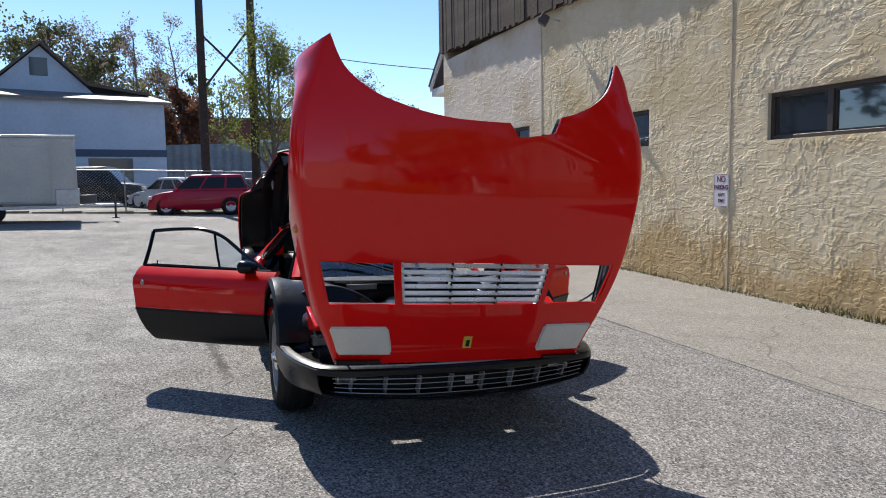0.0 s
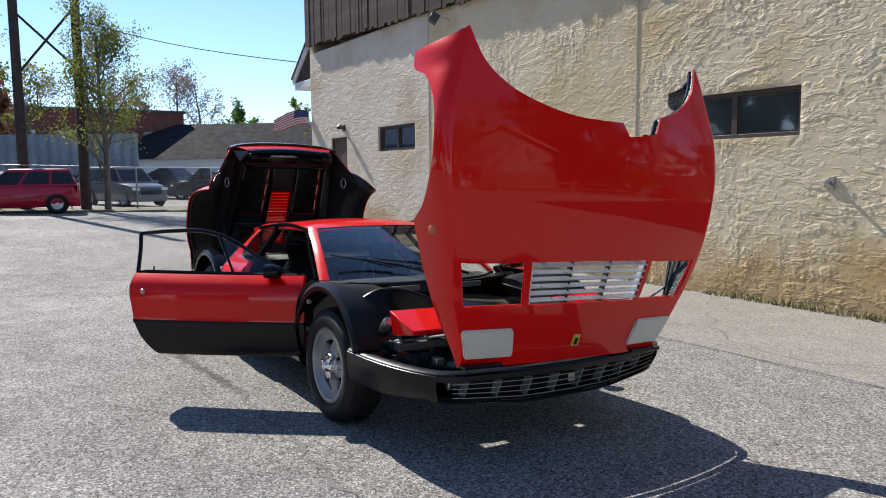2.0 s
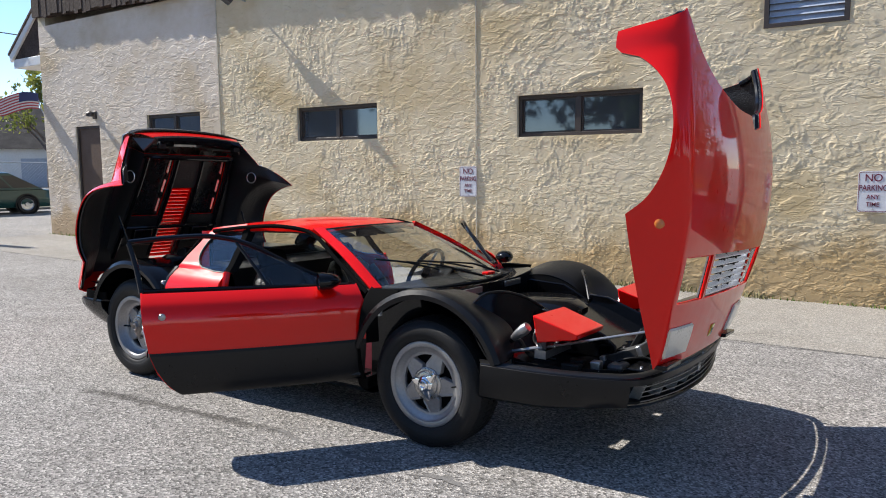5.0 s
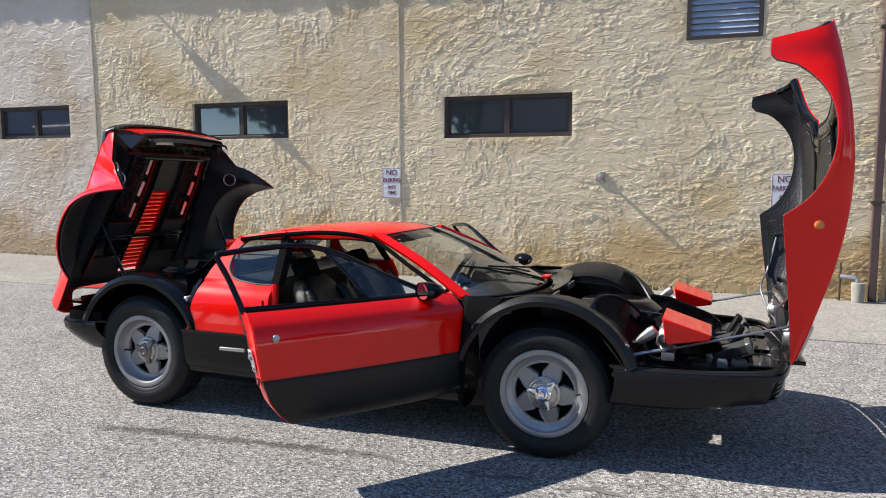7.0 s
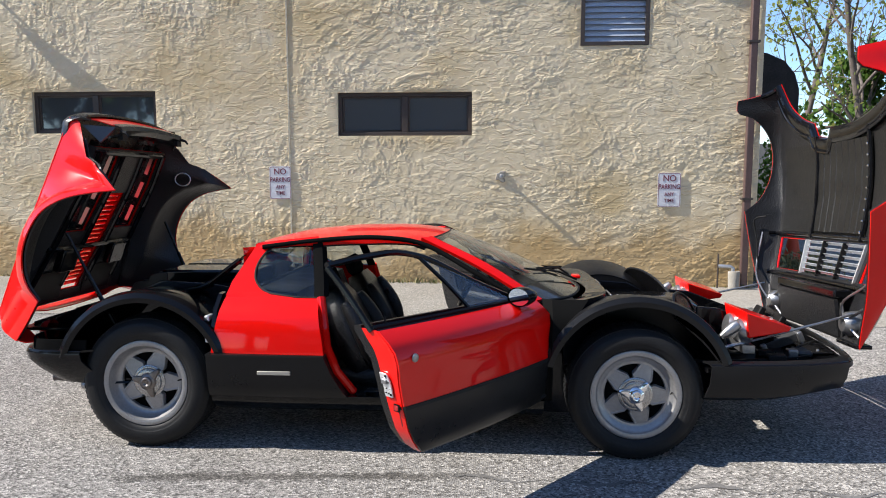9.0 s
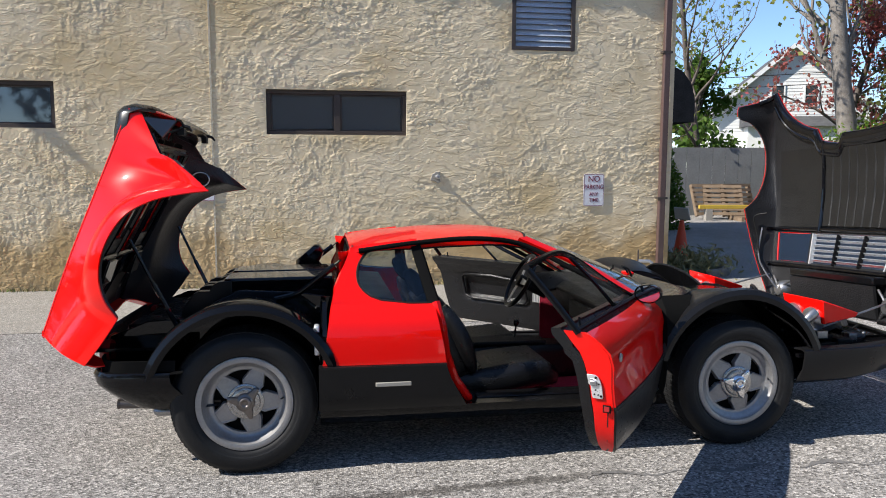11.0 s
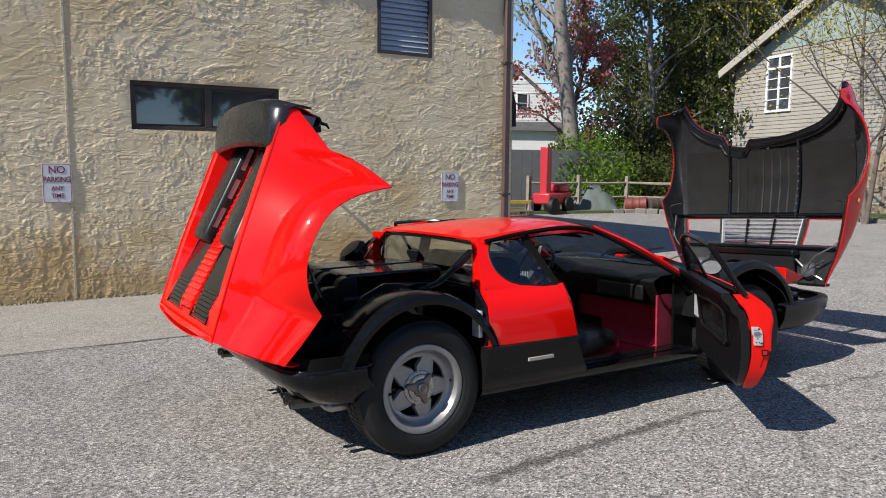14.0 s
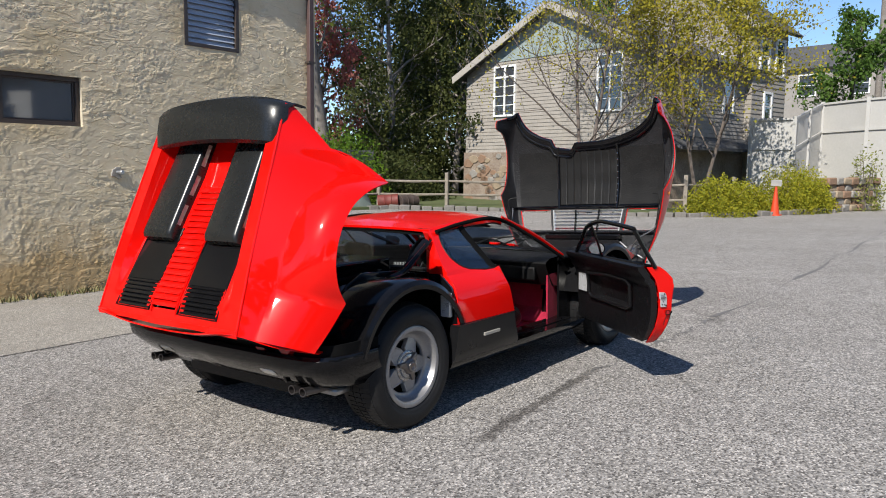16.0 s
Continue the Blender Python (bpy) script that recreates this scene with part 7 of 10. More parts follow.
# under-lid ribs, box and lamp ring
for u in (-0.745, 0.745, -0.225, 0.225):
    b = Build()
    b.tube([Vector(deck_face(u, w, -0.035 if abs(u) > 0.5 else -0.03)) for w in np.linspace(0.12, 0.9, 12)], 0.016, 8)
    part("rib", b, BLACK_GLOSS, DECK)
for w in (0.12, 0.66):
    b = Build()
    b.tube([Vector(deck_face(u, w, -0.035)) for u in np.linspace(-0.8, 0.8, 14)], 0.016, 8)
    part("rib", b, BLACK_GLOSS, DECK)
for s in (-1, 1):
    b = Build()
    p = deck_face(s * 0.47, 0.72, -0.06)
    b.slab(p, (0.05, 0.16, 0.14), Euler((0, radians(20), 0)).to_matrix())
    part("vent_box", b, BLACK_GLOSS, DECK, bevel=0.008)
    b = Build()
    c = Vector((-1.655, s * 0.60, 1.40))
    b.tube([c + Vector((0.035 * math.cos(a) * 0.3, -s * 0.01, 0)) + Vector((0.045 * math.cos(a), 0, 0.045 * math.sin(a))) for a in np.linspace(0, 2 * math.pi, 20, endpoint=False)], 0.004, 6, closed=True)
    part("filler_ring", b, ALUMINIUM, DECK)
    b = Build()
    b.tube([(-1.80, s * 0.60, 1.10), (-1.70, s * 0.585, 0.88)], 0.008, 8)
    b.tube([(-1.70, s * 0.585, 0.88), (-1.56, s * 0.56, 0.58)], 0.012, 8)
    part("gas_strut", b, BLACK_GLOSS, CAR, "thin black lid strut")

# tail, bumper and exhausts ---------------------------------------------------------------
half = curve([(-1.575, 0.895, 0), (-1.74, 0.89, 0), (-1.86, 0.868, 0), (-1.915, 0.80, 0), (-1.94, 0.66, 0), (-1.955, 0.3, 0), (-1.96, 0.0, 0)], 18)


def tail_rows(levels):
    rows = []
    for z, i in levels:
        h = [(x + i * 0.8, y - i * 0.4, z) for x, y, _ in half]
        rows.append([(x, -y, z) for x, y, z in h] + [(x, y, z) for x, y, z in reversed(h[:-1])])
    return rows


b = Build()
b.sheet(tail_rows([(0.50, 0.10), (0.503, 0.02), (0.502, 0.003), (0.497, 0.0), (0.46, 0.008), (0.42, 0.05), (0.37, 0.12), (0.335, 0.18), (0.33, 0.28)]), 0.012)
rb = part("rear_bumper", b, BLACK, CAR, "satin black wrap-round rear bumper")
b = Build()
b.prism([(x, y) for x, y, z in tail_rows([(0, 0.26)])[0]], pose(0, 0, 0.335), 0.012)
part("rear_tray", b, BLACK, CAR)
b = Build()
b.sheet(tail_rows([(0.50, 0.025), (0.565, 0.03)]), 0.01)
part("tail_closing_panel", b, MATTE, CAR, "black closing panel over the bumper")
b = Build()
b.sheet([r[9:26] for r in tail_rows([(0.505, 0.03), (0.555, -0.03), (0.595, -0.09)])], 0.01)
part("tail_panel", b, BLACK, CAR, "black tail panel below the lid")
b = Build()
b.box(-2.03, -1.60, -0.70, 0.70, 0.575, 0.59)
part("tail_shelf", b, BLACK, CAR, "black shelf over the tail")
for s in (-1, 1):
    b = Build()
    b.slab((-1.895, s * 0.45, 0.395), (0.02, 0.10, 0.05), Euler((0, radians(-48), 0)).to_matrix())
    part("reverse_lamp", b, LENS_WHITE, rb, "small clear reversing lamp", bevel=0.006)
    for y in (0.58, 0.66):
        b = Build()
        b.tube([(-1.60, s * y, 0.30), (-1.78, s * y, 0.306), (-1.855, s * y, 0.31)], 0.021, 14, cap=False)
        b.lathe([(0.031, 0.0), (0.033, 0.01), (0.026, 0.01), (0.024, -0.08)], pose(-1.855, s * y, 0.31, 0, -90) @ Matrix.Diagonal((0.74, 0.74, 1, 1)), 16)
        part("exhaust_pipe", b, SOOTY, CAR, "round exhaust tailpipe")
    b = Build()
    b.box(-1.70, -1.55, min(s * 0.5, s * 0.72), max(s * 0.5, s * 0.72), 0.25, 0.31)
    part("silencer", b, STEEL, CAR, bevel=0.03)
    b = Build()
    b.lathe([(0, 0.02), (0.05, 0.018), (0.062, 0.0), (0.062, -0.03)], pose(-1.93, s * 0.45, 0.56, 0, -90), 20)
    b.lathe([(0, 0.02), (0.05, 0.018), (0.062, 0.0), (0.062, -0.03)], pose(-1.92, s * 0.62, 0.56, 0, -90), 20)
    part("tail_lamp", b, LENS_RED, CAR, "round red tail lamp")

# engine bay ---------------------------------------------------------------
b = Build()
b.box(-1.70, -0.84, -0.52, 0.52, 0.22, 0.34)
part("engine_floor", b, BLACK, CAR)
b = Build()
b.sheet([[(-0.80, y, z) for z in (0.2, 0.5, 0.795)] for y in np.linspace(-0.62, 0.62, 4)], 0.02)
part("engine_bulkhead", b, BLACK_GLOSS, CAR)
b = Build()
b.box(-1.40, -0.86, -0.40, 0.40, 0.34, 0.70)
eng = part("engine", b, shade("engine_dark", (0.03, 0.03, 0.03), 0.45, 0.4, vary=0.7, scale=16), CAR, "dark flat engine block", bevel=0.05, seg=3)
for s in (-1, 1):
    rows = []
    for x, z0, z1, w in ((-0.83, 0.66, 0.872, 0.15), (-1.36, 0.66, 0.868, 0.15), (-1.395, 0.66, 0.866, 0.14), (-1.412, 0.66, 0.855, 0.10)):
        rows.append([(x, s * 0.18 + y, z) for y, z in ((-0.15, z0), (-0.15, z1 - 0.022), (-w - 0.004, z1 - 0.012), (-w + 0.006, z1), (w - 0.006, z1), (w + 0.004, z1 - 0.012), (0.15, z1 - 0.022), (0.15, z0))])
    b = Build()
    b.grid(rows, close_v=True)
    b.add(rows[0], [tuple(range(8))]).add(rows[-1], [tuple(reversed(range(8)))])
    part("air_box", b, BLACK_GLOSS, eng, "long flat-topped black air filter box", bevel=0.005)
    scallop = [(-1.40 - 0.075 * math.sin(a), 0.855 - 0.052 * (1 - math.cos(a))) for a in np.radians(np.linspace(0, 90, 7))]
    for y in (-0.12, 0.12):
        b = Build()
        b.prism([(-1.36, 0.855)] + scallop + [(-1.53, 0.803), (-1.56, 0.79), (-1.62, 0.70), (-1.62, 0.58), (-1.36, 0.58)], pose(0, s * 0.18 + y + 0.035, 0, 90), 0.07)
        part("box_end", b, SATIN, eng, "black scalloped end of the air box", bevel=0.004)
    b = Build()
    b.prism([(-0.86, 0.60), (-0.86, 0.76), (-1.34, 0.76), (-1.40, 0.70), (-1.40, 0.60)], pose(0, s * 0.42 + 0.02, 0, 90), 0.04)
    part("cam_cover", b, SOOTY, eng, "dull metal cam cover", bevel=0.012)
    b = Build()
    out = [(-0.84, 0.50), (-0.84, 0.79), (-1.02, 0.82), (-1.30, 0.835), (-1.42, 0.78), (-1.50, 0.70), (-1.74, 0.69), (-1.92, 0.62), (-1.93, 0.50), (-1.86, 0.34), (-0.84, 0.34)]
    b.prism([(x, z) for x, z in out], pose(0, s * 0.535 + 0.01, 0, 90), 0.02)
    part("inner_fender", b, BLACK_GLOSS, CAR, "glossy black rear inner fender", bevel=0.004)
    b = Build()
    b.box(-1.86, -1.60, min(s * 0.16, s * 0.46), max(s * 0.16, s * 0.46), 0.50, 0.66)
    part("side_box", b, BLACK_GLOSS, CAR, "black box in the tail", bevel=0.012)
    b = Build()
    b.tube(curve([(-0.86, s * 0.50, 0.74), (-1.05, s * 0.47, 0.76), (-1.30, s * 0.46, 0.72), (-1.48, s * 0.35, 0.62)], 14), 0.014, 8)
    b.tube(curve([(-0.88, s * 0.47, 0.66), (-1.1, s * 0.45, 0.70), (-1.42, s * 0.48, 0.62)], 14), 0.010, 8)
    part("hose", b, RUBBER, eng)
    for k in range(3):
        b = Build()
        b.slab((-1.04 - 0.16 * k, s * 0.44, 0.70), (0.06, 0.04, 0.05))
        part("fitting", b, STEEL, eng, bevel=0.006)
    # panel behind the door edge, ahead of the rear arch
    b = Build()
    rows = [[(-0.895, s * (side_y(z) - 0.10), z), (-0.885, s * (side_y(z) - 0.02), z)] for z in np.linspace(0.30, 0.80, 8)]
    b.sheet(rows if s > 0 else [r[::-1] for r in rows], 0.02)
    part("jamb_panel", b, BLACK_GLOSS, CAR)
    b = Build()
    b.box(-0.925, -0.90, min(s * 0.80, s * 0.87), max(s * 0.80, s * 0.87), 0.56, 0.70)
    part("seal_plate", b, ALUMINIUM, CAR, bevel=0.006)
b = Build()
b.box(-1.46, -1.28, -0.35, 0.35, 0.68, 0.75)
b.box(-1.60, -1.46, -0.30, 0.30, 0.60, 0.66)
part("gearbox_cover", b, BLACK, eng, bevel=0.02)
b = Build()
b.sheet(np.array([[(-1.62 - 0.22 * t, y, 0.665 - 0.03 * t) for y in (-0.5, 0.5)] for t in (0, 1)]), 0.012)
part("rear_shelf", b, BLACK_GLOSS, CAR)
b = Build()
b.lathe([(0, 0.05), (0.08, 0.045), (0.105, 0.02), (0.10, -0.03), (0.06, -0.05), (0.03, -0.06), (0.03, -0.12)], pose(-0.97, 0.57, 0.89, 0, -40), 24)
part("air_cleaner", b, BLACK, CAR, "round black air cleaner")
b = Build()
b.tube(curve([(-0.80, -0.30, 0.80), (-0.95, -0.32, 0.80), (-1.2, 0.0, 0.79), (-1.42, 0.2, 0.74)], 16), 0.012, 8)
part("hose", b, RUBBER, eng)
# ---- trees, buildings and parked cars round the lot ----
def quick_mesh(name, verts, faces, mat, smooth=False):
    me = bpy.data.meshes.new(name)
    me.from_pydata([tuple(map(float, v)) for v in verts], [], faces)
    me.materials.append(mat)
    if smooth:
        me.shade_smooth()
    return me


def leaf_cloud(points, size, rng, mat, name="crown", squash=0.7, droop=0.0):
    """Small folded leaves, one at each point."""
    n = len(points)
    p = np.array(points)
    a, t = rng.rand(n) * 6.283, (rng.rand(n) - 0.3) * 2.2
    d = np.stack([np.cos(a) * np.cos(t), np.sin(a) * np.cos(t), np.sin(t) - droop], 1)
    d /= np.linalg.norm(d, axis=1, keepdims=True)
    e = np.cross(d, rng.randn(n, 3))
    e /= np.linalg.norm(e, axis=1, keepdims=True) + 1e-9
    s = (size * (0.55 + 0.9 * rng.rand(n)))[:, None]
    v = np.stack([p - d * s * 0.5, p + e * s * squash * 0.5, p + d * s * 0.5, p - e * s * squash * 0.5], 1).reshape(-1, 3)
    return quick_mesh(name, v, [(4 * k, 4 * k + 1, 4 * k + 2, 4 * k + 3) for k in range(n)], mat)


def tree(name, x, y, height, spread, radius, bark, leaf, leaves, size, seed, label, base=0.3, limbs=12, group="", stems=1, lean=0.0, twigs=5, z=None, up=0.45, fall=0.0):
    """A tapered trunk with limbs, twigs and a ragged crown."""
    rng = np.random.RandomState(seed)
    root = thing(name, pose(x, y, gz(x, y) - 0.05 if z is None else z), label, "tree", group)
    wood, tips = Build(), []

    def shoot(p, d, length, r, depth):
        pts, q, dd = [p], Vector(p), Vector(d).normalized()
        n = 6 if depth < 2 else 4
        for k in range(n):
            dd = (dd + Vector(rng.randn(3)) * (0.12 if depth else 0.05) + Vector((0, 0, 0.05 * depth - fall * depth * 0.05))).normalized()
            q = q + dd * (length / n)
            pts.append(q.copy())
        rs = [max(r * (1 - 0.75 * k / n), 0.004) for k in range(n + 1)]
        wood.tube(pts, rs, (8, 6, 4, 3)[min(depth, 3)], cap=False)
        if depth >= 2:
            tips.extend(pts[1:])
        if depth == 3:
            return
        count = (limbs, twigs, 4)[depth]
        for k in range(count):
            f = (base + (1 - base) * (k + rng.rand() * 0.8) / count) if depth == 0 else 0.25 + 0.75 * (k + rng.rand()) / count
            f = min(f, 0.99)
            i = int(f * n)
            at = pts[i].lerp(pts[i + 1], f * n - i)
            ax = (pts[i + 1] - pts[i]).normalized()
            side = ax.cross(Vector(rng.randn(3))).normalized()
            rise = up if depth == 0 else 0.55
            nd = side * (1 - rise * 0.6) + ax * (rise + 0.25 * rng.rand())
            ll = (spread * (1.15 - 0.75 * (f - base) / (1 - base)) if depth == 0 else length * 0.5) * (0.65 + 0.5 * rng.rand())
            shoot(at, nd, ll, rs[i] * (0.5 if depth == 0 else 0.55), depth + 1)
    for k in range(stems):
        a = 6.28 * k / max(stems, 1) + seed
        off = 0.10 * radius * 10 if stems > 1 else 0
        shoot(Vector((off * math.cos(a) * 0.25, off * math.sin(a) * 0.25, 0)), Vector((lean + (0.16 * math.cos(a) if stems > 1 else 0), 0.16 * math.sin(a) if stems > 1 else 0, 1)), height * (0.92 if leaf else 0.85), radius, 0)
    ob = new("trunk", quick_mesh("trunk", wood.v, wood.f, bark, True))
    ob.parent = root
    if leaf:
        pick = rng.randint(0, len(tips), leaves)
        pts = np.array([tips[i] for i in pick]) + rng.randn(leaves, 3) * spread * 0.055
        ob = new("crown", leaf_cloud(pts, size, rng, leaf, "crown"))
        ob.parent = root
    return root


def shrub(name, x, y, w, h, mat, leaves, size, seed, label, dome=1.0, group=""):
    """A bush: thin stems and a mound of small leaves, denser towards its surface."""
    rng = np.random.RandomState(seed)
    root = thing(name, pose(x, y, gz(x, y) - 0.03), label, "shrub", group)
    b = Build()
    for k in range(16):
        a, r = 6.28 * rng.rand(), w * 0.42 * rng.rand()
        b.tube([(0.1 * r * math.cos(a), 0.1 * r * math.sin(a), 0), (r * math.cos(a) * 0.6, r * math.sin(a) * 0.6, h * 0.45), (r * math.cos(a), r * math.sin(a), h * (0.55 + 0.35 * rng.rand()))], [0.02, 0.012, 0.005], 4, cap=False)
    ob = new("stems", quick_mesh("stems", b.v, b.f, BARK))
    ob.parent = root
    a, q = rng.rand(leaves) * 6.283, rng.rand(leaves) ** 0.35
    el = np.arcsin(rng.rand(leaves))
    lump = 1 + 0.16 * np.sin(a * 3 + seed) * np.cos(el * 4) + 0.1 * np.sin(a * 7 + el * 5)
    p = np.stack([np.cos(a) * np.cos(el) * w / 2, np.sin(a) * np.cos(el) * w / 2, np.sin(el) * h * dome + 0.02], 1) * (q * lump)[:, None]
    ob = new("crown", leaf_cloud(p, size, rng, mat, "crown", 0.45, 0.3))
    ob.parent = root
    return root


def colour_mat(name, c, rough=0.35, coat=0.6):
    return shade(name, c, rough, coat=coat, vary=0.2, scale=2, spec=0.15)


CAR_GLASS_FAR = shade("far_car_glass", (0.012, 0.014, 0.018), 0.05, spec=0.35)


def parked_car(name, x, y, turn, length, width, height, paint, label, hood=0.28, rear=0.12, nose=0.52, tall=0.6, wheel_r=0.32, flat_back=False, group="parked cars"):
    """A road car with a lofted body, glasshouse, lamps and four wheels; it faces +x before it is turned."""
    root = thing(name, pose(x, y, gz(x, y), 0, 0, turn), label, "car", group)
    L, W, H = length, width / 2, height
    belt = H * tall
    xs = [(-0.5, nose + 0.12), (-0.49, belt - 0.05), (-0.42, belt), (0.5 - hood - 0.02, belt), (0.5 - hood * 0.55, belt - 0.07), (0.43, belt - 0.15), (0.475, belt - 0.25), (0.5, nose - 0.1)]
    rows = []
    for f, top in xs:
        w = W * (1 - 0.35 * max(0, abs(f) - 0.38) / 0.12 * 0.5)
        rows.append([(f * L, s, z) for s, z in ((-w * 0.92, 0.22), (-w, 0.38), (-w * 0.99, top * 0.72), (-w * 0.93, top - 0.03), (-w * 0.8, top), (w * 0.8, top), (w * 0.93, top - 0.03), (w * 0.99, top * 0.72), (w, 0.38), (w * 0.92, 0.22))])
    b = Build()
    b.grid(rows, close_v=True)
    b.add(rows[0], [tuple(range(10))]).add(rows[-1], [tuple(reversed(range(10)))])
    part("body", b, paint, root, bevel=0.02)
    x0, x1, x2, x3 = (-0.485 + rear * 0.1, -0.46 + rear, 0.5 - hood - 0.16, 0.5 - hood + 0.02)
    if not flat_back:
        x0, x1 = -0.46 + rear * 0.2, -0.40 + rear * 1.2
    b = Build()
    rows = []
    for t in (0, 0.08, 0.9, 1.0):
        xa, xb = x0 + (x1 - x0) * t, x3 + (x2 - x3) * t
        w, z = W * (0.93 - 0.17 * t), belt - 0.02 + (H - belt) * t
        rows.append([(xa * L, -w, z), (xa * 0.7 * L + xb * 0.3 * L, -w, z), (xa * 0.35 * L + xb * 0.65 * L, -w, z), (xb * L, -w * 0.94, z), (xb * L, w * 0.94, z), (xa * 0.35 * L + xb * 0.65 * L, w, z), (xa * 0.7 * L + xb * 0.3 * L, w, z), (xa * L, w, z)])
    crown = [[(x * (1 - q) + q * (xa + xb) / 2 * L, y * (1 - q), z + dz) for x, y, z in rows[-1]] for q, dz in ((0.08, 0.022), (0.3, 0.042), (0.7, 0.05))]
    b.grid(rows + crown, close_v=True)
    b.add(crown[-1], [tuple(range(8))])
    part("cabin", b, paint, root, bevel=0.015)
    def pane_quad(p00, p01, p11, p10, push):
        q = Build()
        a, c, d, e = (Vector(v) for v in (p00, p01, p11, p10))
        nrm = (c - a).cross(e - a).normalized() * push
        mid = (a + c + d + e) / 4
        q.add([mid + (v - mid) * 0.90 + nrm for v in (a, c, d, e)] + [mid + (v - mid) * 0.90 + nrm * 0.2 for v in (a, c, d, e)], [(0, 1, 2, 3), (0, 4, 5, 1), (1, 5, 6, 2), (2, 6, 7, 3), (3, 7, 4, 0)])
        return q
    lo, hi = rows[1], rows[2]
    for j, nm in ((0, "side_window"), (1, "side_window"), (2, "side_window"), (3, "windscreen"), (4, "side_window"), (5, "side_window"), (6, "side_window"), (7, "rear_window")):
        k = (j + 1) % 8
        part(nm, pane_quad(lo[j], lo[k], hi[k], hi[j], 0.008), CAR_GLASS_FAR, root)
    for fx in (-0.31, 0.32):
        for s in (-1, 1):
            m = pose(fx * L, s * W * 0.96, wheel_r, -90 * s)
            b = Build()
            b.lathe([(wheel_r * 0.62, 0.0), (wheel_r * 0.9, 0.02), (wheel_r, -0.02), (wheel_r, -0.18), (wheel_r * 0.6, -0.19)], m, 24)
            ty = part("wheel", b, TYRE, root)
            b = Build()
            b.lathe([(0, -0.01), (wheel_r * 0.2, 0.0), (wheel_r * 0.24, -0.03), (wheel_r * 0.55, -0.02), (wheel_r * 0.64, 0.01), (wheel_r * 0.64, -0.05)], m, 24)
            part("rim", b, GALV, ty)
            b = Build()
            b.lathe([(wheel_r * 1.16, -0.006), (wheel_r * 1.02, 0.0), (wheel_r * 1.0, -0.1)], pose(fx * L, s * (W * 0.985), wheel_r, -90 * s), 24)
            part("wheel_arch", b, RUBBER, root)
    for s in (-1, 1):
        b = Build()
        b.slab((0.475 * L, s * W * 0.72, nose + 0.08), (0.16, 0.3, 0.13))
        part("headlight", b, LENS_WHITE, root, bevel=0.03)
        b = Build()
        b.slab((-0.487 * L, s * W * 0.8, belt - 0.14), (0.07, 0.16, 0.28))
        part("tail_light", b, LENS_RED, root, bevel=0.02)
        b = Build()
        b.slab(((0.5 - hood - 0.03) * L, s * (W + 0.06), belt + 0.03), (0.1, 0.16, 0.11))
        part("side_mirror", b, paint, root, bevel=0.03)
    b = Build()
    b.slab((0.495 * L, 0, nose - 0.08), (0.05, W * 1.1, 0.2))
    part("grille", b, RUBBER, root, bevel=0.02)
    return root


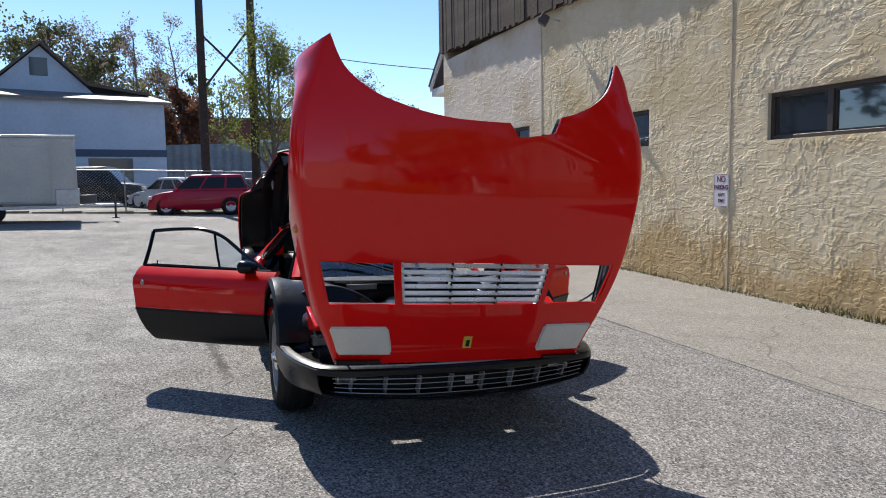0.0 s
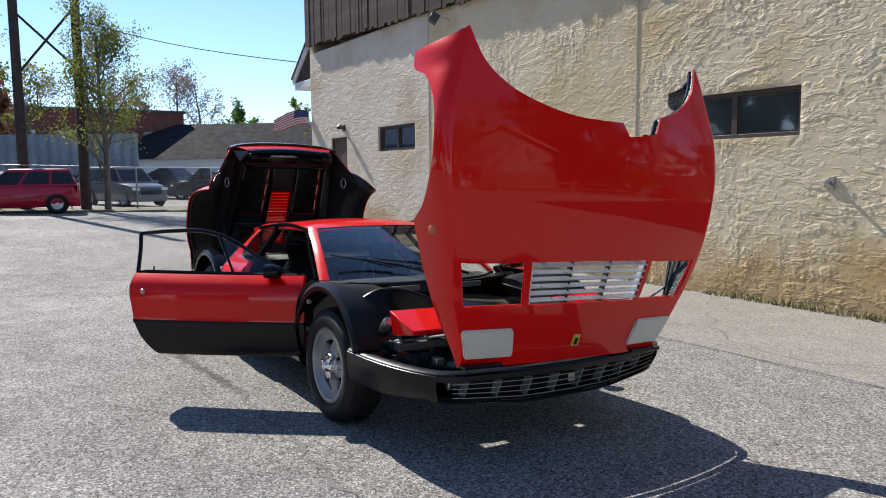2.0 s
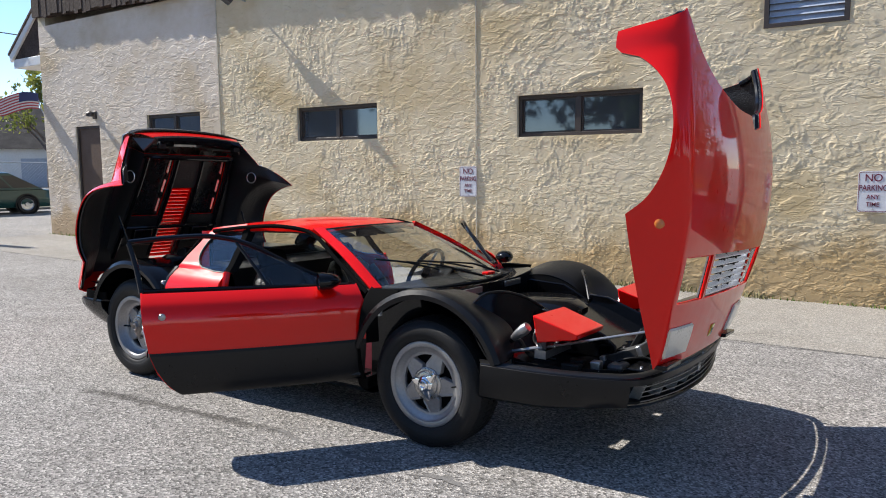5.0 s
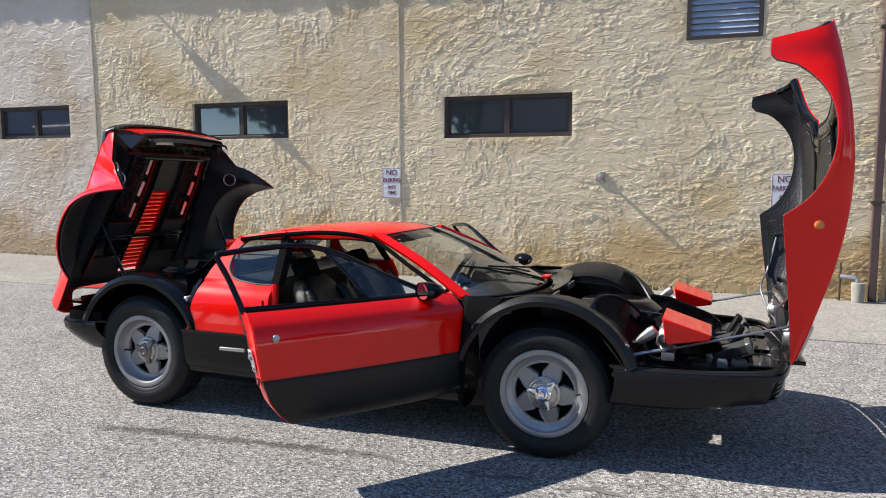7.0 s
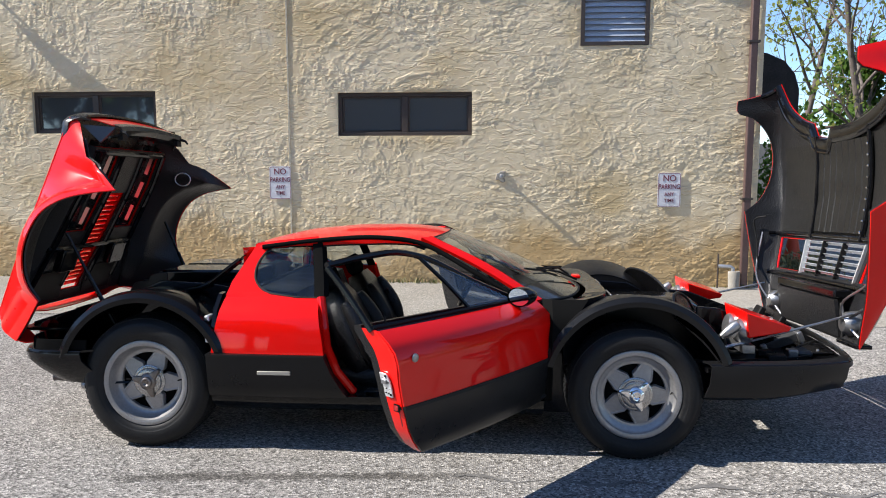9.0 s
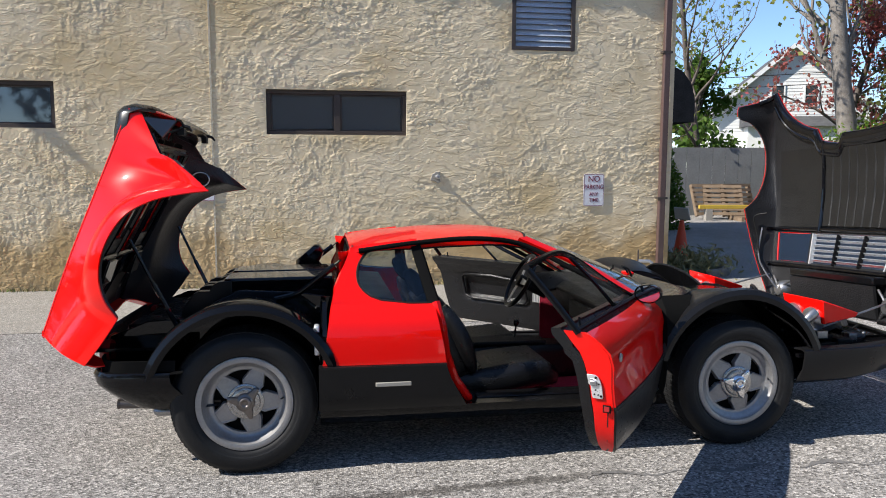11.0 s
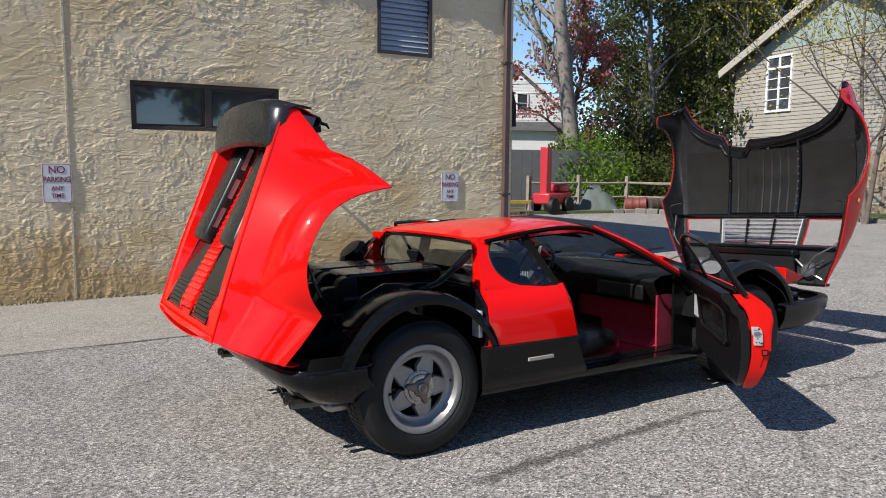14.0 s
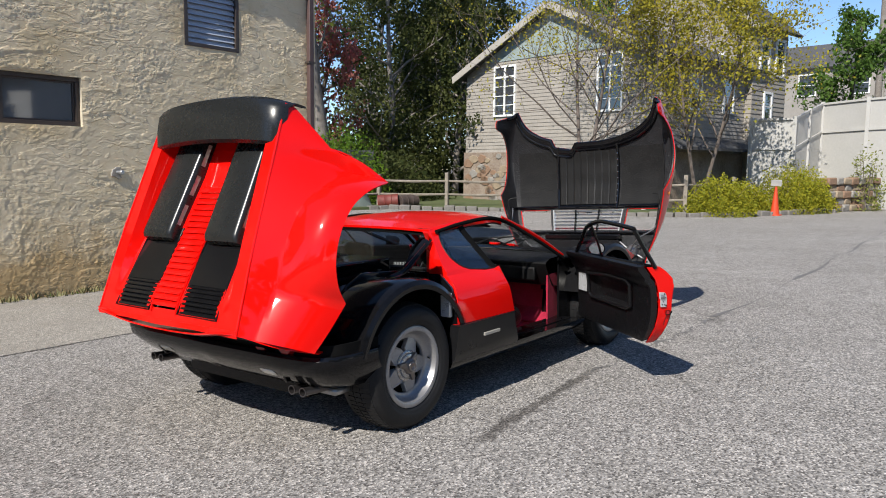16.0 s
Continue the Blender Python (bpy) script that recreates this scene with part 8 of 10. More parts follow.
def gable_house(name, origin, turn, width, depth, eave, ridge, wall_mat, roof_mat, label, base_h=0.0, base_mat=None, windows=(), doors=(), overhang=0.5, sill=True, siding_step=0.0, z=None, louvre=None, side_windows=(), side=1):
    """A house with its gable on the local front (y = 0), x across, built with window frames, panes, fascia and roof slabs."""
    root = thing(name, pose(origin[0], origin[1], (gz(*origin) if z is None else z) - 0.1, 0, 0, turn), label, "house")
    w = width / 2
    b = Build()
    b.add([(-w, 0, 0), (w, 0, 0), (w, 0, eave), (0, 0, ridge), (-w, 0, eave), (-w, depth, 0), (w, depth, 0), (w, depth, eave), (0, depth, ridge), (-w, depth, eave)],
          [(0, 1, 2, 3, 4), (9, 8, 7, 6, 5), (1, 6, 7, 2), (5, 0, 4, 9), (2, 7, 8, 3), (4, 3, 8, 9)])
    part("wall", b, wall_mat, root)
    if siding_step:
        k, zz = 0, base_h
        me = {}
        while zz < ridge - 0.25:
            half = w if zz + siding_step < eave else max(0.1, w * (ridge - zz - siding_step) / (ridge - eave))
            b = Build()
            b.add([(-half, -0.004, zz), (half, -0.004, zz), (half, -0.028, zz), (-half, -0.028, zz), (-half, -0.004, zz + siding_step), (half, -0.004, zz + siding_step)], [(0, 1, 2, 3), (3, 2, 5, 4), (0, 3, 4), (1, 5, 2)])
            part("clapboard", b, wall_mat, root)
            zz, k = zz + siding_step, k + 1
    if side_windows and siding_step:
        zz = base_h
        while zz < eave - siding_step:
            x0, x1 = side * (w + 0.004), side * (w + 0.028)
            b = Build()
            b.add([(x0, 0, zz), (x0, depth, zz), (x1, depth, zz), (x1, 0, zz), (x0, 0, zz + siding_step), (x0, depth, zz + siding_step)], [(0, 3, 2, 1), (3, 4, 5, 2), (0, 4, 3), (1, 2, 5)])
            part("clapboard", b, wall_mat, root)
            zz += siding_step
    for cy, z0, ww, hh in side_windows:
        x0, x1 = sorted((side * (w - 0.02), side * (w + 0.09)))
        b = Build()
        f = 0.1
        b.box(x0, x1, cy - ww / 2 - f, cy + ww / 2 + f, z0 + hh, z0 + hh + f)
        b.box(x0, x1, cy - ww / 2 - f, cy + ww / 2 + f, z0 - f, z0)
        b.box(x0, x1, cy - ww / 2 - f, cy - ww / 2, z0, z0 + hh)
        b.box(x0, x1, cy + ww / 2, cy + ww / 2 + f, z0, z0 + hh)
        b.box(x0 + 0.02, x1 - 0.02, cy - ww / 2, cy + ww / 2, z0 + hh / 2 - 0.025, z0 + hh / 2 + 0.025)
        win = part("window", b, WHITE_PAINT, root, "white sash window frame")
        b = Build()
        x0, x1 = sorted((side * (w + 0.03), side * (w + 0.04)))
        b.box(x0, x1, cy - ww / 2, cy + ww / 2, z0, z0 + hh)
        part("pane", b, PANE, win)
    if base_mat:
        b = Build()
        b.box(-w - 0.06, w + 0.06, -0.08, depth, 0, base_h)
        part("stone_base", b, base_mat, root, "rough stone base")
    for s in (-1, 1):
        d = Vector((s * w, 0, eave - ridge))
        o = d.normalized() * overhang
        b = Build()
        p, q = Vector((0, 0, ridge)), Vector((s * w, 0, eave)) + o
        up = Vector((-d.z * s, 0, abs(d.x))).normalized() * 0.14
        v = []
        for yy in (-overhang, depth + overhang):
            v += [p + Vector((0, yy, 0.02)), q + Vector((0, yy, 0.02)), q + up + Vector((0, yy, 0.02)), p + up + Vector((0, yy, 0.02))]
        b.add(v, [(0, 1, 2, 3), (7, 6, 5, 4), (0, 4, 5, 1), (1, 5, 6, 2), (2, 6, 7, 3), (3, 7, 4, 0)])
        part("roof", b, roof_mat, root)
        b = Build()
        v = []
        for yy in (-overhang - 0.05, -overhang - 0.005):
            v += [p + Vector((0, yy, -0.14)), q + Vector((0, yy, -0.14)), q + up + Vector((0, yy, 0.03)), p + up + Vector((0, yy, 0.03))]
        b.add(v, [(0, 1, 2, 3), (7, 6, 5, 4), (0, 4, 5, 1), (1, 5, 6, 2), (2, 6, 7, 3), (3, 7, 4, 0)])
        part("fascia", b, WHITE_PAINT if wall_mat is CLAP_WHITE else TRIM_WORN, root)
    for cx, z0, ww, hh, nx, nz in windows:
        b = Build()
        f = 0.09
        for a in ((-ww / 2 - f, ww / 2 + f, hh, hh + f), (-ww / 2 - f, ww / 2 + f, -f, 0), (-ww / 2 - f, -ww / 2, 0, hh), (ww / 2, ww / 2 + f, 0, hh)):
            b.box(cx + a[0], cx + a[1], -0.09, 0.02, z0 + a[2], z0 + a[3])
        for k in range(1, nx):
            t = 0.05 if nx == 2 or k == nx // 2 else 0.02
            b.box(cx - ww / 2 + ww * k / nx - t, cx - ww / 2 + ww * k / nx + t, -0.075, 0.0, z0, z0 + hh)
        for k in range(1, nz):
            t = 0.045 if k == nz - 1 and nz > 3 else 0.018
            b.box(cx - ww / 2, cx + ww / 2, -0.07, 0.0, z0 + hh * k / nz - t, z0 + hh * k / nz + t)
        win = part("window", b, WHITE_PAINT, root, "white window frame")
        b = Build()
        b.box(cx - ww / 2, cx + ww / 2, -0.045, -0.035, z0, z0 + hh)
        part("pane", b, PANE, win)
    for cx, ww, hh, mat in doors:
        b = Build()
        b.box(cx - ww / 2, cx + ww / 2, -0.06, 0.02, 0, hh)
        dr = part("door", b, mat, root, bevel=0.01)
        b = Build()
        b.box(cx - ww / 2 - 0.1, cx - ww / 2, -0.09, 0.02, 0, hh + 0.1)
        b.box(cx + ww / 2, cx + ww / 2 + 0.1, -0.09, 0.02, 0, hh + 0.1)
        b.box(cx - ww / 2, cx + ww / 2, -0.09, 0.02, hh, hh + 0.1)
        part("door_frame", b, WHITE_PAINT, dr)
    return root


# materials of the surroundings
CLAP_GREY = shade("weathered_clapboard", (0.34, 0.31, 0.27), 0.85, vary=0.8, scale=1.2, second=(0.23, 0.21, 0.185), bump=0.3, bump_scale=25)
CLAP_WHITE = shade("white_clapboard", (0.76, 0.76, 0.74), 0.7, vary=0.25, scale=1.0)
PALE_BLUE = shade("pale_blue_siding", (0.46, 0.54, 0.66), 0.7, vary=0.3, scale=0.6)
TRIM_WORN = shade("weathered_trim", (0.42, 0.39, 0.34), 0.8, vary=0.5, scale=2)
ROOF_GREY = shade("grey_shingle", (0.085, 0.085, 0.088), 0.9, vary=0.7, scale=1.5, bump=0.6, bump_scale=12)
ROOF_BROWN = shade("brown_shingle", (0.13, 0.10, 0.085), 0.9, vary=0.6, scale=1.5)
ROOF_PALE = shade("pale_metal_roof", (0.20, 0.18, 0.165), 0.6, vary=0.4, scale=0.8)
NAVY = shade("navy_band", (0.03, 0.06, 0.12), 0.5)
BRICK = shade("red_brick_far", (0.19, 0.06, 0.05), 0.9, vary=0.6, scale=1.0)
FIELD = shade("field_stone", (0.30, 0.25, 0.20), 0.9, vary=0.9, scale=1.6, second=(0.16, 0.11, 0.08), bump=1.0, bump_scale=5)
TIN = shade("corrugated_tin", (0.27, 0.31, 0.35), 0.5, 0.4, vary=0.6, scale=0.8, bump=0.5, bump_scale=6)
RAIL_WOOD = shade("weathered_rail", (0.30, 0.26, 0.21), 0.9, vary=0.8, scale=4, bump=0.5, bump_scale=30)
VINYL_WHITE = shade("white_vinyl_fence", (0.45, 0.44, 0.415), 0.45, vary=0.2, scale=1.5)
CONE_ORANGE = shade("cone_orange", (0.62, 0.06, 0.015), 0.5, vary=0.3, scale=6)
RED_MACHINE = shade("machine_red", (0.42, 0.02, 0.03), 0.4, coat=0.4)
# ---- the side of the lot behind the car ----
def chain_fence(points, h=1.75, name="chain_link_fence"):
    root = thing(name, Matrix(), "galvanised chain-link fence along the lot edge", "fence")
    b = Build()
    for (xa, ya), (xb, yb) in zip(points, points[1:]):
        L = math.hypot(xb - xa, yb - ya)
        n = int(L / 3) + 1
        for k in range(n + 1):
            x, y = xa + (xb - xa) * k / n, ya + (yb - ya) * k / n
            q = Build()
            q.tube([(x, y, gz(x, y) - 0.1), (x, y, gz(x, y) + h + 0.05)], 0.03, 8)
            part("post", q, GALV, root)
        q = Build()
        q.tube([(xa, ya, gz(xa, ya) + h), (xb, yb, gz(xb, yb) + h)], 0.022, 6)
        part("top_rail", q, GALV, root)
        step = 0.13
        m = int(L / step)
        for k in range(m):
            for s in (0, 1):
                f0, f1 = k / m, (k + h / step) / m
                z0, z1 = 0.03, h
                if f1 > 1:
                    z1 = 0.03 + (h - 0.03) * (1 - f0) / (f1 - f0)
                    f1 = 1
                a, c = (f0, f1) if s else (1 - f0, 1 - f1)
                p0 = Vector((xa + (xb - xa) * a, ya + (yb - ya) * a, gz(xa, ya) + z0))
                p1 = Vector((xa + (xb - xa) * c, ya + (yb - ya) * c, gz(xb, yb) + z1))
                t = 0.003
                b.add([p0 + Vector((0, 0, -t)), p0 + Vector((0, 0, t)), p1 + Vector((0, 0, t)), p1 + Vector((0, 0, -t))], [(0, 1, 2, 3)])
    ob = new("mesh", quick_mesh("mesh", b.v, b.f, GALV))
    ob.parent = root
    tagged(ob, kind="stuff")
    return root


chain_fence([(-28.6, -16), (-27.4, -4), (-26.9, 3.2), (-26.0, 12)])
ground_patch("verge", [(-29.5, -16), (-27.2, -16), (-26.2, -4), (-25.7, 3), (-24.6, 12), (-28.0, 12), (-28.4, 0)], shade("dry_verge", (0.15, 0.125, 0.07), 0.9, vary=0.9, scale=1.5, second=(0.07, 0.09, 0.035), bump=0.8, bump_scale=40), "rough strip of weeds and grass under the fence", 0.05)
b = Build()
for k in range(14):
    y = -14 + 1.9 * k
    x = float(np.interp(y, [-16, -4, 3, 12], [-27.1, -26.1, -25.6, -24.5]))
    q = Build()
    b.slab((x, y, gz(x, y) + 0.04), (0.14, 1.8, 0.08), Euler((0, 0, radians(-6))).to_matrix())
tagged(part("kerb", b, KERB, None, bevel=0.02), "low weathered timber kerb along the verge", "kerb", kind="structure")


def utility_poles():
    a, c = (-27.6, -0.75), (-26.9, 1.30)
    for k, (x, y) in enumerate((a, c)):
        q = Build()
        q.tube([(0, 0, -0.2), (0, 0, 5), (0, 0, 14)], [0.20, 0.18, 0.14], 12)
        solid("utility_pole", q, POLE_WOOD, "tall dark tarred wooden utility pole", "pole", "utility poles", m=pose(x, y, gz(x, y)))
    q = Build()
    q.tube([(a[0], a[1], 5.35), (c[0], c[1], 8.0)], 0.05, 6)
    q.tube([(a[0], a[1], 7.75), (c[0], c[1], 5.6)], 0.05, 6)
    solid("cross_brace", q, POLE_WOOD, "dark timber cross brace between two utility poles", "brace")
    q = Build()
    pts = [Vector((-27.0, 1.4, 7.5)).lerp(Vector((-14.9, 5.75, 4.62)), t) - Vector((0, 0, 0.2 * math.sin(math.pi * t))) for t in np.linspace(0, 1, 14)]
    q.tube(pts, 0.014, 5)
    solid("overhead_wire", q, RUBBER, "single black overhead service wire", "wire")


utility_poles()

KIA_RED = colour_mat("raspberry_paint", (0.36, 0.004, 0.03), 0.35, 0.5)
SILVER = colour_mat("silver_paint", (0.45, 0.47, 0.5))
GREYCAR = colour_mat("grey_paint", (0.10, 0.11, 0.12))
DARKGREEN = colour_mat("dark_green_paint", (0.012, 0.05, 0.045))
BLACKCAR = colour_mat("black_paint", (0.015, 0.016, 0.018))
WHITECAR = colour_mat("white_car_paint", (0.7, 0.7, 0.7))
parked_car("hatchback", -25.7, -1.0, -97, 3.9, 1.8, 1.58, KIA_RED, "raspberry red boxy hatchback parked at the fence", hood=0.26, rear=0.04, nose=0.62, tall=0.62, flat_back=True)
parked_car("sedan", -31.5, -2.2, -135, 4.6, 1.8, 1.45, SILVER, "silver sedan parked beyond the fence", hood=0.28, rear=0.16)
parked_car("suv", -32.2, 3.6, 20, 4.6, 1.9, 1.8, GREYCAR, "dark grey SUV parked beyond the fence", hood=0.25, rear=0.04, nose=0.7, tall=0.6, wheel_r=0.37, flat_back=True)
parked_car("sedan", -23.6, 8.1, -104, 4.5, 1.75, 1.40, DARKGREEN, "dark green sedan parked by the verge", hood=0.28, rear=0.16)
parked_car("suv", -39.5, 13.4, -135, 4.6, 1.85, 1.7, SILVER, "silver SUV in the far lot", hood=0.26, rear=0.05, nose=0.66, flat_back=True, wheel_r=0.35)
parked_car("pickup_truck", -42.5, 8.0, 35, 5.4, 2.0, 1.9, BLACKCAR, "black pickup truck in the far lot", hood=0.26, rear=0.30, nose=0.75, tall=0.6, wheel_r=0.4)
parked_car("pickup_truck", -38.8, 9.6, -150, 5.4, 2.0, 1.9, BLACKCAR, "dark pickup truck in the far lot", hood=0.28, rear=0.30, nose=0.75, tall=0.6, wheel_r=0.4)
parked_car("jeep", -35.0, -5.4, 75, 4.2, 1.9, 1.95, BLACKCAR, "black off-road jeep with a pale roof beyond the fence", hood=0.30, rear=0.02, nose=0.8, tall=0.6, wheel_r=0.42, flat_back=True)
for k in range(9):
    y = -1.5 + 1.9 * k
    parked_car("parked_car", -47 - 1.3 * (k % 3), y, 200 + 20 * bit(k), 4.4, 1.8, 1.5, (WHITECAR, SILVER, GREYCAR)[k % 3], "pale parked car in the far lot", hood=0.27, rear=0.12)


def box_trailer():
    z = gz(-20.5, -7.2)
    root = thing("cargo_trailer", pose(-20.4, -6.75, z, 0, 0, 7), "pale grey enclosed cargo trailer with a silver nose", "trailer")
    pale = shade("trailer_grey", (0.46, 0.46, 0.45), 0.4, 0.3, vary=0.3, scale=2)
    b = Build()
    b.box(-1.1, 1.1, -3.0, 1.9, 0.5, 2.62)
    body = part("body", b, pale, root, bevel=0.09, seg=3)
    b = Build()
    b.box(-1.12, 1.12, -3.0, 1.95, 2.56, 2.66)
    part("roof_rail", b, GALV, body, bevel=0.03)
    b = Build()
    b.box(1.085, 1.115, -0.2, 1.2, 0.62, 2.3)
    part("side_door", b, pale, body, bevel=0.03)
    b = Build()
    b.box(-1.12, 1.13, 1.30, 1.96, 0.5, 1.0)
    part("stone_guard", b, GALV, body, bevel=0.02)
    b = Build()
    b.box(-1.1, 1.1, -3.0, 1.9, 0.40, 0.50)
    b.tube([(-0.7, 1.8, 0.45), (0, 3.2, 0.45), (0.7, 1.8, 0.45)], 0.045, 8)
    part("frame", b, GALV, root)
    b = Build()
    b.tube([(0.1, 3.0, 0.05), (0.1, 3.0, 0.8)], 0.035, 8)
    b.lathe([(0, 0.03), (0.12, 0.03), (0.12, 0)], pose(0.1, 3.0, 0.02), 12)
    part("jockey_stand", b, BROWN_METAL, root)
    b = Build()
    b.box(-0.25, 0.25, 1.95, 2.45, 0.5, 0.8)
    part("tool_box", b, GREYCAR, root, bevel=0.03)
    for y in (-1.2, -0.4):
        b = Build()
        b.lathe([(0, 0), (0.2, 0.02), (0.33, 0.01), (0.34, -0.2)], pose(1.08, y, 0.34, 0, 90), 20)
        part("wheel", b, TYRE, root)


box_trailer()


def pale_garage():
    """The pale blue garage with a long shed front and a gable behind."""
    o, t = (-45.5, -2.9), 160.5
    z = gz(*o)
    root = thing("garage_building", pose(o[0], o[1], z, 0, 0, 109), "pale blue garage with navy band and gable roof", "house")
    b = Build()
    b.box(-30, 0, 0, 12, 0, 6.2)
    part("wall", b, PALE_BLUE, root)
    b = Build()
    b.add([(-30.3, -0.4, 6.1), (0.4, -0.4, 6.1), (0.1, 3.2, 6.85), (-30.3, 3.2, 6.95), (-30.3, -0.4, 6.28), (0.4, -0.4, 6.28), (0.1, 3.2, 7.0), (-30.3, 3.2, 7.1)], [(0, 1, 2, 3), (7, 6, 5, 4), (0, 4, 5, 1), (1, 5, 6, 2), (2, 6, 7, 3), (3, 7, 4, 0)])
    part("shed_roof", b, ROOF_PALE, root)
    b = Build()
    b.add([(-10.1, 3, 6.4), (-2.9, 3, 6.4), (-6.5, 3, 9.72), (-10.1, 12, 6.4), (-2.9, 12, 6.4), (-6.5, 12, 9.72)], [(0, 1, 2), (5, 4, 3), (0, 2, 5, 3), (1, 4, 5, 2), (0, 3, 4, 1)])
    part("gable", b, PALE_BLUE, root)
    for xa, za, xb, zb in ((-10.5, 6.15, -6.5, 9.82), (-3.9, 7.4, -6.5, 9.82), (-0.1, 6.95, -3.95, 7.42)):
        b = Build()
        b.add([(xa, 2.6, za), (xb, 2.6, zb), (xb, 12, zb), (xa, 12, za), (xa, 2.6, za + 0.2), (xb, 2.6, zb + 0.2), (xb, 12, zb + 0.2), (xa, 12, za + 0.2)], [(0, 1, 2, 3), (7, 6, 5, 4), (0, 4, 5, 1), (1, 5, 6, 2), (2, 6, 7, 3), (3, 7, 4, 0)])
        part("roof", b, ROOF_BROWN, root)
    b = Build()
    b.box(-30, 0.03, -0.03, 0.02, 2.8, 3.25)
    part("navy_band", b, NAVY, root)
    b = Build()
    b.box(-7.1, -6.1, 2.93, 3.02, 7.9, 9.0)
    part("vent_window", b, GREYCAR, root, bevel=0.02)
    for x in (-3.4, -8.5, -13.6):
        b = Build()
        b.box(x - 1.3, x + 1.3, -0.02, 0.05, 0, 2.7)
        part("garage_door", b, GREYCAR, root)


pale_garage()


def far_blocks():
    root = thing("brick_building", pose(-76, 4, 0), "low dark red brick building beyond the far lot", "building")
    b = Build()
    b.box(-6, 4, -12, 12, 0, 7.7)
    part("wall", b, BRICK, root)
    b = Build()
    b.box(-6.2, 4.2, -12.2, 12.2, 7.7, 7.95)
    part("parapet", b, ROOF_GREY, root)
    for k in range(6):
        b = Build()
        b.box(3.98, 4.05, -10 + 3.6 * k, -8.4 + 3.6 * k, 4.2, 5.8)
        part("window", b, PANE, root)
    root = thing("grey_roof_building", pose(-66.5, 12.5, 0, 0, 0, 50), "long low white building with a grey shingle roof", "building")
    b = Build()
    b.box(-3.0, 34, 0, 12, 0, 3.3)
    part("wall", b, CLAP_WHITE, root)
    b = Build()
    b.add([(-3.6, -0.6, 3.05), (34.6, -0.6, 3.05), (34.6, 6, 6.6), (-3.6, 6, 6.6), (-3.6, 12.6, 3.05), (34.6, 12.6, 3.05)], [(0, 1, 2, 3), (3, 2, 5, 4), (0, 3, 4), (1, 5, 2), (0, 4, 5, 1)])
    part("roof", b, shade("dark_slate", (0.03, 0.03, 0.034), 0.95, vary=0.6, scale=1.5, spec=0.1), root)
    for k in range(6):
        b = Build()
        b.box(1 + 5.4 * k, 3.6 + 5.4 * k, -0.04, 0.03, 0.1, 2.3)
        part("bay_door", b, LOUVER, root)
    root = thing("tin_wall", pose(-55, -3, 0, 0, 0, 60.5), "long corrugated grey tin screen wall", "fence")
    b = Build()
    b.grid([[(x, 0.05 * math.sin(x * 9), z) for z in (0, 4.4)] for x in np.arange(-5, 12, 0.09)])
    part("sheet", b, TIN, root)
    root = thing("gable_end", pose(-14.13, 5.62, 3.9), "white-trimmed gable end with dark boards at the building corner", "roof")
    b = Build()
    b.box(-1.32, 0.0, 0.0, 3.0, 0.0, 0.21)
    part("fascia", b, WHITE_PAINT, root, bevel=0.01)
    b = Build()
    b.add([(-1.40, -0.03, 0.15), (0.0, -0.03, 1.23), (0.0, -0.03, 1.42), (-1.45, -0.03, 0.30), (-1.40, 0.05, 0.15), (0.0, 0.05, 1.23), (0.0, 0.05, 1.42), (-1.45, 0.05, 0.30)], [(0, 1, 2, 3), (7, 6, 5, 4), (0, 4, 5, 1), (1, 5, 6, 2), (2, 6, 7, 3), (3, 7, 4, 0)])
    part("rake_board", b, WHITE_PAINT, root)
    b = Build()
    b.add([(-1.30, 0.02, 0.212), (0.0, 0.02, 0.212), (0.0, 0.02, 1.23), (-1.30, 0.04, 0.212), (0.0, 0.04, 0.212), (0.0, 0.04, 1.23)], [(0, 1, 2), (5, 4, 3), (0, 3, 4, 1), (1, 4, 5, 2), (2, 5, 3, 0)])
    part("gable_board", b, DARK_WOOD, root)
    b = Build()
    b.add([(-1.46, -0.06, 0.31), (0.0, -0.06, 1.43), (0.0, 3.0, 1.43), (-1.46, 3.0, 0.31), (-1.46, -0.06, 0.36), (0.0, -0.06, 1.48), (0.0, 3.0, 1.48), (-1.46, 3.0, 0.36)], [(0, 3, 2, 1), (4, 5, 6, 7), (0, 1, 5, 4), (1, 2, 6, 5), (2, 3, 7, 6), (3, 0, 4, 7)])
    part("roof", b, ROOF_BROWN, root)


far_blocks()


